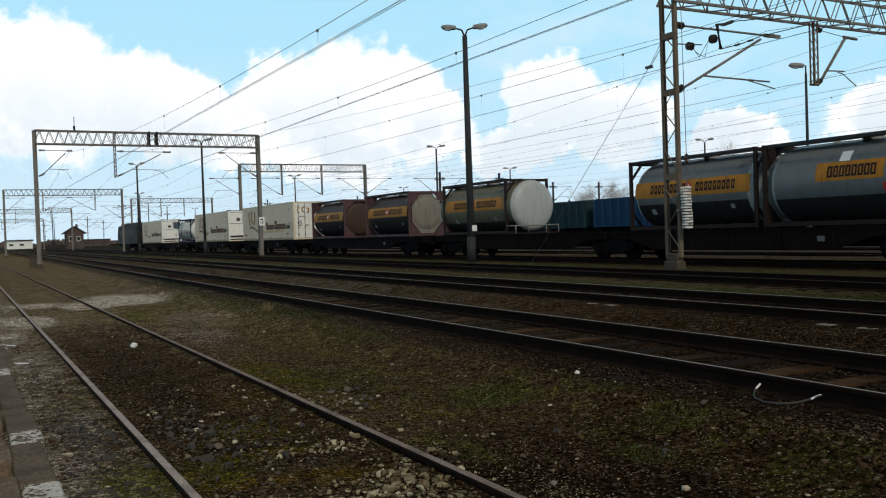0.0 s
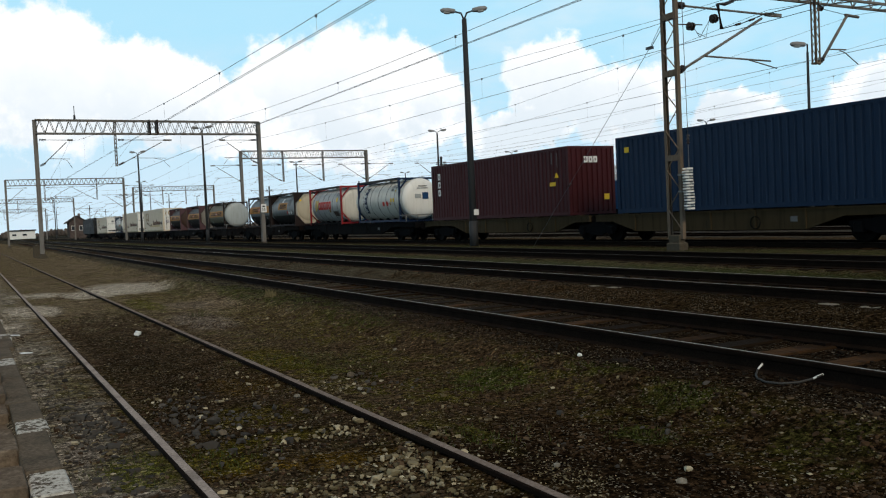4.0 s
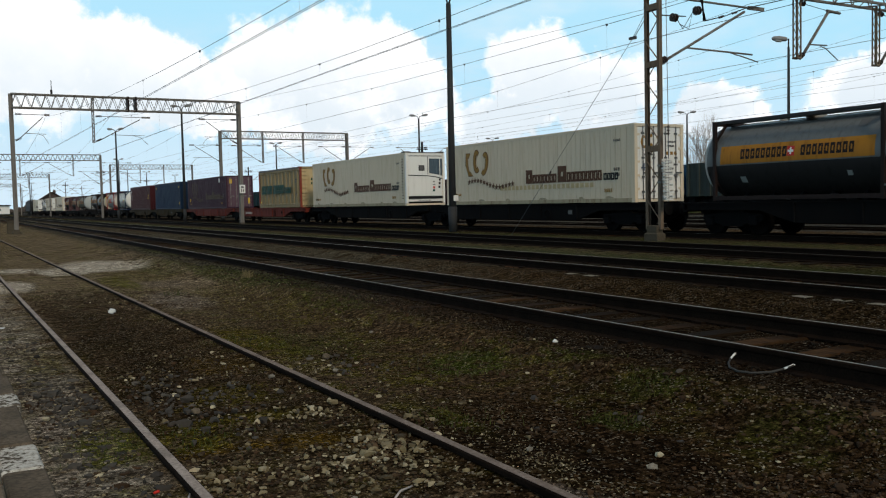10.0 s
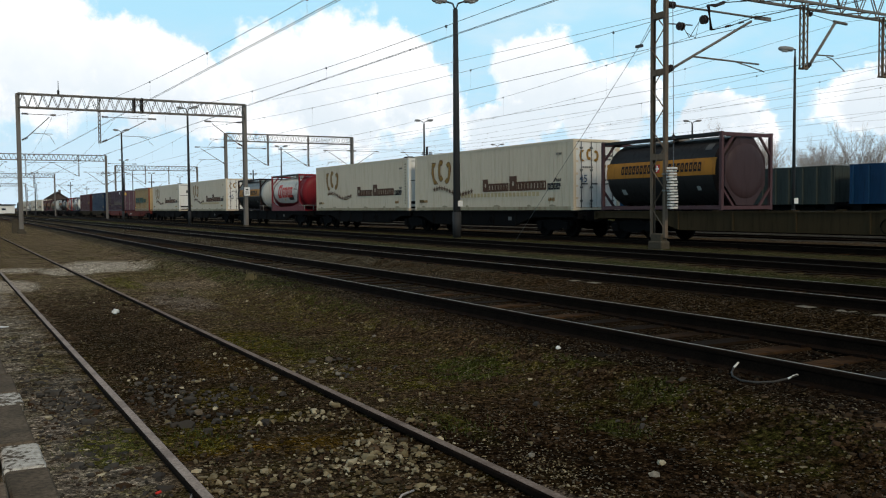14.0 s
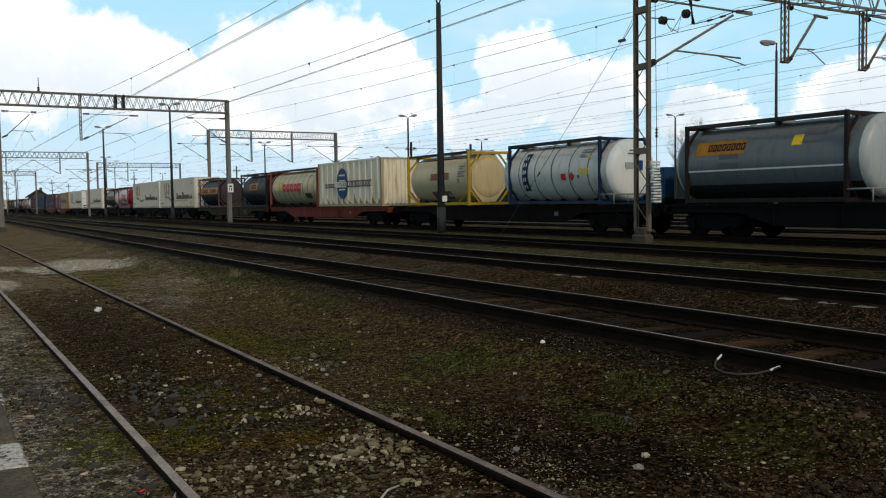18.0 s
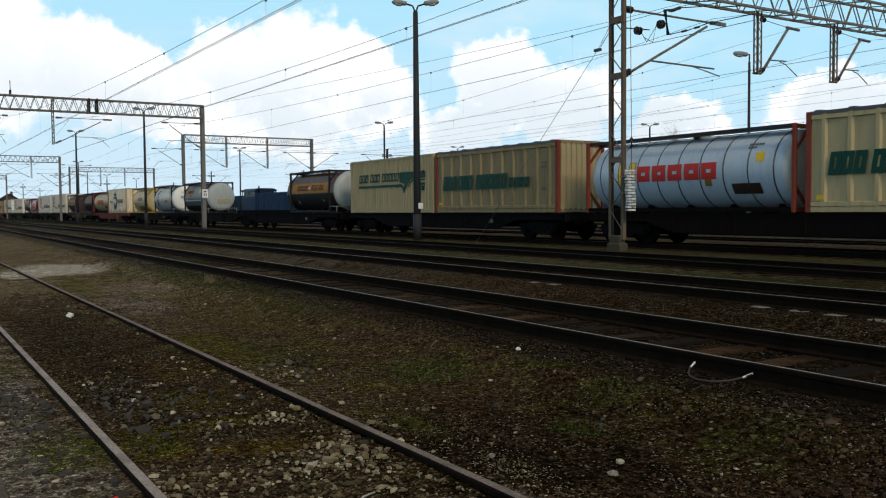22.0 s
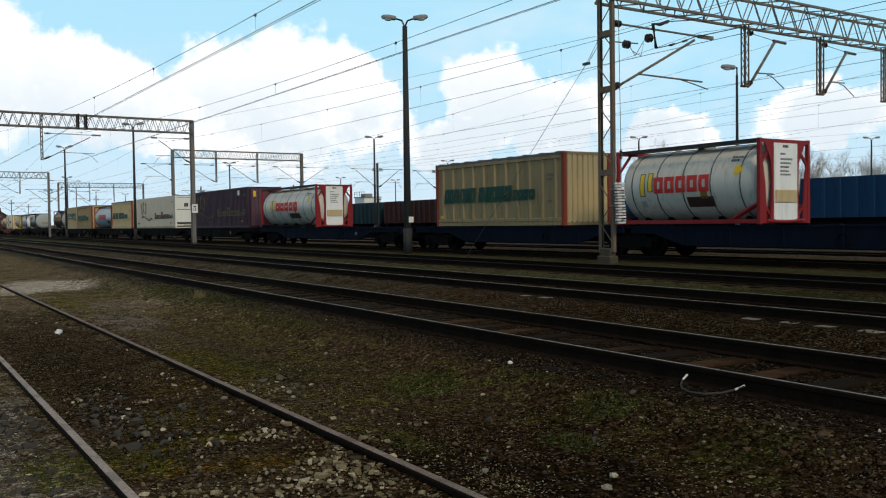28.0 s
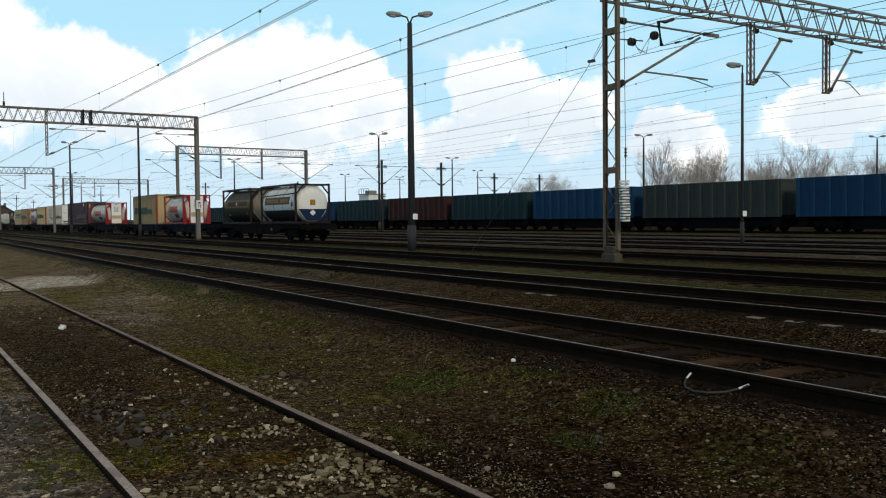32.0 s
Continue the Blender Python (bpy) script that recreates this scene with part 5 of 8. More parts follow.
def own_mesh(key, material):
    k = (key, material.name)
    if k not in GONDOLA_MESH:
        GONDOLA_MESH[k] = GONDOLA_MESH[key].copy()
        GONDOLA_MESH[k].materials.append(material)
    return GONDOLA_MESH[k]


KINDS = {"b": (GONBLUE, "dusty blue high-sided gondola wagon standing in the yard"), "g": (GONGREEN, "grey-green high-sided gondola wagon standing in the yard"),
         "r": (GONRED, "rusty dark red high-sided gondola wagon standing in the yard"),
         "t": (GONTEAL, "dull teal high-sided gondola wagon standing in the yard")}
for i, k in enumerate("gbbgbtrtbbbt"):
    gondola(16.5 + 14.0 * (i - 1), *KINDS[k])


def shunter():
    """A motor trolley: ribbed open body with a small arched cab at its far end."""
    c = thing("motor_trolley", "blue rail motor trolley with ribbed sides and a small arched cab", "rail trolley", at=pose(36.8, 90.8, 0.30))
    part("frame", Build().box(-1.4, 1.4, -5.9, 11.2, 0.9, 1.2), BLACKUF, c)
    for s in (-1, 1):
        part("side_wall", Build().box(s * 1.36 - 0.03, s * 1.36 + 0.03, -5.6, 5.6, 1.2, 3.05), BRBLUE, c)
        part("top_rail", Build().box(s * 1.36 - 0.07, s * 1.36 + 0.07, -5.6, 5.6, 3.0, 3.12), BRBLUE, c)
        for k in range(15):
            part("stake", Build().box(s * 1.40 - 0.06, s * 1.40 + 0.06, -5.5 + k * 0.785 - 0.05, -5.5 + k * 0.785 + 0.05, 1.2, 3.05), BRBLUE, c)
        part("end_wall", Build().box(-1.36, 1.36, s * 5.57 - 0.03, s * 5.57 + 0.03, 1.2, 3.05), BRBLUE, c)
        bogie(c, 2.6 + s * 5.6, 2.2)
    cab = part("cab", Build().block(-1.3, 1.3, 6.0, 10.6, 1.2, 2.75, 0.06), BRBLUE, c)
    for x in (-1.26, 1.18):
        for y in (6.1, 8.2, 10.3):
            part("pillar", Build().box(x, x + 0.08, y, y + 0.14, 2.7, 3.5), BRBLUE, cab)
    part("glazing", Build().box(-1.1, 1.1, 6.3, 10.3, 2.75, 3.4), WINDOW, cab)
    arch = [(-1.4, 3.38), (-1.25, 3.58), (-0.8, 3.72), (0.8, 3.72), (1.25, 3.58), (1.4, 3.38), (1.2, 3.36), (-1.2, 3.36)]
    part("cab_roof", Build().plate(arch, 1, 5.9, 10.7), NAVY, cab)
    part("exhaust", Build().tube(((-0.9, 5.85, 2.7), (-0.9, 5.85, 3.95)), 0.09, 8), BLACKUF, c)


shunter()


def plant():
    p = thing("plant_building", "small pale flat-roofed plant room with a roof railing", "building", at=pose(76.6, 144.4, 0.0))
    part("wall", Build().box(-1.7, 1.7, -1.9, 1.9, 0, 6.2), WHITE, p)
    part("roof", Build().box(-1.85, 1.85, -2.05, 2.05, 6.2, 6.35), GALV, p)
    for y in (-1.9, -0.95, 0, 0.95, 1.9):
        part("railing_post", Build().box(-1.75, -1.68, y - 0.035, y + 0.035, 6.35, 7.3), POLE, p)
    part("handrail", Build().box(-1.75, -1.68, -1.93, 1.93, 7.23, 7.3), POLE, p)
    part("roof_unit", Build().block(-1.0, 0.6, -0.8, 0.9, 6.35, 6.95, 0.08), GALV, p)


plant()


def hut():
    h = thing("signal_hut", "small dark brick lineside hut with a pitched roof", "hut", at=pose(29.0, 280.0, 0.2))
    part("wall", Build().box(-2.3, 2.3, -3, 3, 0, 4.6).plate([(-2.3, 4.6), (2.3, 4.6), (0, 6.2)], 1, -3, 3), BRICKW, h)
    part("roof", Build().plate([(-3.2, 4.5), (0, 6.6), (0, 6.35), (-3.1, 4.3)], 1, -3.4, 3.4).plate([(3.2, 4.5), (0, 6.6), (0, 6.35), (3.1, 4.3)], 1, -3.4, 3.4), ROOF, h)
    part("chimney", Build().box(0.5, 1.1, -0.4, 0.3, 5.6, 7.2), BRICKW, h)
    for x in (-1.2, 0.9):
        w = part("window", Build().box(x - 0.5, x + 0.5, -3.06, -2.98, 2.2, 3.6), WHITE, h)
        part("pane", Build().box(x - 0.42, x + 0.42, -3.075, -3.05, 2.3, 3.5), GLASS_DARK, w)


hut()


def sheds():
    for x, y, w, d, hh, m, lab in ((21.5, 420.0, 10, 8, 3.4, WHITE, "pale low depot shed far down the line"), (57.0, 460.0, 13, 8, 3.0, BRICKW, "long low brick shed far down the line")):
        s = thing("depot_shed", lab, "shed", at=pose(x, y, 0.2), group="far sheds")
        part("wall", Build().box(-w / 2, w / 2, -d / 2, d / 2, 0, hh), m, s)
        part("roof", Build().box(-w / 2 - 0.4, w / 2 + 0.4, -d / 2 - 0.4, d / 2 + 0.4, hh, hh + 0.5), ROOF, s)
        for i in range(int(w // 4)):
            part("window", Build().box(-w / 2 + 1 + i * 4, -w / 2 + 2.6 + i * 4, -d / 2 - 0.05, -d / 2 + 0.05, 1.4, hh - 1.2), GLASS_DARK, s)


sheds()


def bare_tree(seed, height, spread):
    """Trunk and limbs as one mesh, fine twigs as another; several stems."""
    rng = random.Random(seed)
    wood, twigs = Build(), Build()

    def grow(p, d, length, r, level):
        pts, q, dd = [p], p, d
        for _ in range(3):
            dd = (dd + Vector((rng.uniform(-1, 1), rng.uniform(-1, 1), rng.uniform(-0.2, 0.5))) * 0.16).normalized()
            q = q + dd * length / 3
            pts.append(q)
        (wood if level < 3 else twigs).tube(pts, r, 6 if level < 2 else 4 if level < 3 else 3, max(0.006, r * 0.55), caps=False)
        if level >= 5:
            return
        for i in range((3, 4, 4, 4, 3)[level] if level else 5):
            u = rng.uniform(0.35, 1.0)
            k = min(2, int(u * 3))
            base = pts[k].lerp(pts[k + 1], u * 3 - k)
            side = Vector((rng.uniform(-1, 1), rng.uniform(-1, 1), rng.uniform(0.1, 0.9))).normalized()
            grow(base, (dd * (1 - spread) + side * spread).normalized(), length * rng.uniform(0.5, 0.74), r * 0.5, level + 1)

    for _ in range(3):
        grow(Vector((rng.uniform(-0.4, 0.4), rng.uniform(-0.4, 0.4), -0.2)), Vector((rng.uniform(-0.25, 0.25), rng.uniform(-0.25, 0.25), 1)).normalized(), height * 0.44, height * 0.0095, 0)
    return fixed_normals(wood.mesh("trunk")), twigs.mesh("crown")


def make_trees():
    kinds = [bare_tree(31 + i, h, s) for i, (h, s) in enumerate(((13.0, 0.42), (11.0, 0.5), (9.5, 0.55)))]
    rng = random.Random(12)
    nearer = ((92, 110, 2, 1.0), (98, 92, 0, 1.05), (101, 86, 1, 1.1), (104, 91, 0, 0.95), (96, 84, 2, 1.1), (107, 80, 1, 1.0), (118, 78, 0, 0.85), (120, 74, 1, 1.05), (124, 72, 2, 1.0), (122, 67, 0, 1.05), (126, 64, 1, 1.15), (124, 60, 0, 0.95), (130, 58, 2, 1.2), (86, 108, 1, 0.8), (112, 86, 2, 1.0), (128, 52, 1, 1.1))
    farther = ((112, 94, 1, 0.8), (132, 46, 0, 1.0), (134, 40, 2, 1.1), (97, 88, 1, 0.9), (110, 84, 0, 0.9), (115, 82, 1, 0.95), (121, 70, 2, 1.0), (117, 76, 2, 0.9), (103, 96, 2, 0.85), (129, 61, 0, 0.95), (131, 55, 1, 1.0), (126, 68, 1, 0.9), (133, 50, 2, 0.95), (113, 80, 0, 1.0), (135, 44, 1, 1.0), (123, 64, 2, 0.9))
    for x, y, k, s in nearer + farther:
        t = thing("bare_tree", "leafless grey-brown tree behind the stabled wagons", "tree", at=pose(x, y, 0.2, 0, 0, rng.uniform(0, 360)) @ Matrix.Diagonal((s, s, s, 1)), group="bare trees")
        part("trunk", kinds[k][0], BARK, t)
        part("crown", kinds[k][1], TWIG, t)


make_trees()


def far_woods():
    """A low uneven line of woods on the horizon."""
    rng = random.Random(3)
    b = Build()
    for x0, y0, x1, y1, h in ((-400, 900, 200, 1100, 9), (200, 1100, 700, 700, 10), (700, 700, 900, -200, 10)):
        n = 160
        for i in range(n):
            u = i / n
            x, y = x0 + (x1 - x0) * u, y0 + (y1 - y0) * u
            hh = h * (0.45 + 0.75 * abs(noise.noise(Vector((u * 14, h, 0))))) * rng.uniform(0.8, 1.15)
            r = rng.uniform(3.0, 5.5)
            b.tube(((x, y, -1), (x, y, hh * 0.6), (x + rng.uniform(-1, 1), y, hh)), r, 6, r * 0.25)
    whole("distant_woods", b, FARWOOD, "low hazy brown line of woods along the horizon", "woods", kind="stuff")


far_woods()

# ---- the freight train: containers and tanks on flat wagons ----
TRAIN_X, RAIL_Z, DECK = 23.42, 0.20, 1.10
W = 1.22                       # half a container's width
MOVING = []                    # (thing, y at the start, z)


def aboard(ob, y, z=RAIL_Z + DECK):
    ob.matrix_basis = pose(TRAIN_X, y, z)
    MOVING.append((ob, y, z))
    return ob


def ribbed_wall(length, z0, z1, period, rib, depth, slope=0.3):
    """A wall in the y-z plane, at x = 0, whose ribs stand out towards -x."""
    pts, y = [], -length / 2
    n = max(1, round(length / period))
    p = length / n
    for i in range(n):
        a = y + i * p
        g = p * (1 - rib) / 2
        s = min(g * 0.9, depth * slope * 3 + 0.004)
        pts += [(a, 0.0), (a + g - s, 0.0), (a + g, -depth), (a + p - g, -depth), (a + p - g + s, 0.0)]
    pts.append((length / 2, 0.0))
    b = Build()
    m = len(pts)
    b.add([(x, yy, z) for z in (z0, z1) for yy, x in pts], [(i, i + 1, m + i + 1, m + i) for i in range(m - 1)])
    b.box(0.004, 0.03, -length / 2, length / 2, z0, z1)
    return b


def star(b, y, z, r, x):
    pts = []
    for i in range(10):
        a, q = math.pi / 2 + i * math.pi / 5, r if i % 2 == 0 else r * 0.42
        pts.append((y + q * math.cos(a), z + q * math.sin(a)))
    return b.plate(pts, 0, x - 0.006, x + 0.002)


def end_text(parent, text, size, y, x, z, material):
    c = bpy.data.curves.new("number", "FONT")
    c.body, c.size, c.extrude, c.align_x = text, size, 0.004, "CENTER"
    tmp = bpy.data.objects.new("number", c)
    me = bpy.data.meshes.new_from_object(tmp)
    bpy.data.objects.remove(tmp)
    return part("number", me, material, parent, at=pose(x, y, z, 90, 0, 0))


def bowed(x0, x1, zlo, zhi, h, off=0.0, n=8, thick=0.03):
    """A plate that follows the rounded front of a cooling unit; its lower and upper edges are functions of x."""
    b, rows = Build(), []
    for i in range(n + 1):
        x = x0 + (x1 - x0) * i / n
        y = -h + 0.10 - 0.16 * (1 - (x / W) ** 4) - off
        rows.append([(x, y, zlo(x)), (x, y, zhi(x)), (x, y + thick, zhi(x)), (x, y + thick, zlo(x))])
    faces = [(4 * i + k, 4 * i + (k + 1) % 4, 4 * i + 4 + (k + 1) % 4, 4 * i + 4 + k) for i in range(n) for k in range(4)]
    return b.add([p for r in rows for p in r], faces + [(3, 2, 1, 0), (4 * n, 4 * n + 1, 4 * n + 2, 4 * n + 3)])


def reefer_end(c, h, H):
    """Rounded refrigeration unit: windowed upper half, plain lower half, sloping seam between."""
    e = W - 0.13
    seam = lambda x: H - 1.22 - 0.03 * (x + e) - 0.11 * max(0.0, x) ** 1.6
    u = part("cooling_unit", bowed(-e, e, lambda x: 0.34, lambda x: H - 0.10, h, 0.0, 14, 0.22), WHITE, c, "white rounded refrigeration unit")
    part("cornice", bowed(-e, e, lambda x: H - 0.17, lambda x: H - 0.05, h, 0.035, 14, 0.2), WHITE, u)
    part("cornice_seam", bowed(-e + 0.05, e - 0.05, lambda x: H - 0.205, lambda x: H - 0.175, h, 0.012, 12), BLACK, u)
    part("seam", bowed(-e, e, lambda x: seam(x) - 0.045, seam, h, 0.012, 14), BLACK, u)
    part("seam_lip", bowed(-e, e, seam, lambda x: seam(x) + 0.05, h, 0.03, 14), WHITE, u)
    part("window", bowed(0.20, e - 0.22, lambda x: seam(x) + 0.13, lambda x: H - 0.33, h, 0.012, 8), WINDOW, u, "blue-grey window pane")
    part("window", bowed(e - 0.17, e - 0.02, lambda x: seam(x) + 0.13, lambda x: H - 0.33, h, 0.012, 4), WINDOW, u, "blue-grey window pane")
    for x in (0.13, e - 0.22):
        part("window_post", bowed(x, x + 0.05, lambda x: seam(x) + 0.06, lambda x: H - 0.21, h, 0.024, 2), WHITE, u)
    part("panel_seam", bowed(0.095, 0.125, lambda x: seam(x) + 0.05, lambda x: H - 0.22, h, 0.008, 2), LETGREY, u)
    part("display_frame", bowed(-0.46, -0.10, lambda x: H - 1.0, lambda x: H - 0.70, h, 0.014, 2), BLACK, u)
    part("display", bowed(-0.41, -0.15, lambda x: H - 0.96, lambda x: H - 0.74, h, 0.022, 2), LETGREY, u)
    part("bottom_band", bowed(-e, e, lambda x: 0.36, lambda x: 0.52, h, 0.012, 12), BLACK, u)
    part("bottom_bar", bowed(-e, e, lambda x: 0.22, lambda x: 0.33, h, 0.0, 12, 0.1), WHITE, c)
    for x in (-0.45, -0.25, -0.05, 0.15):
        part("bar_slot", bowed(x, x + 0.1, lambda x: 0.25, lambda x: 0.29, h, 0.008, 1), BLACK, u)
    for x, z, m in ((0.42, 0.92, LETRED), (0.42, 0.76, GREEN), (0.42, 1.12, LETGREY), (0.42, 1.27, LETGREY), (0.78, 0.95, BLACK), (0.8, 1.15, BLACK), (0.82, 1.35, BLACK)):
        part("sticker", bowed(x, x + 0.13, lambda q: z, lambda q: z + (0.12 if m is not LETGREY else 0.05), h, 0.012, 2), m, u)
    part("sump", Build().box(-W + 0.2, W - 0.2, -h + 0.12, -h + 0.35, 0.12, 0.34), BLACK, c)
    part("roof_lip", Build().block(-W + 0.02, W - 0.02, -h - 0.01, -h + 0.42, H - 0.03, H + 0.025, 0.02), LETGREY, c)
    for x in (-W + 0.0, W - 0.34):
        part("top_fitting", Build().block(x, x + 0.34, -h + 0.05, -h + 0.55, H - 0.02, H + 0.065, 0.02), BLACK, c, "black pipe fitting")
    for x in (-W - 0.003, W - 0.127):
        part("end_post", Build().block(x, x + 0.13, -h - 0.012, -h + 0.14, 0.13, H - 0.02, 0.01), WHITE, c)
    hinge = fixed_normals(Build().block(-W - 0.014, -W + 0.02, -h + 0.36, -h + 0.47, -0.025, 0.025, 0.006).mesh("hinge"))
    for z in np.linspace(0.4, H - 0.35, 15):
        part("hinge", hinge, BLACK, c, at=pose(0, 0, z))


def box_container(name, label, L, H, wall, frame, ribs, end="doors", end_mat=None, roof=None, top_mat=None):
    """ribs: period, share of a period that stands out, depth."""
    c = thing(name, label, "shipping container", group="containers on the train")
    end_mat, h = end_mat or wall, L / 2
    for sx in (-1, 1):
        for sy in (-1, 1):
            part("corner_post", Build().box(sx * W - 0.14 * (sx > 0), sx * W + 0.14 * (sx < 0), sy * h - 0.16 * (sy > 0), sy * h + 0.16 * (sy < 0), 0.12, H - 0.12), frame, c)
            for z in (0.0, H - 0.12):
                part("corner_casting", Build().block(sx * W - 0.16 * (sx > 0) - 0.006, sx * W + 0.16 * (sx < 0) + 0.006, sy * h - 0.178 * (sy > 0) - 0.006, sy * h + 0.178 * (sy < 0) + 0.006, z, z + 0.12, 0.01), frame, c)
        part("bottom_rail", Build().box(sx * W - 0.05 * (sx > 0), sx * W + 0.05 * (sx < 0), -h + 0.17, h - 0.17, 0.01, 0.16), frame, c)
        part("top_rail", Build().box(sx * W - 0.06 * (sx > 0), sx * W + 0.06 * (sx < 0), -h + 0.17, h - 0.17, H - 0.1, H), top_mat or frame, c)
        wallb = ribbed_wall(L - 0.32, 0.15, H - 0.09, *ribs)
        part("side_wall", wallb, wall, c, at=pose(sx * (W - 0.045), 0, 0, 0, 0, 0 if sx < 0 else 180))
    r = Build()
    n = max(3, round(L / 0.5))
    for i in range(n):
        r.box(-W + 0.06, W - 0.06, -h + 0.05 + (L - 0.1) * i / n, -h + 0.05 + (L - 0.1) * (i + 0.7) / n, H - 0.03, H - 0.006)
    r.box(-W + 0.05, W - 0.05, -h + 0.05, h - 0.05, H - 0.06, H - 0.03)
    part("roof", r, roof or wall, c)
    part("floor", Build().box(-W + 0.05, W - 0.05, -h + 0.05, h - 0.05, 0.1, 0.17), BLACKUF, c)
    # the far end is a plain ribbed wall
    part("end_wall", ribbed_wall(2 * W - 0.28, 0.12, H - 0.1, 0.27, 0.5, 0.035), end_mat, c, at=pose(0, h - 0.06, 0, 0, 0, -90))
    for z in (0.0, H - 0.12):
        part("end_rail", Build().box(-W + 0.14, W - 0.14, -h, -h + 0.12, z + 0.01, z + 0.115), frame, c)
        part("end_rail", Build().box(-W + 0.14, W - 0.14, h - 0.12, h, z + 0.01, z + 0.115), frame, c)
    if end == "ribs":
        part("end_wall", ribbed_wall(2 * W - 0.28, 0.12, H - 0.1, 0.27, 0.56, 0.055, 0.15), end_mat, c, at=pose(0, -h + 0.06, 0, 0, 0, 90))
    elif end == "doors":
        for s in (-1, 1):
            d = Build().box(s * 0.01 if s > 0 else -W + 0.15, W - 0.15 if s > 0 else -0.01, -h + 0.03, -h + 0.08, 0.13, H - 0.13)
            for k in range(4):
                z = 0.3 + k * (H - 0.55) / 4
                d.box(s * 0.12 if s > 0 else -W + 0.25, W - 0.25 if s > 0 else -0.12, -h + 0.012, -h + 0.035, z, z + (H - 0.55) / 4 - 0.14)
            leaf = part("door", d, end_mat, c)
            for x in (0.3, 0.82):
                b = Build().tube(((s * x, -h - 0.012, 0.1), (s * x, -h - 0.012, H - 0.1)), 0.02, 6)
                for z in (0.35, 0.9, 1.6, H - 0.4):
                    b.box(s * x - 0.06, s * x + 0.06, -h - 0.03, -h + 0.03, z, z + 0.07)
                b.box(s * x - 0.02, s * x + 0.3, -h - 0.035, -h - 0.01, 1.05, 1.11)
                part("locking_bar", b, LETGREY if end_mat is WHITE else GALV, leaf)
            for z in (0.45, 0.95, 1.45, 1.95, H - 0.45):
                part("hinge", Build().box(s * (W - 0.17) - 0.07, s * (W - 0.17) + 0.07, -h - 0.005, -h + 0.035, z, z + 0.08), frame, leaf)
    elif end == "reefer":
        reefer_end(c, h, H)
    elif end == "bulk":
        gate = part("tailgate", Build().box(-W + 0.15, W - 0.15, -h + 0.05, -h + 0.1, 0.12, H - 0.12), end_mat, c)
        for x in (-0.62, -0.05, 0.5):
            part("stiffener", Build().box(x - 0.05, x + 0.05, -h - 0.01, -h + 0.05, 0.12, H - 0.12), end_mat, gate)
        for z in (0.6, 1.0):
            part("crossbar", Build().box(-W + 0.15, W - 0.15, -h - 0.015, -h + 0.046, z, z + 0.12), end_mat, gate)
        for z in np.linspace(0.5, H - 0.3, 8):
            part("ladder_rung", Build().box(-W + 0.16, -W + 0.46, -h - 0.04, -h - 0.015, z, z + 0.035), CREAM2, c)
        pl = part("board", Build().box(-0.55, W - 0.2, -h - 0.05, -h - 0.02, H - 1.75, H - 0.5), CREAM2, c, "pale lettered board")
        b = Build()
        for z, n in ((H - 0.95, 6), (H - 1.25, 7)):
            for i in range(n):
                b.box(-0.42 + i * 0.17, -0.42 + i * 0.17 + 0.11, -h - 0.056, -h - 0.048, z, z + 0.17)
        tagged(part("board_lettering", b, GREEN, pl), kind="stuff")
    return c


def curl(y, z, h, w, t, lean, kind):
    """A thick arched stroke as an outline of (y, z): kind 0 square-cornered, 1 and 2 round, opening to one side and the other."""
    n = 4 if kind == 0 else 14
    a0, a1 = (50, 310) if kind == 0 else (48, 312)
    outer, inner = [], []
    for i in range(n + 1):
        a = radians(a0 + (a1 - a0) * i / n)
        c, q = math.cos(a), math.sin(a)
        if kind == 0:
            k = 1 / max(abs(c), abs(q))
            c, q = c * k, q * k
        side = -1 if kind == 2 else 1
        outer.append((side * c * w / 2, q * h / 2))
        inner.append((side * c * (w / 2 - t), q * (h / 2 - t)))
    pts = outer + inner[::-1]
    return [(y - u - lean * v, z + v) for u, v in pts]


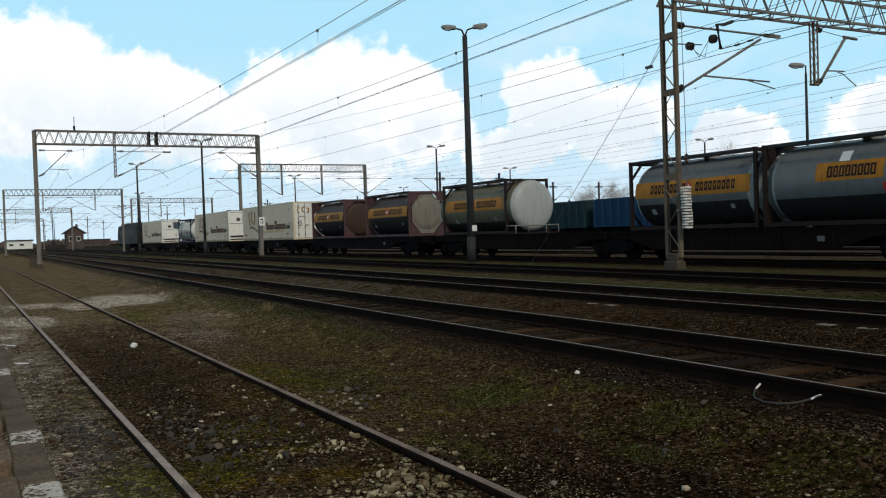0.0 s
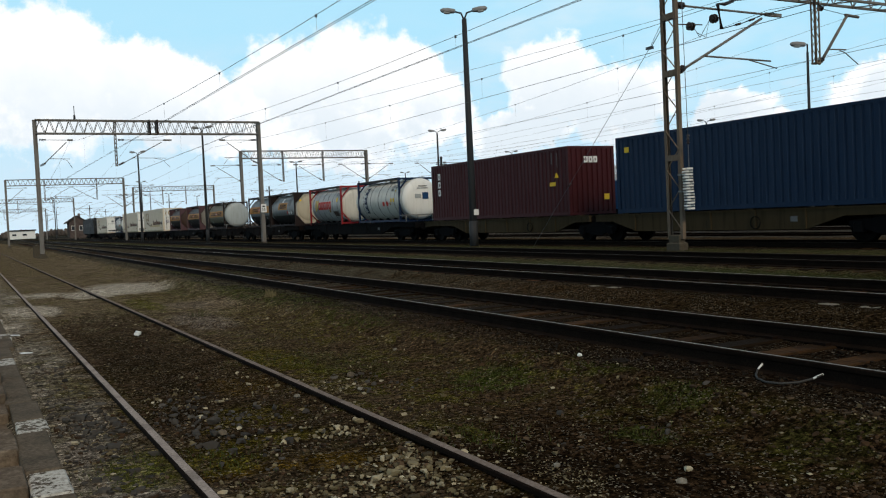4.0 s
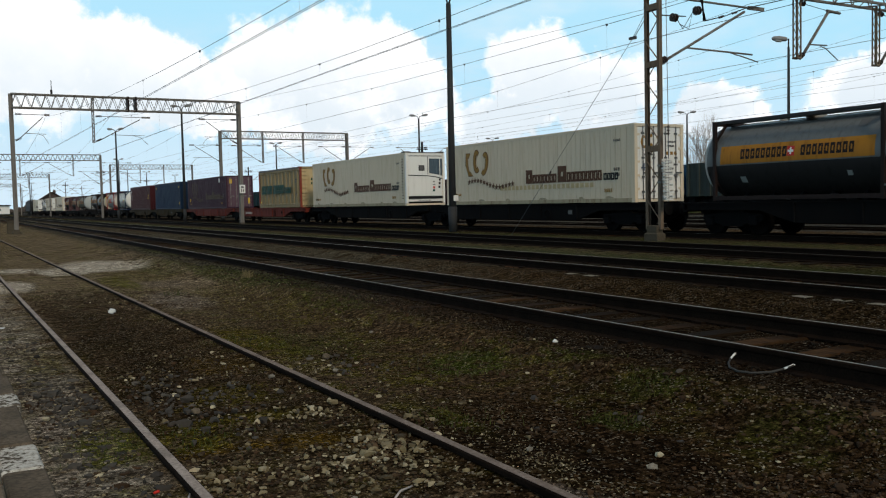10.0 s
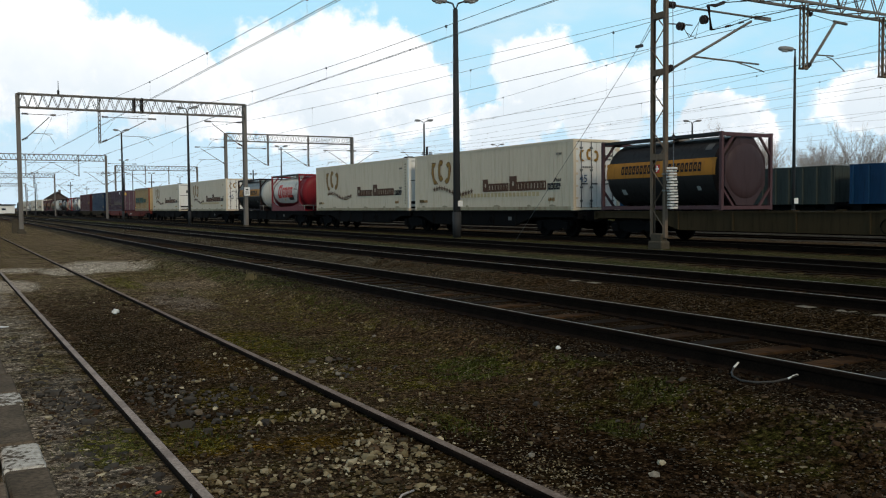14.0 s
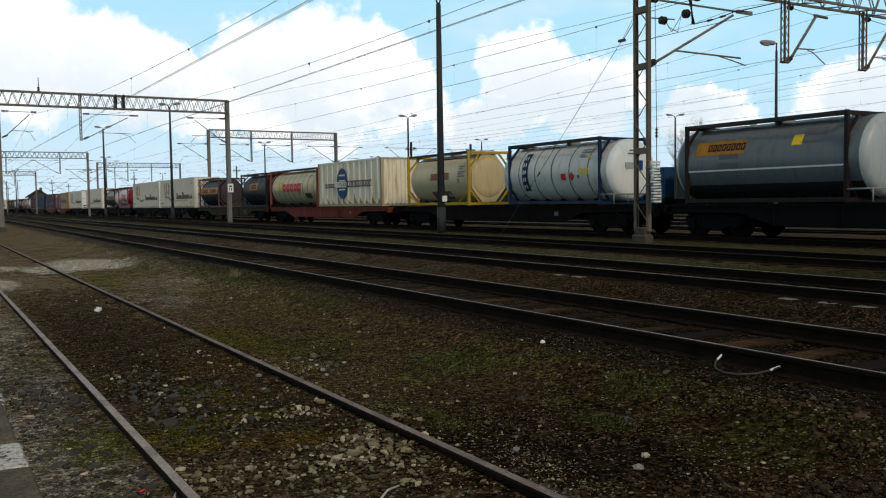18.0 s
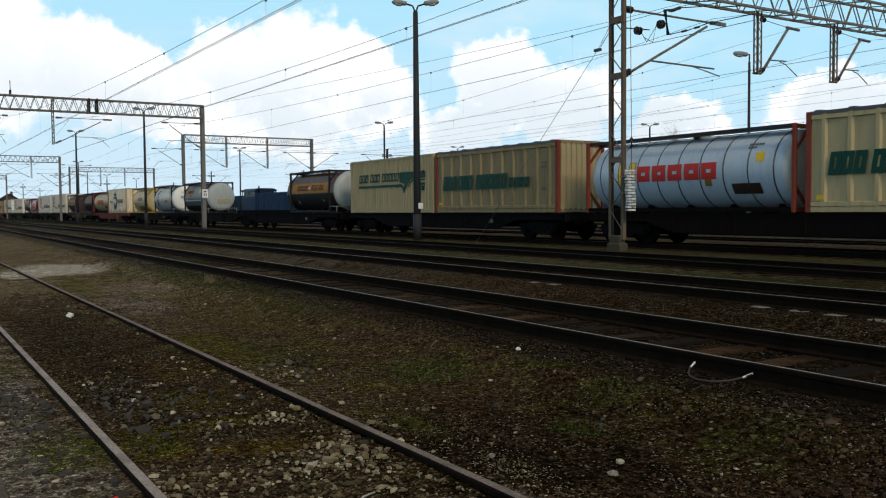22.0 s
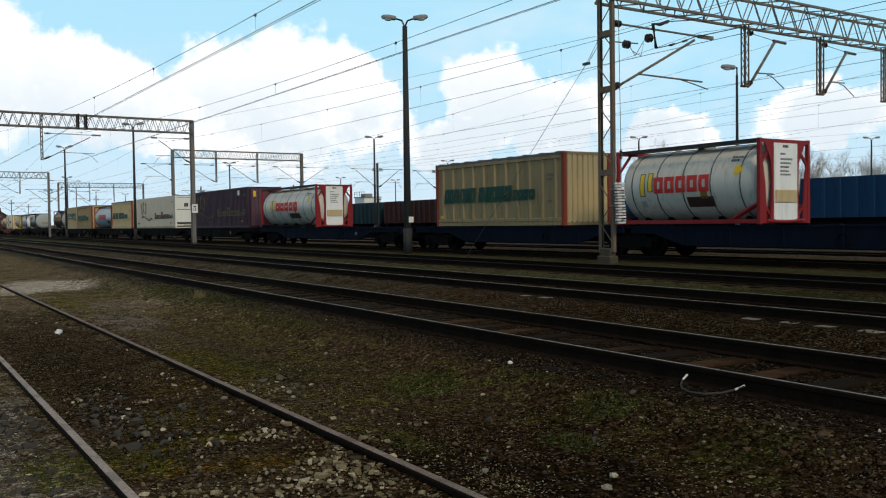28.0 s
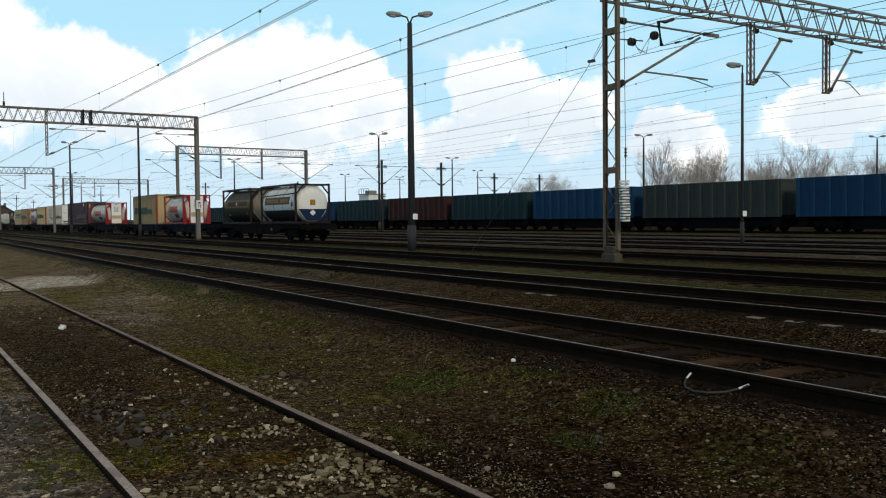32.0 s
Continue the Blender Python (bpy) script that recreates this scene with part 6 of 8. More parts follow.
def star_logo(c, L, H, material, word_mat, third):
    """Three arched strokes over a wave of stars, then a long line of blocks, all as plain shapes."""
    x, h = -W - 0.002, L / 2
    for i, (dy, z, lean) in enumerate(((2.15, H * 0.655, -0.20), (2.85, H * 0.70, 0.0), (3.52, H * 0.655, 0.18))):
        flat = lambda grow, d: strip_plate(curl(h - dy, z, 1.12 + grow, 0.64 + grow, 0.25 + grow, lean, i), x - d)
        mark = part("initial_mark", flat(0.0, 0.004), material, c)
        part("initial_core", flat(-0.07, 0.009), FAINTGOLD if material is FAINTGOLD else GOLD, mark, "dull gold fill")
    for i in range(15):
        dz = 0.30 * math.cos((i - 2.2) * 0.40) if i < 10 else -0.30 + 0.055 * (i - 9.8)
        part("star", star(Build(), h - 2.15 - i * 0.262, H * 0.33 + dz * 0.62, 0.15, x), material, c)
    z = 0.87
    word(c, x, h - 6.85, z, 1, 0.50, 0.58, word_mat, 0.88, 0, 0.34)
    word(c, x, h - 7.33, z, 7, 0.242, 0.37, word_mat, 0.88, 0, 0.30)
    word(c, x, h - 9.10, z, 1, 0.62, 0.66, word_mat, 0.88, 0, 0.32)
    word(c, x, h - 9.70, z, 9, 0.242, 0.40, word_mat, 0.88, 0, 0.30)
    word(c, x, h - 11.97, z, 4, 0.215, 0.27, third, 0.82, 0, 0.26)
    tagged(part("mark_set", bars(bars(Build(), x, h - 1.0, 0.42, 3, 0.14, 0.12), x, -h + 1.7, 0.4, 4, 0.12, 0.14), GOLD, c), kind="stuff")
    tagged(part("small_print", bars(bars(bars(Build(), x, -h + 1.15, 2.3, 4, 0.1, 0.09), x, -h + 1.15, 1.2, 3, 0.12, 0.12), x, -h + 1.15, 1.0, 3, 0.12, 0.12), LETGREY, c), kind="stuff")


def strip_plate(pts, x):
    """A bent strip, given as its outer edge and back along its inner one, as a thin plate at x."""
    n = len(pts) // 2
    b = Build()
    b.add([(x - 0.003, u, v) for u, v in pts] + [(x + 0.006, u, v) for u, v in pts],
          [(i, i + 1, 2 * n - 2 - i, 2 * n - 1 - i) for i in range(n - 1)] + [(i, (i + 1) % (2 * n), 2 * n + (i + 1) % (2 * n), 2 * n + i) for i in range(2 * n)])
    return b


def white_long(end):
    c = box_container("long_container", "cream-white container with brown arched logo and stars, " + ("refrigerated" if end == "reefer" else "double doors"),
                      13.72, 2.90, CREAMW, CREAMW, (0.30, 0.92, 0.034), end, WHITE if end == "doors" else CREAMW)
    for ob in list(c.children):
        if ob.name.startswith("bottom_rail"):
            ob.data.materials[0] = CREAMRUST
    for y, w in ((6.1, 0.35), (3.9, 0.55), (1.6, 0.3), (-0.9, 0.6), (-3.6, 0.3), (-5.2, 0.5)):
        part("rust_stain", Build().plate([(y, 0.165), (y - 0.1 * w, 0.235), (y - 0.45 * w, 0.255), (y - 0.8 * w, 0.22), (y - w, 0.165)], 0, -W - 0.004, -W + 0.02), STAIN, c, "yellow-brown stain above the bottom rail")
    part("yellow_plate", Build().box(-W - 0.008, -W + 0.02, 6.35, 5.9, 0.42, 0.56), OLDGOLD, c)
    star_logo(c, 13.72, 2.90, BROWNLET, BROWNLET, BLACK)
    if end == "doors":
        end_text(c, "45", 0.42, -6.86 - 0.02, -0.72, 1.15, LETBLUE)
        for i in range(3):
            part("door_mark", strip_plate(curl(0, 0, 0.46, 0.28, 0.1, 0, i), 0.0), GOLD, c, at=pose(-0.78 + i * 0.36, -6.862, 2.22 + (0.06 if i == 1 else 0), 0, 0, 90))
            part("door_mark", Build().box(0.35 + i * 0.2, 0.35 + i * 0.2 + 0.12, -6.866, -6.845, 1.75, 1.87), GOLD, c)
        for x, z, k in ((0.42, 2.2, 4), (0.42, 2.05, 3), (0.4, 1.2, 3), (-0.75, 1.72, 5), (0.72, 1.35, 2), (0.72, 0.95, 2)):
            small = Build()
            for i in range(k):
                small.box(x + i * 0.11, x + i * 0.11 + 0.08, -6.864, -6.845, z, z + 0.07)
            tagged(part("small_print", small, LETGREY, c), kind="stuff")
        b = Build()
        for i in range(22):
            b.box(-W - 0.006, -W + 0.01, 2.0 - i * 0.3, 2.0 - i * 0.3 - 0.19, 0.62, 0.80)
        tagged(part("faded_lettering", b, CREAM2, c), kind="stuff")
    return c


def purple_long(end):
    c = box_container("long_container", "dull purple container with faded gold logo, " + ("ribbed end wall" if end == "ribs" else "mauve double doors"),
                      13.72, 2.90, PURPLE, PURPLE, (0.28, 0.5, 0.036), end, MAUVE)
    star_logo(c, 13.72, 2.90, FAINTGOLD, FAINTGOLD, FAINTGOLD)
    part("white_patch", Build().box(-W - 0.01, -W + 0.01, -4.9, -4.55, 2.35, 2.7), PLATE, c)
    for ends in ((-W - 0.01, -W + 0.01, 6.0, 5.75, 0.7, 1.0), (-0.9, -0.7, -6.87, -6.85, 2.2, 2.6), (0.75, 0.9, -6.87, -6.85, 0.4, 0.9)):
        part("yellow_patch", Build().box(*ends), LETYEL, c)
    return c


def corrugated(name, label, L, wall, marks, H=2.90):
    c = box_container(name, label, L, H, wall, wall, (0.28, 0.5, 0.036), "ribs", wall)
    h = L / 2
    if marks == "tall":
        for i in range(3):
            part("letter_block", slab(Build(), -W - 0.004, h - 0.72, 2.12 - i * 0.42, 0.26, 0.33, 0.08), PLATE, c)
            part("letter_block", slab(Build(), 0.0, 0.0, 0.0, 0.2, 0.26, 0.07), PLATE, c, at=pose(-0.4 + i * 0.25, -h - 0.004, 2.2, 0, 0, 90))
        part("yellow_patch", Build().box(-W - 0.008, -W + 0.01, -h + 0.95, -h + 1.35, 1.28, 1.44), LETYEL, c)
        part("yellow_triangle", Build().plate([(-h + 1.0, 1.62), (-h + 0.72, 1.62), (-h + 0.86, 1.84)], 0, -W - 0.008, -W + 0.01), LETYEL, c)
        part("yellow_patch", Build().box(0.62, 0.88, -h - 0.012, -h + 0.02, 0.62, 0.86), LETYEL, c)
        tagged(part("small_print", bars(bars(Build(), -W - 0.004, -h + 1.2, 2.2, 1, 0.2, 0.5, 0.3), -W - 0.004, -h + 0.8, 2.05, 1, 0.1, 0.6, 0.3), LETGREY, c), kind="stuff")
    else:
        part("yellow_patch", Build().box(-W - 0.008, -W + 0.01, -h + 0.5, -h + 0.62, 2.2, 2.45).box(-W - 0.008, -W + 0.01, -h + 0.5, -h + 0.62, 0.5, 0.75).box(-W - 0.008, -W + 0.01, h - 0.75, h - 0.5, 2.3, 2.5), LETYEL, c)
    return c


def bulk30(end="bulk", wall=None):
    wall = wall or CREAM
    c = box_container("bulk_container", "cream thirty-foot bulk container with green lettering and red corner posts", 9.125, 2.85, wall, BRICKRED, (0.78, 0.13, 0.06), end, CREAM2, None, LETGREY)
    for ob in list(c.children):
        if ob.name.startswith(("bottom_rail", "end_rail")):
            ob.data.materials[0] = wall
    x = -W - 0.019
    for y, n, p in ((3.85, 3, 0.375), (2.58, 3, 0.395), (1.15, 5, 0.47)):
        word(c, x, y, 1.04, n, p, 0.64, GREEN, 0.9, 0.16, 0.36)
    word(c, x, -1.32, 1.06, 4, 0.36, 0.42, GREEN, 0.86, 0.14, 0.34)
    part("yellow_patch", Build().box(-W - 0.02, -W + 0.03, 4.2, 3.95, 0.36, 0.48), LETYEL, c)
    for sx in (-1, 1):
        for z in (0.16, 2.60):
            part("side_ledge", Build().plate([(sx * (W - 0.04), z), (sx * (W + 0.012), z + 0.02), (sx * (W + 0.012), z + 0.13), (sx * (W - 0.04), z + 0.15)], 1, -4.38, 4.38), wall, c)
    for i in range(9):
        part("roof_bow", Build().block(-W - 0.01, W + 0.01, 4.2 - i * 1.05 - 0.12, 4.2 - i * 1.05 + 0.12, 2.83, 2.885, 0.02), LETGREY, c)
    for i, (z, k) in enumerate(((1.95, 4), (1.78, 3), (0.92, 3))):
        tagged(part("small_print", bars(Build(), -W - 0.012, -3.55, z, k, 0.11, 0.09), LETGREY, c), kind="stuff")
    return c


def green_logo_box():
    c = box_container("bulk_container", "pale cream thirty-foot ribbed container with a green lettered logo", 8.95, 2.85, CREAMMID, CREAMMID, (0.27, 0.5, 0.036), "ribs", CREAMMID)
    x = -W - 0.0
    for y, n, p in ((3.38, 3, 0.37), (2.07, 3, 0.37), (0.74, 5, 0.37)):
        word(c, x, y, 1.62, n, p, 0.44, GREEN, 0.8, 0.14, 0.2)
    part("green_stripe", Build().plate([(3.4, 1.33), (-1.35, 1.33), (-1.62, 1.06), (-1.86, 1.28), (-1.72, 1.42), (-1.58, 1.30), (-1.42, 1.46), (3.4, 1.46)], 0, x - 0.008, x + 0.002), GREEN, c)
    part("green_emblem", Build().plate([(-1.2, 2.06), (-3.75, 2.06), (-3.75, 1.72), (-2.5, 1.70), (-2.15, 1.58), (-1.85, 1.20), (-1.62, 0.98), (-1.5, 1.16), (-1.72, 1.46), (-1.2, 1.56)], 0, x - 0.008, x + 0.002), GREEN, c)
    part("green_stripe", Build().plate([(-2.02, 1.24), (-2.3, 1.52), (-2.6, 1.60), (-3.75, 1.61), (-3.75, 1.66), (-2.55, 1.66), (-2.2, 1.55)], 0, x - 0.008, x + 0.002), GREEN, c)
    word(c, x, -2.62, 1.12, 3, 0.36, 0.36, GREEN, 0.84, 0.14, 0.24)
    tagged(part("mark_set", Build().box(-W - 0.012, -W - 0.002, -3.5, -3.62, 1.9, 2.1).box(-W - 0.012, -W - 0.002, -3.5, -3.62, 1.1, 1.35), BLACK, c), kind="stuff")
    return c


def group_box():
    c = box_container("bulk_container", "grimy white panelled container with a blue oval emblem and navy lettering", 9.125, 2.75, GRIMYWHITE, CREAMRUST, (0.82, 0.2, 0.05), "ribs", GRIMYWHITE, None, GRIMYWHITE)
    b = Build().plate([(0.68 + 0.78 * math.cos(a * math.pi / 14), 1.40 + 0.93 * math.sin(a * math.pi / 14)) for a in range(28)], 0, -W - 0.062, -W - 0.03)
    em = part("emblem", b, LETBLUE, c, "dark blue oval emblem")
    for z in (1.85, 1.52, 0.98):
        part("emblem_bar", Build().box(-W - 0.07, -W - 0.06, 1.1, 0.26, z, z + 0.09), GRIMYWHITE, em)
    for i in range(11):
        y, k = 4.1 - 0.82 * i, (0.22, 0.5, 0.3, 0.7, 0.4, 0.26, 0.62, 0.34)[i % 8]
        part("rust_stain", Build().plate([(y, 0.165), (y - 0.05, 0.165 + 0.5 * k), (y - 0.12, 0.165 + k), (y - 0.19, 0.165 + 0.6 * k), (y - 0.42, 0.165 + 0.25 * k), (y - 0.6, 0.165)], 0, -W - 0.001, -W + 0.012), RUSTWASH, c, "orange rust wash above the bottom rail")
    word(c, -W - 0.056, 3.25, 1.16, 4, 0.36, 0.25, NAVYLET, 0.74, 0, 0.16)
    word(c, -W - 0.066, 1.66, 1.16, 6, 0.28, 0.34, GRIMYWHITE, 0.78, 0, 0.2)
    word(c, -W - 0.056, -0.1, 1.16, 9, 0.375, 0.38, NAVYLET, 0.74, 0, 0.16)
    return c


# ---- tanks ----
R, CZ = 1.19, 1.31


def patch(b, y0, y1, a0, a1, r=None, n=None):
    """A thin skin on the tank between two places along it and two angles from the near side upwards."""
    r = (r or R) + 0.008
    k = n or max(2, int(abs(a1 - a0) / 6))
    return b.lathe([(y0, r), (y1, r)], 0, CZ, k, a0, a1)


def tank(name, label, L, shell, frame, dome=0.0, dome_mat=None, H=2.59, braces=0.5, straps=6, strap_mat=None, walkway=True, lower=None, end_cap=None, front_dome=None, rails=True, end_braces=True, lower_top=-36):
    c = thing(name, label, "tank container", group="tanks on the train")
    h, t = L / 2, 0.11
    e0 = h + dome - 0.12
    front_dome = dome if front_dome is None else front_dome
    e1 = h + front_dome - 0.12
    knee = min(R, 0.42)
    prof = [(-e0 + knee * 0.72, R), (e1 - knee * 0.72, R)]
    part("shell", Build().lathe(prof, 0, CZ, 36), shell, c)
    for s, e, m in ((-1, e0, dome_mat or shell), (1, e1, dome_mat or shell)):
        cap = [(s * (e - knee * 0.72), R), (s * (e - knee * 0.42), R * 0.965), (s * (e - knee * 0.2), R * 0.86), (s * (e - knee * 0.08), R * 0.68), (s * (e - 0.01), R * 0.38), (s * e, 0.001)]
        part("dished_end", Build().lathe(cap, 0, CZ, 36), m, c)
    # dark lower skin: underside paint and dirt, with its soft shade put in
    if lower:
        part("shaded_underside", patch(Build(), -e0 + knee * 0.72, e1 - knee * 0.72, -100, lower_top, R), lower, c)
    ring = fixed_normals(Build().lathe([(-0.02, R + 0.002), (-0.02, R + 0.014), (0.02, R + 0.014), (0.02, R + 0.002)], 0, CZ, 30).mesh("strap"))
    for i in range(straps):
        part("strap", ring, strap_mat or shell, c, at=pose(0, -h + 0.75 + (L - 1.5) * i / max(1, straps - 1), 0))
    for sx in (-1, 1):
        for sy in (-1, 1):
            x0, y0 = sx * (W - t / 2), sy * (h - t / 2)
            part("corner_post", Build().box(x0 - t / 2, x0 + t / 2, y0 - t / 2, y0 + t / 2, 0.0, H), frame, c)
        part("bottom_rail", Build().box(sx * (W - 0.06) - 0.055, sx * (W - 0.06) + 0.055, -h + t, h - t, 0.03, 0.16), frame if rails else BLACKUF, c)
        part("top_rail", Build().box(sx * (W - 0.12) - 0.04, sx * (W - 0.12) + 0.04, -h + t, h - t, H - 0.1, H), POLE, c)
    for sy in (-1, 1):
        y0 = sy * (h - t / 2)
        for z in (0.02, H - 0.14):
            part("end_rail", Build().box(-W + t, W - t, y0 - t / 2 + 0.004, y0 + t / 2 - 0.004, z, z + 0.12), frame, c)
        for sx in (-1, 1):
            for z, d in ((0.1, 1), (H - 0.1, -1)) if end_braces else ():
                flat = [(sx * (W - 0.02), z), (sx * (W - 0.02 - braces), z), (sx * (W - 0.08 - braces), z + d * 0.08), (sx * (W - 0.08), z + d * (braces + 0.08)), (sx * (W - 0.02), z + d * (braces + 0.08))]
                slim = [(sx * (W - 0.1), z + d * braces), (sx * (W - braces), z + d * 0.02), (sx * (W - braces - 0.11), z + d * 0.02), (sx * (W - 0.1), z + d * (braces + 0.12))]
                part("corner_brace", Build().plate(flat if braces > 0.62 else slim, 1, y0 - 0.03, y0 + 0.03), frame, c)
            if dome < 0.2:
                part("side_brace", Build().tube(((sx * (W - 0.07), y0, 0.1), (sx * (W - 0.07), y0 - sy * 0.95, 0.75 if dome else 0.12)), 0.05, 4), frame, c)
    saddle = fixed_normals(Build().plate([(-0.8, 0.06), (0.8, 0.06), (0.62, 0.26), (0.0, 0.16), (-0.62, 0.26)], 1, -0.04, 0.04).mesh("saddle"))
    for i in range(5):
        part("saddle", saddle, BLACKUF, c, at=pose(0, -h + 0.9 + (L - 1.8) * i / 4, 0))
    if walkway:
        for x in (-0.5, 0.5):
            part("walkway", Build().box(x - 0.22, x + 0.22, -h + 0.1, h - 0.1, H - 0.06, H - 0.03), GALV, c)
        part("manlid", Build().tube(((0, 0, H - 0.2), (0, 0, H - 0.02)), 0.3, 14), GALV, c)
        part("valve_cover", Build().tube(((0, 1.2, H - 0.2), (0, 1.2, H - 0.04)), 0.12, 10), GALV, c)
    if dome > 0.2:
        b = Build()
        y = -h - dome - 0.02
        b.tube(((-W + 0.02, -h, 0.38), (-W + 0.02, y, 0.38), (W - 0.02, y, 0.38), (W - 0.02, -h, 0.38)), 0.03, 6)
        for x in (-W + 0.02, -0.5, 0.5, W - 0.02):
            b.tube(((x, y, 0.02), (x, y, 0.4)), 0.025, 5)
        part("end_railing", b, GALV, c, "pale steel guard rail")
        part("end_platform", Build().box(-W + 0.02, W - 0.02, y, -h, 0.0, 0.05), frame, c)
    if end_cap:
        part("end_ring", Build().plate([(1.04 * math.cos(a * math.pi / 4 + math.pi / 8), CZ - 0.02 + 1.22 * math.sin(a * math.pi / 4 + math.pi / 8)) for a in range(8)], 1, -h + 0.10, -h + 0.13), end_cap, c, "octagonal end plate")
        part("end_bulge", Build().lathe([(-h + 0.10, 0.93), (-h + 0.06, 0.88), (-h + 0.045, 0.6), (-h + 0.04, 0.001)], 0, CZ, 28), end_cap, c)
    lad = Build()
    for s in (-0.18, 0.18):
        lad.tube(((0.7 + s, h + 0.02, 0.1), (0.7 + s, h + 0.02, H)), 0.018, 5)
    for z in np.linspace(0.3, H - 0.1, 8):
        lad.tube(((0.52, h + 0.02, z), (0.88, h + 0.02, z)), 0.014, 5)
    part("ladder", lad, GALV, c)
    return c


def band(c, L, a0, a1, material, words=((1.9, 9), (-0.35, 9)), y0=None, y1=None, cross=True, ink=None):
    """An orange belt with dark bars for its lettering and a small cross badge."""
    h = L / 2
    b = part("band", patch(Build(), (-h + 0.3) if y0 is None else y0, (h - 0.3) if y1 is None else y1, a0, a1), material, c, "orange lettered band")
    m, d = (a0 + a1) / 2, (a1 - a0) * 0.27
    for y, n in words:
        k = Build()
        for i in range(n):
            patch(k, y - i * 0.2, y - i * 0.2 - 0.05, m - d, m + d, R + 0.006, 2)
            patch(k, y - i * 0.2 - 0.1, y - i * 0.2 - 0.15, m - d, m + d, R + 0.006, 2)
            patch(k, y - i * 0.2 - 0.05, y - i * 0.2 - 0.1, m + d - 4, m + d, R + 0.006, 2)
            patch(k, y - i * 0.2 - 0.05, y - i * 0.2 - 0.1, m - d, m - d + 4, R + 0.006, 2)
        tagged(part("painted_word", k, ink or FRAMEBR, b), kind="stuff")
    if cross:
        patch_c = patch(Build(), 0.13, -0.13, m - 7, m + 7, R + 0.006, 2)
        q = part("badge", patch_c, LETRED, b)
        part("badge_cross", patch(patch(Build(), 0.1, -0.1, m - 1.6, m + 1.6, R + 0.012, 2), 0.03, -0.03, m - 5, m + 5, R + 0.012, 2), WHITE, q)


def plates(c, L, spots):
    """Small placards on the near side: y, angle, width, material."""
    for y, a, w, m in spots:
        part("placard", patch(Build(), y + w / 2, y - w / 2, a - w * 24, a + w * 24, R + 0.004, 2), m, c)


def letters(c, y, a, n, pitch, dh, material, first=None, lift=0.006):
    """Hollow blocks in place of lettering, one for each letter; small ones stay in one piece."""
    r, whole_word = R + lift, Build()
    for i in range(1 if first else 0, n):
        b = Build() if pitch > 0.3 else whole_word
        y0, w, t = y - i * pitch, pitch * 0.86, pitch * 0.3
        ta = math.degrees(t / R)
        patch(b, y0, y0 - t, a - dh, a + dh, r, 4)
        patch(b, y0 - w + t, y0 - w, a - dh, a + dh, r, 4)
        patch(b, y0 - t, y0 - w + t, a - dh, a - dh + ta, r, 2)
        patch(b, y0 - t, y0 - w + t, a + dh - ta, a + dh, r, 2)
        if pitch > 0.3:
            part("letter_block", b, material, c)
    if pitch <= 0.3:
        tagged(part("lettering", whole_word, material, c), kind="stuff")
    if first:
        y0, w, t = y + pitch * 0.25, pitch * 1.1, pitch * 0.36
        for m, g, up in ((STEEL, 0.035, 0.0), (first, 0.0, 0.004)):
            b = Build()
            patch(b, y0 + g, y0 - t - g, a - dh * 1.25 - g * 40, a + dh * 1.45 + g * 40, r + up, 4)
            patch(b, y0 - w + t + g, y0 - w - g, a - dh * 0.7 - g * 40, a + dh * 1.5 + g * 40, r + up, 4)
            part("first_block", b, m, c)


def side_diamonds(c, spots):
    """Hazard diamonds on the near side of a tank: y, angle, half size, material."""
    for y, a, q, m in spots:
        d = math.degrees(q / R)
        pts = [(y + q, a), (y, a + d), (y - q, a), (y, a - d)]
        r = R + 0.016
        b = Build().add([(-r * math.cos(radians(v)), u, CZ + r * math.sin(radians(v))) for u, v in pts], [(0, 1, 2, 3)])
        part("hazard_sign", b, m, c)


def small_print(c, y, rows, material=None, r=0.012):
    """Lines of print too small to read: angle and count of each."""
    b = Build()
    for a, n in rows:
        for i in range(n):
            patch(b, y - i * 0.11, y - i * 0.11 - 0.075, a, a + 3.2, R + r, 2)
    tagged(part("small_print", b, material or LETGREY, c), kind="stuff")


def diamonds(c, h, spots, x=True):
    """Hazard diamonds on the end: x, z, size, material."""
    for px, pz, s, m in spots:
        part("hazard_sign", Build().plate([(px - s, pz), (px, pz - s), (px + s, pz), (px, pz + s)], 1, h - 0.01, h + 0.01), m, c)


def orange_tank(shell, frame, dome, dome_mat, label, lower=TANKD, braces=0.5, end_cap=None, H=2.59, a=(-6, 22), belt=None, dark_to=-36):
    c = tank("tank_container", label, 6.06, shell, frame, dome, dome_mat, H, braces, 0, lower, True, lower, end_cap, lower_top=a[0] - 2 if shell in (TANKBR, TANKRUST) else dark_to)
    band(c, 6.06, *a, belt or ORANGE)
    plates(c, 6.06, ((-2.2, 44, 0.3, LETGREY), (1.9, -32, 0.22, SILVER), (-1.9, -28, 0.16, SILVER)))
    return c


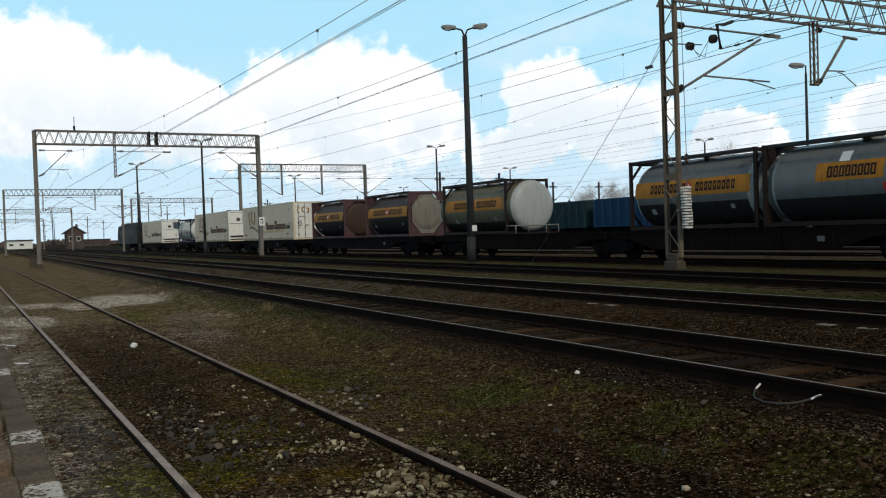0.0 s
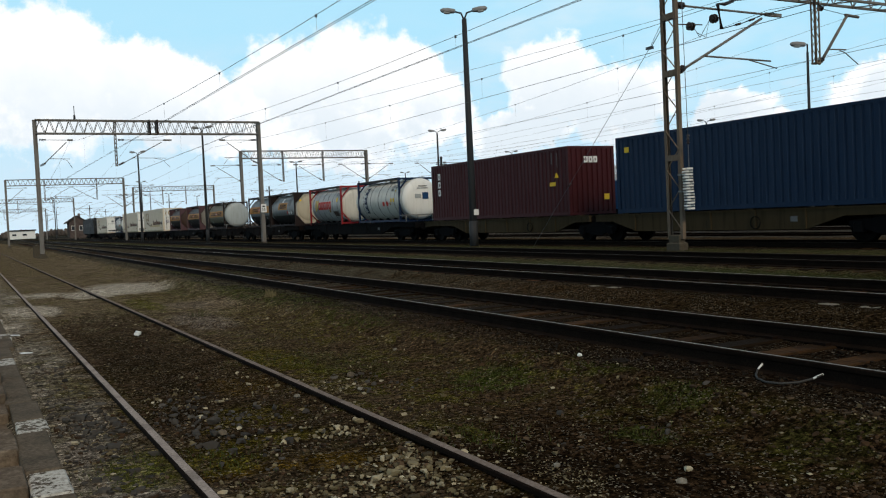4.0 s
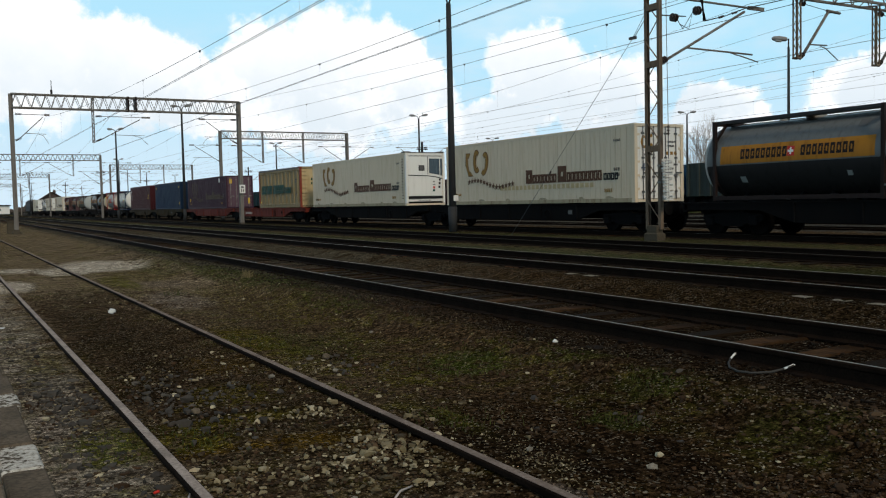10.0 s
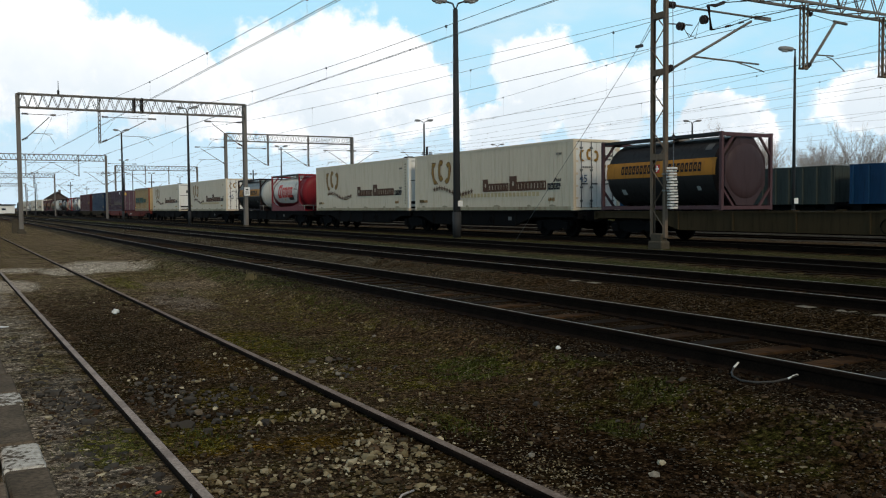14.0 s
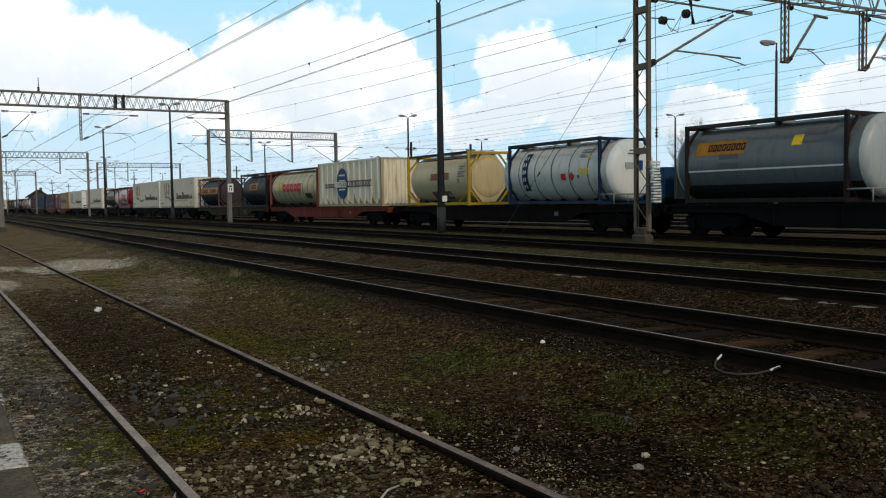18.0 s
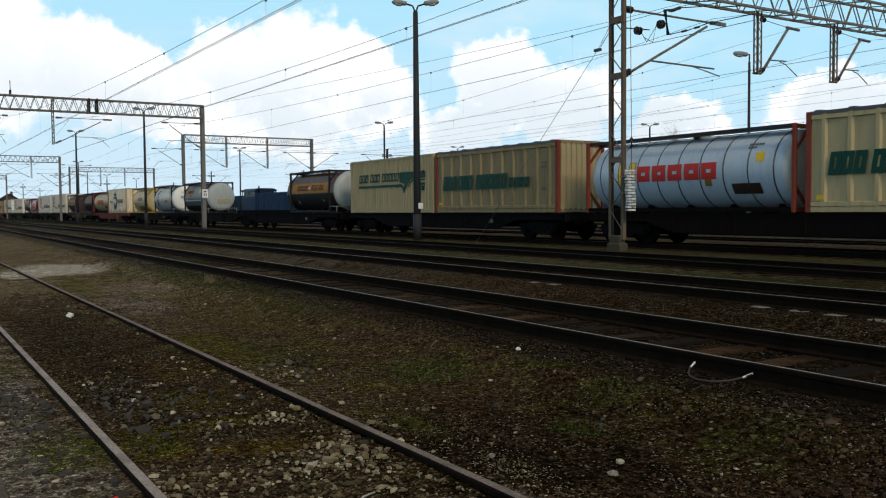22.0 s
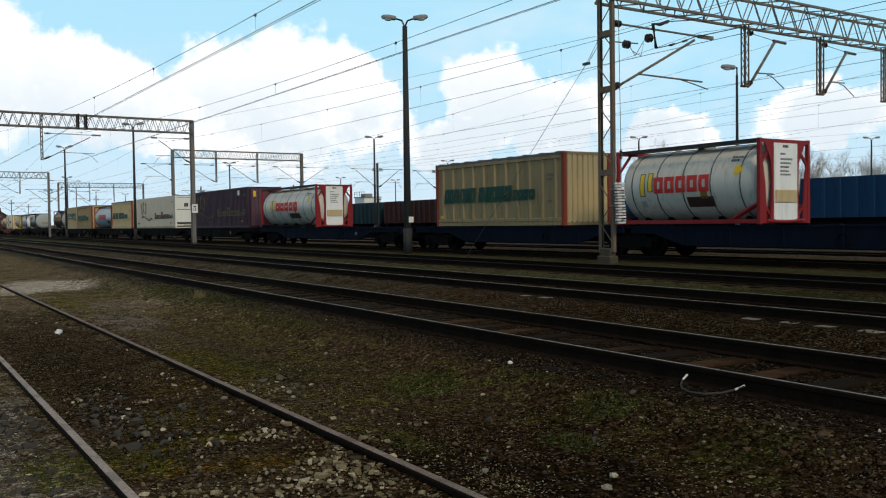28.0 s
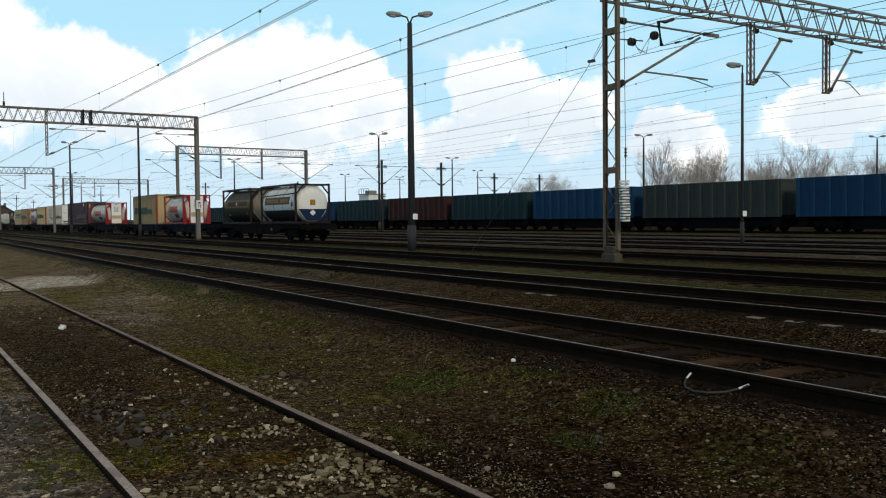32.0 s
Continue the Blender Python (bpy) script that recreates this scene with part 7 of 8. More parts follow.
def big_letter_tank(L, shell, frame, label, red_end, straps=6, braces=0.62):
    c = tank("tank_container", label, L, shell, frame, 0.0, TANKW, 2.59, braces, straps, STEEL, True, None, rails=L < 7 and red_end)
    letters(c, L * 0.29, 1, 6, L * 0.08, 13, LETRED, LETYEL)
    part("dark_placard", patch(Build(), -L * 0.02 if red_end else -L * 0.24, -L * 0.2 if red_end else -L * 0.36, -38, -20, R + 0.004), TANKBR, c)
    for z, n in ((38, 5), (32, 3)):
        b = Build()
        for i in range(n):
            patch(b, -L * 0.30 - i * 0.11, -L * 0.30 - i * 0.11 - 0.08, z, z + 4, R + 0.006, 2)
        tagged(part("small_print", b, LETGREY, c), kind="stuff")
    plates(c, L, ((-L * 0.36, 18, 0.3, LETYEL), (-L * 0.14, -16, 0.28, GOLD), (L * 0.3, -30, 0.25, SILVER)))
    if red_end:
        y = -L / 2
        for sx in (-1, 1):
            part("end_gusset", Build().plate([(sx * 0.52, 0.12), (sx * 0.72, 0.12), (sx * 0.66, 0.7), (sx * 0.64, 1.3), (sx * 0.68, 1.9), (sx * 0.98, 2.46), (sx * 0.52, 2.46)], 1, y + 0.004, y + 0.06), frame, c)
            part("end_gusset", Build().plate([(sx * 0.86, 0.12), (sx * 1.12, 0.12), (sx * 1.12, 2.1), (sx * 1.05, 1.8), (sx * 0.95, 1.3), (sx * 0.9, 0.7)], 1, y + 0.012, y + 0.05), frame, c)
            part("base_brace", Build().tube(((sx * (W - 0.06), y + 0.1, 0.62), (sx * (W - 0.06), y + 1.1, 0.12)), 0.075, 4), frame, c)
        part("base_bow", Build().tube([(-0.9 + 0.15 * k, y + 0.02, 0.10 - 0.03 * math.sin(math.pi * k / 12)) for k in range(13)], 0.06, 6), frame, c)
        pl = part("data_plate", Build().plate([(-0.56, 0.16), (-0.44, 0.1), (0.44, 0.1), (0.56, 0.16), (0.56, 2.46), (-0.56, 2.46)], 1, y - 0.012, y + 0.003), PLATE, c, "tall white data plate")
        b = Build().box(-0.15, 0.12, y - 0.018, y - 0.01, 2.32, 2.40)
        for z, n in ((2.1, 3), (1.94, 7), (1.82, 6), (1.70, 5), (1.58, 5), (1.47, 6)):
            for i in range(n):
                b.box(-0.26 + i * 0.085, -0.26 + i * 0.085 + 0.06, y - 0.018, y - 0.01, z, z + 0.06)
        tagged(part("plate_bars", b, LETGREY, pl), kind="stuff")
        part("document_box", Build().block(-0.52, 0.52, y - 0.05, y - 0.012, 0.66, 1.04, 0.02), CREAM2, pl)
    return c


def navy_tank():
    # round end whiter than the shell: its sun highlight is put into the colour
    c = tank("tank_container", "white round-ended tank in navy frame with dark upright panel", 6.06, TANKW, NAVY, 0.75, WHITE, 2.59, 0.5, 5, STEEL, True, None)
    part("upright_panel", patch(Build(), 2.05, 1.62, -36, 46, R + 0.004), NAVY, c)
    b = Build()
    for i in range(5):
        patch(patch(b, 1.98, 1.92, 30 - i * 15, 38 - i * 15, R + 0.01, 2), 1.83, 1.77, 30 - i * 15, 38 - i * 15, R + 0.01, 2)
    tagged(part("panel_bars", b, WHITE, c), kind="stuff")
    plates(c, 6.06, ((-1.85, 0, 0.22, LETYEL), (-2.2, 0, 0.22, LETYEL), (-1.7, -10, 0.14, GOLD), (-2.3, 26, 0.16, LETYEL)))
    small_print(c, -1.7, ((42, 7), (36, 7), (30, 3), (26, 4)))
    part("blue_plate", Build().box(-0.02, 0.36, -3.69, -3.6, 1.28, 1.66), LETBLUE, c)
    part("end_box", Build().box(-0.5, -0.12, -3.685, -3.55, 1.34, 1.58), SILVER, c)
    for x0, x1, z in ((-0.25, 0.3, 2.02), (-0.35, 0.35, 1.9)):
        part("end_bar", Build().box(x0, x1, -3.67, -3.5, z, z + 0.04), LETGREY, c)
    side_diamonds(c, ((-1.3, -9, 0.19, LETRED),))
    part("hazard_sign", patch(Build(), -0.62, -0.92, -16, -3, R + 0.004), LETRED, c)
    return c


def red_tank():
    c = tank("tank_container", "red round-ended tank with a rounded white panel and red lettering", 6.06, DEEPRED, DEEPRED, 0.95, DEEPRED, 2.65, 0.5, 0, DEEPRED, True, None, front_dome=0.1)
    # the panel's ends are rounded: bands that narrow towards both ends
    b, n = Build(), 44
    for i in range(n):
        u0, u1 = 2.5 - 5.15 * i / n, 2.5 - 5.15 * (i + 1) / n
        k = max(0.0, 1 - abs(((u0 + u1) / 2 + 0.075) / 2.6) ** 5) ** 0.45
        patch(b, u0, u1, 20 - 58 * k, 20 + 62 * k, R + 0.002, 10)
    part("white_panel", b, TANKW, c, "cream-white side panel")
    part("skirt", Build().plate([(3.0, 0.0), (-3.0, 0.0), (-3.0, 0.55), (-1.6, 0.32), (1.2, 0.28), (3.0, 0.62)], 0, -W - 0.0, -W + 0.06), DEEPRED, c)
    part("end_gusset", Build().plate([(-3.0, 0.05), (-3.9, 0.05), (-3.9, 0.16), (-3.0, 0.7)], 0, -W - 0.0, -W + 0.05), DEEPRED, c)
    letters(c, 1.5, 6, 1, 0.8, 24, LETRED, None, 0.018)
    letters(c, 0.62, 2, 4, 0.56, 18, LETRED, None, 0.018)
    plates(c, 6.06, ((0.2, -26, 0.14, LETYEL),))
    small_print(c, -1.85, ((34, 5), (28, 4), (22, 4), (14, 6), (10, 6)))
    part("dark_placard", patch(Build(), -0.75, -1.75, -26, -8, R + 0.004), BLACK, c)
    part("emblem", Build().box(0.12, 0.84, -3.87, -3.7, 1.5, 2.2), WHITE, c, "white emblem panel")
    part("emblem_ring", Build().tube([(0.48 + 0.2 * math.cos(k * 0.5236), -3.872, 1.85 + 0.2 * math.sin(k * 0.5236)) for k in range(13)], 0.035, 5), BLACK, c)
    for dx, dz in ((0.0, 0.28), (0.0, -0.28), (0.28, 0.0), (-0.28, 0.0)):
        part("emblem_petal", Build().plate([(0.48 + dx + 0.075 * math.cos(k * 1.0472), 1.85 + dz + 0.075 * math.sin(k * 1.0472)) for k in range(6)], 1, -3.876, -3.86), BLACK, c)
    part("end_plate", Build().box(0.1, 0.95, -3.88, -3.7, 0.85, 1.2), PLATE, c)
    return c


def yellow_tank():
    c = tank("tank_container", "cream tank in a yellow frame with small red lettering", 6.06, TANKC, YELLOW, 0.0, TANKC, 2.59, 0.62, 3, TANKC, True, None, CREAM2)
    letters(c, 0.6, 6, 9, 0.2, 8, BRICKRED)
    small_print(c, -2.0, ((26, 5), (20, 4), (13, 6), (8, 5), (3, 6), (-5, 2), (-9, 2)))
    part("dark_placard", patch(Build(), 0.75, -1.1, -55, -30, R + 0.004), GREYPLAC, c)
    part("hazard_sign", patch(Build(), 0.68, 0.32, -52, -33, R + 0.012), BRICKRED, c)
    for k in range(4):
        part("placard_bar", patch(Build(), 0.24, -0.14, -52 + 5.2 * k, -49.2 + 5.2 * k, R + 0.012, 2), FADEDWHITE, c)
    side_diamonds(c, ((-0.44, -42, 0.17, YELLOW), (-0.9, -42, 0.17, FADEDWHITE)))
    # the faint yellow lozenge behind the lettering
    corners = [(1.0, 6), (0.25, 33), (-0.5, 6), (0.25, -21), (1.0, 6)]
    r = R + 0.003
    for (y0, a0), (y1, a1) in zip(corners, corners[1:]):
        b = Build()
        for k in range(6):
            ring = []
            for u, f in ((k / 6, 1.0), ((k + 1) / 6, 1.0), ((k + 1) / 6, 0.84), (k / 6, 0.84)):
                y, a = 0.25 + f * (y0 + (y1 - y0) * u - 0.25), radians(6 + f * (a0 + (a1 - a0) * u - 6))
                ring.append((-r * math.cos(a), y, CZ + r * math.sin(a)))
            b.add(ring, [(0, 1, 2, 3)])
        part("lozenge_stroke", b, FAINTYEL, c)
    for sx in (-1, 1):
        for sy in (-1, 1):
            part("base_brace", Build().tube(((sx * (W - 0.05), sy * 2.93, 0.6), (sx * (W - 0.05), sy * 2.05, 0.15)), 0.06, 4), YELLOW, c)
    part("hand_rail", Build().tube(((-0.66, 2.75, 2.28), (-0.70, 0.0, 2.30), (-0.66, -2.75, 2.28)), 0.022, 5), FRAMEBR, c)
    return c


def patch_end(x0, x1, z0, z1, y):
    """A thin plate on a round end, its corners cut."""
    return Build().plate([(x0 + 0.06, z0), (x1 - 0.12, z0), (x1, z0 + 0.16), (x1 - 0.02, z1), (x0, z1), (x0, z0 + 0.06)], 1, y, y + 0.16)


def grey_round_tank():
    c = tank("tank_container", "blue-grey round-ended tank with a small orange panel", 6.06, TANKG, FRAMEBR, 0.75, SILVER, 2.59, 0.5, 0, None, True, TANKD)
    part("band", patch(Build(), 2.6, 0.6, 12, 36, R + 0.002), ORANGE, c, "orange lettered panel")
    letters(c, 2.1, 24, 8, 0.19, 6, FRAMEBR)
    plates(c, 6.06, ((-1.3, 28, 0.35, LETYEL), (-1.8, 42, 0.8, LETGREY), (1.2, -6, 0.8, LETGREY)))
    part("white_line", patch(Build(), 2.9, -2.9, -13, -10.5, R + 0.01), PLATE, c)
    part("stain_panel", patch_end(-0.35, 0.75, 0.78, 1.14, -3.665), STAIN, c, "faint ochre stained panel")
    return c


def last_tank():
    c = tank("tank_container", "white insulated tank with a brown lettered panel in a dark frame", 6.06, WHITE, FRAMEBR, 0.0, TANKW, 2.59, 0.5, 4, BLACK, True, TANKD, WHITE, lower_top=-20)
    part("band", patch(Build(), 2.3, -2.0, -2, 22, R + 0.004), TANKBR, c, "brown lettered panel")
    plates(c, 6.06, ((0.0, 10, 0.4, LETRED), (-2.4, 14, 0.4, PLATE), (-2.4, 0, 0.35, LETGREY)))
    part("side_tube", Build().tube(((-W + 0.02, 2.9, 1.85), (-W + 0.02, -2.9, 1.95)), 0.04, 6), FRAMEBR, c)
    part("dark_skirt", Build().plate([(-0.98, 0.95), (0.98, 0.95), (0.42, 0.2), (-0.42, 0.2)], 1, -2.998, -2.97), NAVY, c)
    part("orange_plate", Build().box(-0.18, 0.18, -3.0, -2.97, 1.2, 1.55), ORANGE, c)
    letters(c, 1.95, 10, 10, 0.2, 6, GOLD, None, 0.012)
    letters(c, -0.45, 10, 7, 0.2, 6, GOLD, None, 0.012)
    diamonds(c, -3.0, ((0.0, 0.72, 0.2, WHITE),))
    return c


# ---- wagons ----
RIBS = {}


def sill_rib(material, kind="rib"):
    """Small pieces of a wagon that share one mesh for each colour."""
    k = (material.name, kind)
    if k not in RIBS:
        b = Build().box(-0.09, 0.09, -0.03, 0.03, 0.44, 1.02) if kind == "rib" else Build().box(-0.1, 0.1, -0.12, 0.12, 1.05, 1.10)
        RIBS[k] = fixed_normals(b.mesh(kind))
    return RIBS[k]


def wagon(L, sill, marks=False, deck=None, bogies=None):
    w = thing("flat_wagon", {"red_underframe": "red skeletal container wagon with black bogies", "ochre_underframe": "rusty ochre skeletal container wagon", "navy_underframe": "dark blue skeletal container wagon"}.get(sill.name, "grimy black skeletal container wagon"),
              "container wagon", group="wagons of the train")
    h = L / 2
    three = L > 24
    bs = [-h + 2.2, 0.0, h - 2.2] if three else [-h + 2.3, h - 2.3]
    for a, c in zip(bs, bs[1:]):
        a2, c2 = a + 1.35, c - 1.35
        for s in (-1, 1):
            outline = [(a - (1.9 if a == bs[0] else -0.2), 1.02), (c + (1.9 if c == bs[-1] else -0.2), 1.02), (c + (1.9 if c == bs[-1] else -0.2), 0.82), (c2 + 0.1, 0.80), (c2 - 1.2, 0.42), (a2 + 1.2, 0.42), (a2 - 0.1, 0.80), (a - (1.9 if a == bs[0] else -0.2), 0.82)]
            part("side_sill", Build().plate(outline, 0, s * 1.2 - 0.05, s * 1.2 + 0.05), sill, w)
            part("sill_flange", Build().box(s * 1.2 - 0.09, s * 1.2 + 0.09, outline[0][0], outline[1][0], 1.02, 1.06), sill, w)
            n = 4
            for i in range(n + 1):
                part("sill_rib", sill_rib(sill), sill, w, at=pose(s * 1.2, a2 + 1.2 + (c2 - a2 - 2.4) * i / n, 0))
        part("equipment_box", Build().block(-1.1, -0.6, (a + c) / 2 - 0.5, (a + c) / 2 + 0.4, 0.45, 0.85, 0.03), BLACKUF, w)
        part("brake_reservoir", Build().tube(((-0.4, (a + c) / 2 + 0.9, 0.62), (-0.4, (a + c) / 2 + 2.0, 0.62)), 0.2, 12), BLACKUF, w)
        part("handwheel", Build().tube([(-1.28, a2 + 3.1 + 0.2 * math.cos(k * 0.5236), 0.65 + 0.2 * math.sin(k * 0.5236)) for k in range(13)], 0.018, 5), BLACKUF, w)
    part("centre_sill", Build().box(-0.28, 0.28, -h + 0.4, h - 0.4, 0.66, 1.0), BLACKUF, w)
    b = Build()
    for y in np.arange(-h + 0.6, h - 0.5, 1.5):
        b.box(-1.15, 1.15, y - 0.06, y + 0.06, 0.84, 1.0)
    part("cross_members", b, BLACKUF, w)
    for y in np.arange(-h + 0.9, h - 0.8, 3.0):
        for s in (-1, 1):
            part("container_spigot", sill_rib(sill, "spigot"), sill, w, at=pose(s * 1.12, y, 0))
    for s in (-1, 1):
        part("headstock", Build().box(-1.25, 1.25, s * (h - 0.42) - 0.1, s * (h - 0.42) + 0.1, 0.75, 1.05), sill, w)
        for x in (-0.875, 0.875):
            part("buffer", Build().tube(((x, s * (h - 0.35), 0.85), (x, s * (h - 0.04), 0.85)), 0.1, 8).tube(((x, s * (h - 0.05), 0.85), (x, s * h, 0.85)), 0.22, 12), BLACKUF, w)
        part("coupling_hook", Build().tube(((0, s * (h - 0.4), 0.85), (0, s * (h - 0.1), 0.85), (0, s * (h - 0.12), 0.6)), 0.04, 6), BLACKUF, w)
    for y in bs:
        bogie(w, y)
    if marks:
        b = Build()
        y = bs[1] - 4.2 if three else 1.5
        b.box(-1.262, -1.248, y + 0.85, y + 0.53, 0.60, 0.80)
        for i in range(8):
            slab(b, -1.254, y + 0.42 - i * 0.17, 0.62, 0.145, 0.17, 0.05)
        tagged(part("lettering", b, FADEDWHITE, w), kind="stuff")
    part("data_panel", Build().box(-1.262, -1.248, bs[0] + 3.1, bs[0] + 2.85, 0.66, 0.82), LETGREY if not marks else BLACKUF, w)
    if deck:
        part("deck", Build().box(-1.15, 1.15, -h + 0.5, h - 0.5, 1.0, 1.04), deck, w)
    return w


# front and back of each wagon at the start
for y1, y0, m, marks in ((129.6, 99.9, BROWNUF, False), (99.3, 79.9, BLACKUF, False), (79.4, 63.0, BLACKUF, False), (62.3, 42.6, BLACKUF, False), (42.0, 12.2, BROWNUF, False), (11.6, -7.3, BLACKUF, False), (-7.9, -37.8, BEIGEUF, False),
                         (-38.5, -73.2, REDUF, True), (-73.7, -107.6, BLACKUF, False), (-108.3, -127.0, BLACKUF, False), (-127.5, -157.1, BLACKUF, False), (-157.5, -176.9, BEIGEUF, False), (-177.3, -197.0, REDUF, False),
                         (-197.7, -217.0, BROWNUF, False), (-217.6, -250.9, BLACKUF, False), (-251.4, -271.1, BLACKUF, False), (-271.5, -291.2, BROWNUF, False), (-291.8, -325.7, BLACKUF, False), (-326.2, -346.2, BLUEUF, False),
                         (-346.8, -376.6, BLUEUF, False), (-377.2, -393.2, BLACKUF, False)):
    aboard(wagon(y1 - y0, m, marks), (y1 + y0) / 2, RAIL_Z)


def on(y_front, length, first, *again):
    """Put a box or tank with its front at y, and copies of it at other fronts."""
    aboard(first, y_front - length / 2)
    for y in again:
        aboard(copy_thing(first, Matrix()), y - length / 2)


on(-74.36, 13.72, white_long("reefer"), 128.3, -128.28, -292.49)
on(-92.5, 13.72, white_long("doors"), 78.0, -142.75)
on(-39.88, 13.72, purple_long("doors"))
on(-310.75, 13.72, purple_long("ribs"))
on(-9.15, 12.19, corrugated("container", "maroon forty-foot ribbed container with white upright marks", 12.19, MAROON, "tall"))
on(-24.4, 12.19, corrugated("container", "deep blue forty-foot ribbed container", 12.19, CONTBLUE, "none"))
on(96.6, 13.72, white_long("reefer"))
on(-62.8, 9.125, bulk30("bulk"))
on(-261.16, 9.125, bulk30("ribs"), -349.2)
on(-281.3, 9.125, bulk30("ribs", CREAM2))
on(-252.0, 8.95, green_logo_box())
on(-186.75, 9.125, group_box())

on(60.2, 6.06, orange_tank(TANKBR, MAUVEFR, 0.0, TANKBR, "brown tank with an orange lettered band in a mauve frame", braces=0.7))
on(50.6, 6.06, orange_tank(TANKBR, MAUVEFR, 0.0, TANKBR, "brown tank with orange band and beige end plate, mauve frame", braces=0.7, end_cap=ENDGREY))
on(40.5, 6.06, orange_tank(TANKGR, FRAMEBR, 0.75, SILVER, "grey tank with an orange lettered band and a pale round end"))
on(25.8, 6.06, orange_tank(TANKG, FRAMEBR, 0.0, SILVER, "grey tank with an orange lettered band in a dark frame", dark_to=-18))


def panel_tank():
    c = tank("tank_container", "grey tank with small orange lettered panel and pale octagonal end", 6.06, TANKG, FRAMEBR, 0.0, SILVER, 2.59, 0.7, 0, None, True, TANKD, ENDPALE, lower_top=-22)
    part("band", patch(Build(), 1.1, -1.1, 0, 27, R + 0.002), ORANGE, c, "orange lettered panel")
    letters(c, 0.7, 13, 8, 0.2, 8, FRAMEBR)
    plates(c, 6.06, ((0.2, 36, 0.35, PLATE), (-1.6, 30, 0.7, LETGREY), (-1.2, -12, 0.24, LETRED)))
    diamonds(c, -2.995, ((0.2, 1.2, 0.16, WHITE), (0.48, 1.22, 0.16, WHITE)))
    diamonds(c, -2.99, ((-0.72, 1.95, 0.11, LETYEL),))
    side_diamonds(c, ((-1.6, -12, 0.19, WHITE), (-2.1, -12, 0.19, WHITE)))
    return c


on(19.5, 6.06, panel_tank())
on(10.05, 6.06, big_letter_tank(6.06, TANKS, RED, "dull white tank in a red frame with big red lettering", False))
on(1.05, 6.06, navy_tank(), -208.3, 104.9)
on(-109.95, 6.06, orange_tank(TANKG, FRAMEBR, 0.7, SILVER, dark_to=-8, label="smoke-grey tank with an orange lettered band and a silvery round end"))
on(-118.85, 6.06, red_tank())
on(-158.2, 6.06, orange_tank(TANKD, MAUVEFR, 0.0, FRAMEBR, "blackened tank with an orange lettered band in a mauve frame", braces=0.55, end_cap=MAUVEDK))
c = tank("tank_container", "blackened tank with a small orange panel", 6.06, TANKD, FRAMEBR, 0.0, TANKD, 2.59, 0.55, 5, None, True, TANKD)
part("band", patch(Build(), 1.0, -0.9, 0, 26, R + 0.002), ORANGE, c, "orange lettered panel")
letters(c, 0.6, 13, 6, 0.2, 8, FRAMEBR)
on(-170.6, 6.06, c)
on(-177.5, 9.0, big_letter_tank(9.0, TANKC, BRICKRED, "thirty-foot cream tank with big red lettering", False, 9))
on(-198.95, 6.06, yellow_tank())
on(-218.7, 6.06, grey_round_tank())
on(-243.05, 6.06, orange_tank(TANKRUST, FRAMEBR, 0.95, SILVER, "rust-brown tank with an orange lettered band and a silvery round end", a=(-4, 26)))
on(-271.95, 9.0, big_letter_tank(9.0, TANKB, BRICKRED, "thirty-foot pale blue tank with big yellow and red lettering", False, 9))
on(-326.7, 9.0, big_letter_tank(9.0, TANKW, RED, "thirty-foot white tank in a red frame with a tall data plate", True, 7))
on(-361.15, 6.06, big_letter_tank(6.06, TANKW, RED, "white tank in red frame with big lettering and data plate", True, 5))
c = orange_tank(TANKO, FRAMEBR, 0.0, TANKO, "grimy ochre tank with orange lettered band and worn octagonal end", braces=0.55, end_cap=ENDGREY, belt=OLDGOLD)
part("orange_plate", Build().box(0.05, 0.33, -3.0, -2.97, 1.0, 1.25), LETRED, c)
part("orange_plate", Build().box(0.38, 0.6, -3.0, -2.97, 1.02, 1.24), BRICKRED, c)
diamonds(c, -2.99, ((0.72, 1.15, 0.17, WHITE),))
on(-377.85, 6.06, c)
on(-385.9, 6.06, last_tank())


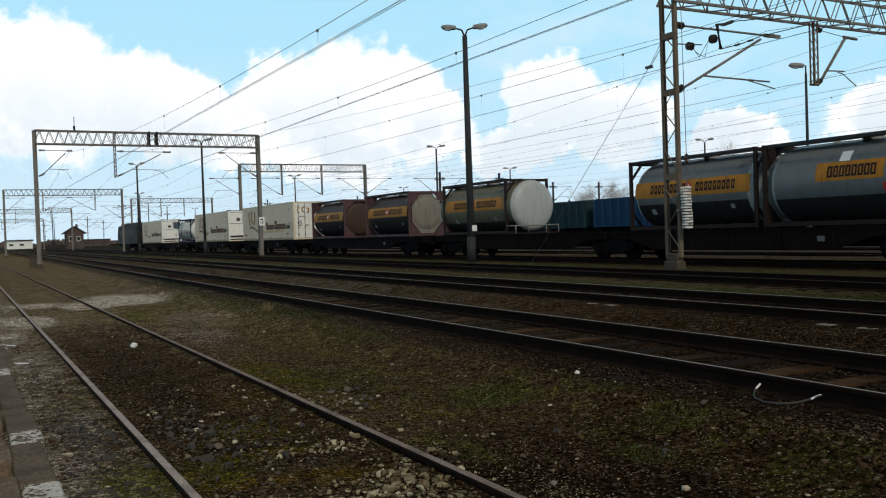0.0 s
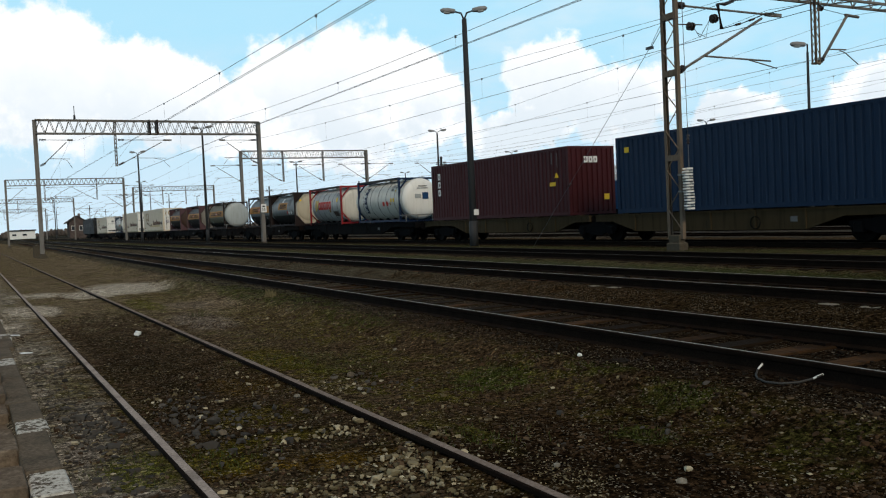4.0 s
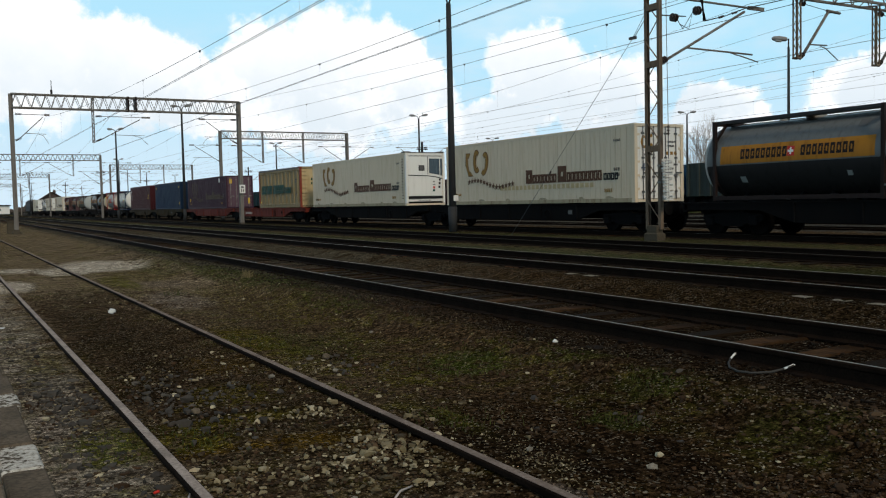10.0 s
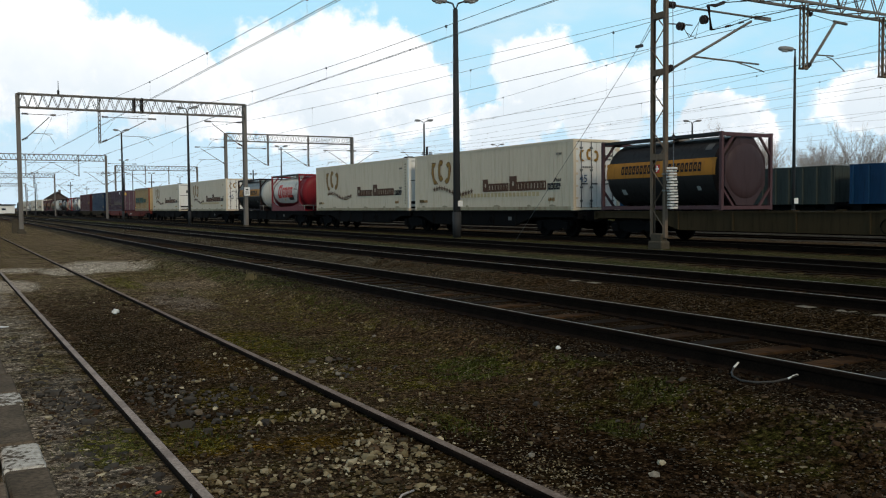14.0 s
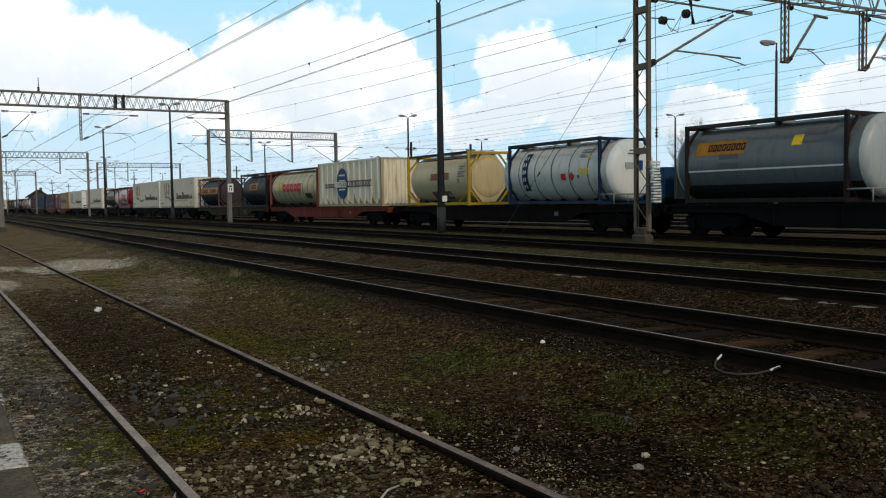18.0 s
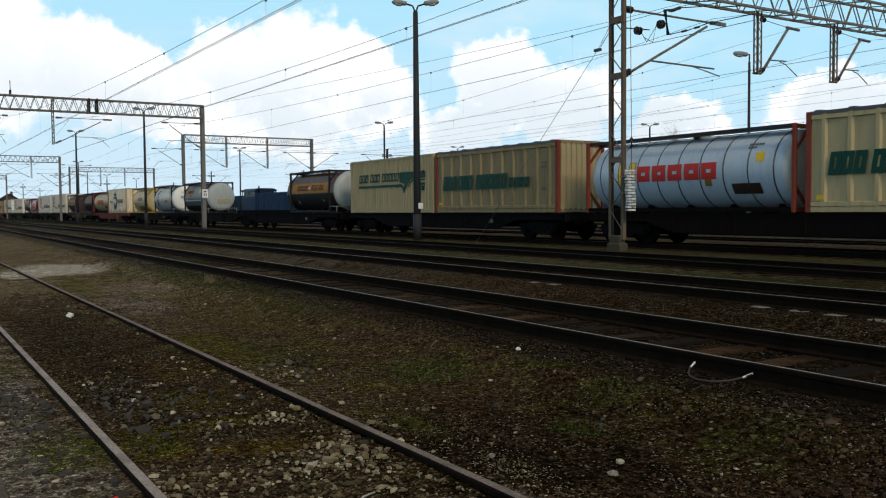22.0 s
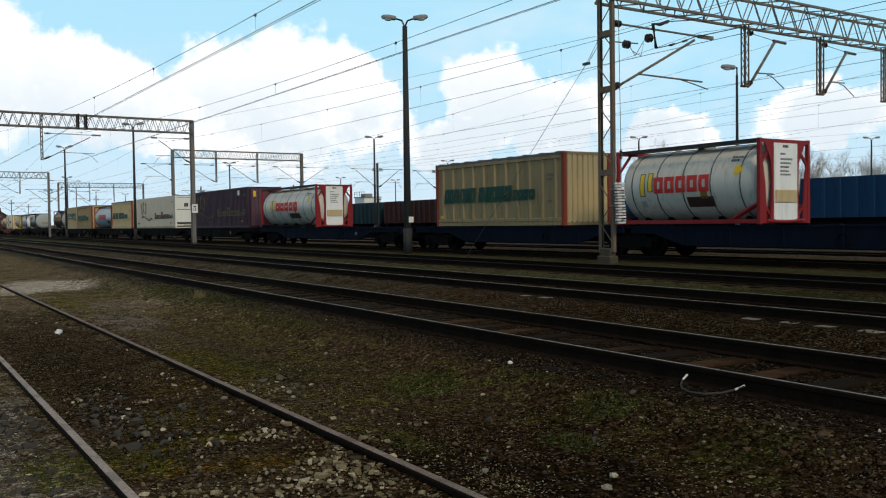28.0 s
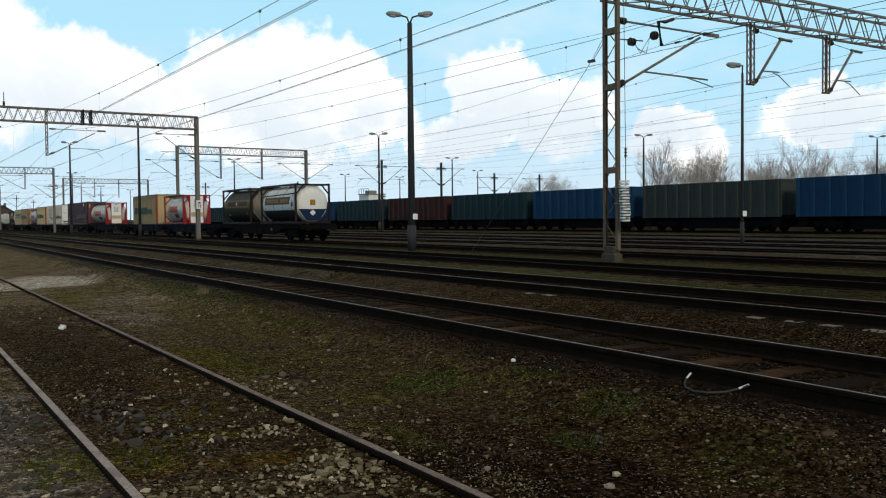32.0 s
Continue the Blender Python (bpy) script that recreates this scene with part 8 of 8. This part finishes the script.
def locomotive():
    c = thing("locomotive", "dark grey electric locomotive with raised pantograph heading the train", "locomotive")
    part("body", Build().plate([(-9.0, 1.1), (9.0, 1.1), (9.0, 2.3), (8.2, 3.7), (7.6, 3.85), (-7.6, 3.85), (-8.2, 3.7), (-9.0, 2.3)], 0, -1.45, 1.45), LOCO, c)
    part("roof", Build().box(-1.1, 1.1, -7.4, 7.4, 3.85, 4.15), LOCO, c)
    for s in (-1, 1):
        part("windscreen", Build().plate([(-1.2, 0.0), (1.2, 0.0), (1.1, 0.8), (-1.1, 0.8)], 1, -0.01, 0.02), GLASS_DARK, c, at=pose(0, s * 8.78, 2.75, -s * 28 if s > 0 else 28, 0, 0))
        for x in (-0.875, 0.875):
            part("buffer", Build().tube(((x, s * 9.0, 1.05), (x, s * 9.5, 1.05)), 0.12, 8).tube(((x, s * 9.48, 1.05), (x, s * 9.54, 1.05)), 0.24, 12), BLACKUF, c)
        bogie(c, s * 5.0, 2.9)
        b = Build().tube(((-0.8, s * 5.0, 4.2), (-0.4, s * 3.9 if s > 0 else s * 3.9, 4.3 if s > 0 else 5.0)), 0.04, 5)
        b.tube(((-0.4, s * 3.9, 4.3 if s > 0 else 5.0), (-0.2, s * 5.2, 4.35 if s > 0 else 5.75)), 0.035, 5).box(-0.9, 0.9, s * 5.2 - 0.15, s * 5.2 + 0.15, 4.35 if s > 0 else 5.75, 4.4 if s > 0 else 5.79)
        part("pantograph", b, POLE, c)
    for y in (-5, -2.5, 0, 2.5, 5):
        part("side_grille", Build().box(-1.47, -1.44, y - 0.8, y + 0.8, 2.4, 3.2), BLACK, c)
    part("skirt", Build().box(-1.4, 1.4, -2.6, 2.6, 0.5, 1.1), BLACKUF, c)
    return c


aboard(locomotive(), 140.2, RAIL_Z)

# ---- loose stones, grass and litter ----
ICO = [Vector(v).normalized() for v in ((0, 0, 1), (0.894, 0, 0.447), (0.276, 0.851, 0.447), (-0.724, 0.526, 0.447), (-0.724, -0.526, 0.447), (0.276, -0.851, 0.447), (0.724, 0.526, -0.447), (-0.276, 0.851, -0.447), (-0.894, 0, -0.447), (-0.276, -0.851, -0.447), (0.724, -0.526, -0.447), (0, 0, -1))]
ICO_F = ((0, 1, 2), (0, 2, 3), (0, 3, 4), (0, 4, 5), (0, 5, 1), (1, 6, 2), (2, 7, 3), (3, 8, 4), (4, 9, 5), (5, 10, 1), (2, 6, 7), (3, 7, 8), (4, 8, 9), (5, 9, 10), (1, 10, 6), (11, 7, 6), (11, 8, 7), (11, 9, 8), (11, 10, 9), (11, 6, 10))
ICO_A = np.array(ICO)
ICO_A = np.sign(ICO_A) * np.abs(ICO_A) ** 0.62      # broken stone is blocky


def stones(name, spots, material, label, seed):
    """spots: x, y, z, size."""
    rng = np.random.default_rng(seed)
    n = len(spots)
    sp = np.array(spots)
    shape = 1 + rng.uniform(-0.5, 0.46, (n, 12, 1))
    v = ICO_A[None] * shape * (sp[:, 3] / 2)[:, None, None] * rng.uniform(0.55, 1.35, (n, 1, 3)) * np.array([1.05, 1.05, 0.68])
    a = rng.uniform(0, 6.28, n)
    c, s = np.cos(a)[:, None], np.sin(a)[:, None]
    x, y = v[..., 0] * c - v[..., 1] * s, v[..., 0] * s + v[..., 1] * c
    v = np.stack([x + sp[:, :1], y + sp[:, 1:2], v[..., 2] + sp[:, 2:3]], -1).reshape(-1, 3)
    f = (np.array(ICO_F)[None] + 12 * np.arange(n)[:, None, None]).reshape(-1, 3)
    me = bpy.data.meshes.new(name)
    me.from_pydata(v.tolist(), [], f.tolist())
    me.materials.append(material)
    return tagged(new(name, me), label, "stones", kind="stuff")


def scatter():
    rng = random.Random(21)
    pale, plain, ballast, grey = [], [], [], []

    # cushions of moss that hide the stones: x, y, half width, half length
    moss = ((1.75, 5.35, 0.5, 0.14), (0.90, 5.75, 0.24, 0.5), (1.40, 5.65, 0.28, 0.26), (2.05, 5.25, 0.4, 0.2), (1.75, 6.05, 0.45, 0.18), (4.15, 6.85, 0.26, 0.36), (2.95, 9.4, 0.28, 1.2), (4.55, 4.85, 0.24, 0.26), (3.1, 5.0, 0.12, 0.4), (1.95, 6.9, 0.3, 0.3))

    def bare(x, y):
        return rng.random() < 0.12 or all(((x - a) / w) ** 2 + ((y - b) / h) ** 2 > 1 + 0.5 * noise.noise(Vector((x * 6, y * 6, 3))) for a, b, w, h in moss)

    def clear(x):
        return abs(x - 2.61) > 0.06 and abs(x - 1.10) > 0.06

    # heaps of limestone: x, y, spread across, spread along, count
    for x0, y0, u, v, n in ((2.02, 5.98, 0.16, 0.07, 44), (2.36, 5.84, 0.13, 0.06, 34), (2.38, 5.12, 0.12, 0.14, 70), (2.42, 4.75, 0.12, 0.22, 95), (2.12, 4.55, 0.18, 0.18, 110), (1.62, 4.72, 0.2, 0.14, 52), (1.28, 4.55, 0.1, 0.14, 26),
                            (1.9, 3.7, 0.35, 0.4, 60), (2.95, 7.3, 0.16, 0.2, 26), (2.95, 4.9, 0.12, 0.5, 14), (1.6, 7.2, 0.25, 0.5, 14), (3.1, 6.2, 0.25, 0.9, 22)):
        for _ in range(int(n * 0.75)):
            x, y = rng.gauss(x0, u * 1.15), rng.gauss(y0, v * 1.15)
            if 0.5 < x < 3.6 and y > 2.4 and clear(x) and bare(x, y):
                s = min(0.052, max(0.012, rng.lognormvariate(-3.62, 0.36)))
                pale.append((x, y, ground_z(x, y) + s * 0.16, s))
        for _ in range(n):
            x, y = rng.gauss(x0, u * 1.6), rng.gauss(y0, v * 1.6)
            if 0.5 < x < 3.6 and y > 2.4 and clear(x) and bare(x, y):
                s = max(0.006, rng.lognormvariate(-4.4, 0.4))
                pale.append((x, y, ground_z(x, y) + s * 0.16, s))
    # a spill of fine white grit beside the rail
    for _ in range(420):
        x, y = rng.gauss(2.93, 0.12), rng.gauss(3.95, 0.32)
        if clear(x) and x > 2.68:
            s = rng.uniform(0.005, 0.012)
            pale.append((x, y, ground_z(x, y) + s * 0.2, s))
    for _ in range(420):
        x, y = rng.gauss(0.72, 0.16), rng.uniform(3.0, 14.0)
        if x > 0.47 and clear(x):
            s = min(0.04, rng.lognormvariate(-4.2, 0.5))
            pale.append((x, y, ground_z(x, y) + s * 0.1, s))
    for _ in range(900):
        x, y = rng.uniform(0.6, 2.9), 3.6 + 5.5 * rng.random() ** 1.3
        if clear(x) and bare(x, y) and noise.noise(Vector((x * 2.2, y * 1.6, 11))) > -0.05:
            s = min(0.045, rng.lognormvariate(-3.95, 0.45))
            pale.append((x, y, ground_z(x, y) + s * 0.14, s))
    for _ in range(1100):
        x, y = rng.uniform(0.5, 5.2), 3 + 15 * rng.random() ** 1.5
        s = min(0.04, rng.lognormvariate(-4.35, 0.45))
        pale.append((x, y, ground_z(x, y) + s * 0.15, s))
    while len(plain) < 20000:
        x, y = rng.uniform(0.5, 5.3), 2.6 + 14 * rng.random() ** 1.6
        if noise.noise(Vector((x * 0.9, y * 0.9, 7))) > -0.2 and clear(x) and bare(x, y):
            s = min(0.06, rng.lognormvariate(-4.6, 0.55))
            plain.append((x, y, ground_z(x, y) + s * 0.08, s))
    for _ in range(5000):
        x, y = rng.uniform(0.5, 5.3), rng.uniform(-6.0, 2.6)
        if clear(x):
            s = min(0.06, rng.lognormvariate(-4.3, 0.55))
            plain.append((x, y, ground_z(x, y) + s * 0.08, s))
    # greyer lumps on both sides of the siding's nearer rail
    for x0, y0, u, v, n in ((0.78, 7.2, 0.14, 0.9, 330), (1.5, 7.0, 0.22, 0.7, 150), (0.75, 5.0, 0.15, 0.7, 120), (1.75, 6.6, 0.3, 0.5, 60), (0.7, 10.0, 0.15, 1.5, 120), (3.2, 7.6, 0.2, 0.4, 40), (3.6, 4.6, 0.6, 0.9, 36)):
        for _ in range(n):
            x, y = rng.gauss(x0, u), rng.gauss(y0, v)
            if 0.5 < x < 4.8 and y > 2.6 and clear(x):
                s = min(0.075, rng.lognormvariate(-3.65, 0.45))
                grey.append((x, y, ground_z(x, y) + s * 0.12, s))
    count = 0
    while count < 14000:
        count += 1
        x, y = rng.uniform(4.4, 12.0), 3.0 + 30 * rng.random() ** 1.4
        if all(abs(x - a - k * y) > 0.06 for a, k in ((5.4475, 0.0165), (6.9525, 0.0165), (9.3675, 0.012), (10.8725, 0.012))):
            s = min(0.042, rng.lognormvariate(-3.9, 0.4))
            (plain if 7.3 < x - 0.014 * y < 8.8 or x < 4.9 else ballast).append((x, y, ground_z(x, y) + s * 0.12, s))
    stones("limestone_chippings", pale, PALESTONES, "pale limestone chippings scattered between the siding rails", 1)
    stones("cinder_gravel", plain, STONES, "dark brown gravel and cinders on the yard ground", 2)
    stones("ballast", ballast, BALLAST, "rust-stained ballast stones of the main tracks", 3)
    stones("grey_gravel", grey, GREYSTONES, "grey broken stones along the siding rail", 4)


scatter()


def single_stones():
    """The larger stones that lie singly: x, y, size, material."""
    for i, (x, y, s, m, lab) in enumerate(((4.9, 6.5, 0.06, WHITE, "bright white stone on brown gravel"), (2.99, 4.22, 0.06, PALECON, "pale rounded stone beside the siding rail"), (3.33, 3.55, 0.07, PALECON, "pale stone near the siding rail"),
                                           (1.75, 4.0, 0.055, PALECON, "pale stone between the siding rails"), (1.55, 6.35, 0.1, KERB, "ochre lump of stone between the rails"), (2.45, 7.3, 0.06, PALECON, "pale stone against the siding rail"),
                                           (3.2, 7.9, 0.10, KERB, "broken lump of concrete in the gravel"), (3.0, 7.2, 0.075, PALECON, "broken pale stone in the gravel"), (4.2, 9.0, 0.06, PALECON, "pale stone on mossy gravel"))):
        rng = random.Random(i)
        b = Build().add([v * (s * 0.38) * rng.uniform(0.75, 1.25) for v in ICO], ICO_F)
        b.v = [(vx * 1.2, vy, vz * 0.75) for vx, vy, vz in b.v]
        whole("stone", b, m, lab, "stone", at=pose(x, y, ground_z(x, y) + s * 0.22, 0, 0, 70 * i), group="larger stones")


single_stones()


def litter():
    cup = thing("crushed_cup", "crushed white plastic cup lying between the rails", "litter", at=pose(2.12, 13.3, 0.0) @ Matrix.Diagonal((0.6, 0.75, 0.8, 1)))
    part("cup", Build().lathe([(-0.07, 0.02), (-0.07, 0.03), (0.06, 0.04), (0.06, 0.036), (-0.06, 0.025)], 0, 0.035, 12), WHITE, cup, at=pose(0, 0, 0, 0, 0, 35))
    part("lid", Build().tube(((-0.1, -0.28, 0.02), (-0.09, -0.28, 0.06)), 0.06, 10), WHITE, cup)
    for x, y in ((0.55, 14.8), (0.6, 12.4)):
        whole("paper_scrap", Build().plate([(-0.09, -0.04), (0.08, -0.05), (0.1, 0.03), (-0.02, 0.05), (-0.08, 0.03)], 2, 0.012, 0.018), PLATE, "scrap of white paper on the ground", "litter", at=pose(x, y, ground_z(x, y), 4, 6, 40 * x), group="litter")


litter()


def scraps():
    whole("bottle_cap", Build().lathe([(0.0, 0.001), (0.0, 0.016), (0.012, 0.017), (0.012, 0.001)], 0, 0, 12), LETRED, "red plastic bottle cap lying on the moss", "litter", at=pose(0.92, 4.62, 0.02, 60, 0, 20))
    for x, y, a, n in ((2.0, 3.95, 40, 0.1), (1.05, 4.45, 85, 0.09)):
        whole("twig", Build().tube(((-n, 0, 0.012), (0, 0.01, 0.02), (n, -0.012, 0.014)), 0.006, 5), TWIG, "dry pale twig lying on the gravel", "twig", at=pose(x, y, ground_z(x, y), 0, 0, a), group="fallen twigs")


scraps()


def grass():
    rng = random.Random(5)
    b = Build()
    for x0, y0, r0, n in ((4.15, 6.85, 0.6, 420), (0.90, 5.75, 0.35, 300), (1.4, 5.65, 0.3, 160), (4.55, 4.85, 0.3, 140), (3.85, 4.45, 0.28, 120), (3.0, 5.1, 0.28, 140), (5.05, 15.5, 1.3, 600), (4.75, 11.2, 0.6, 200), (3.4, 8.6, 0.7, 200), (2.95, 9.4, 0.5, 260), (3.45, 15.2, 0.25, 60)):
        for _ in range(n):
            x, y = rng.gauss(x0, r0 * 0.5), rng.gauss(y0, r0 * 0.65)
            h, a = rng.uniform(0.012, 0.045) if r0 > 0.26 else rng.uniform(0.05, 0.16), rng.uniform(0, 6.28)
            dx, dy, z = 0.004 * math.cos(a), 0.004 * math.sin(a), ground_z(x, y)
            b.add([(x - dx, y - dy, z), (x + dx, y + dy, z), (x + rng.uniform(-0.02, 0.02), y + rng.uniform(-0.02, 0.02), z + h)], [(0, 1, 2)])
    me = b.mesh("grass")
    me.materials.append(BLADES)
    tagged(new("grass", me), "thin tufts of short grass and moss", "grass", kind="stuff")


grass()


def straw_tuft():
    rng = random.Random(9)
    b = Build()
    for _ in range(170):
        a, q, h = rng.uniform(0, 6.28), rng.random() ** 0.7 * 0.11, rng.uniform(0.05, 0.17)
        x, y = q * math.cos(a), q * math.sin(a)
        dx, dy = 0.005 * math.sin(a * 3), 0.005 * math.cos(a * 3)
        b.add([(x - dx, y - dy, -0.01), (x + dx, y + dy, -0.01), (x * 1.15 + rng.uniform(-0.05, 0.05), y * 1.15 + rng.uniform(-0.05, 0.05), h)], [(0, 1, 2)])
    whole("straw_tuft", b, STRAW, "dry straw-coloured grass tuft on the gravel", "grass tuft", at=pose(4.95, 16.0, ground_z(4.95, 16.0)))


straw_tuft()
make_tracks()


# ---- what moves: the whole train, drawing away along +y and gaining speed ----
RUN = ((0, 0.0), (1, 12.54), (2, 25.25), (3, 38.09), (4.5, 57.55), (6, 77.3), (7, 90.70), (8, 104.02), (9, 117.36), (10, 130.71), (11, 144.12), (12, 157.64), (13, 171.2), (14, 184.85), (15.5, 205.4), (17, 226.11), (18, 240.15), (19, 254.33),
       (20, 268.51), (21, 282.8), (22, 297.1), (23, 311.53), (24, 326.11), (25, 340.82), (26.5, 362.4), (28, 384.17), (29, 399.1), (30, 414.05), (31, 429.05), (32, 444.21))


def motions():
    for ob, y, z in MOVING:
        walk(ob, [(t, pose(TRAIN_X, y + d, z)) for t, d in RUN])


motions()
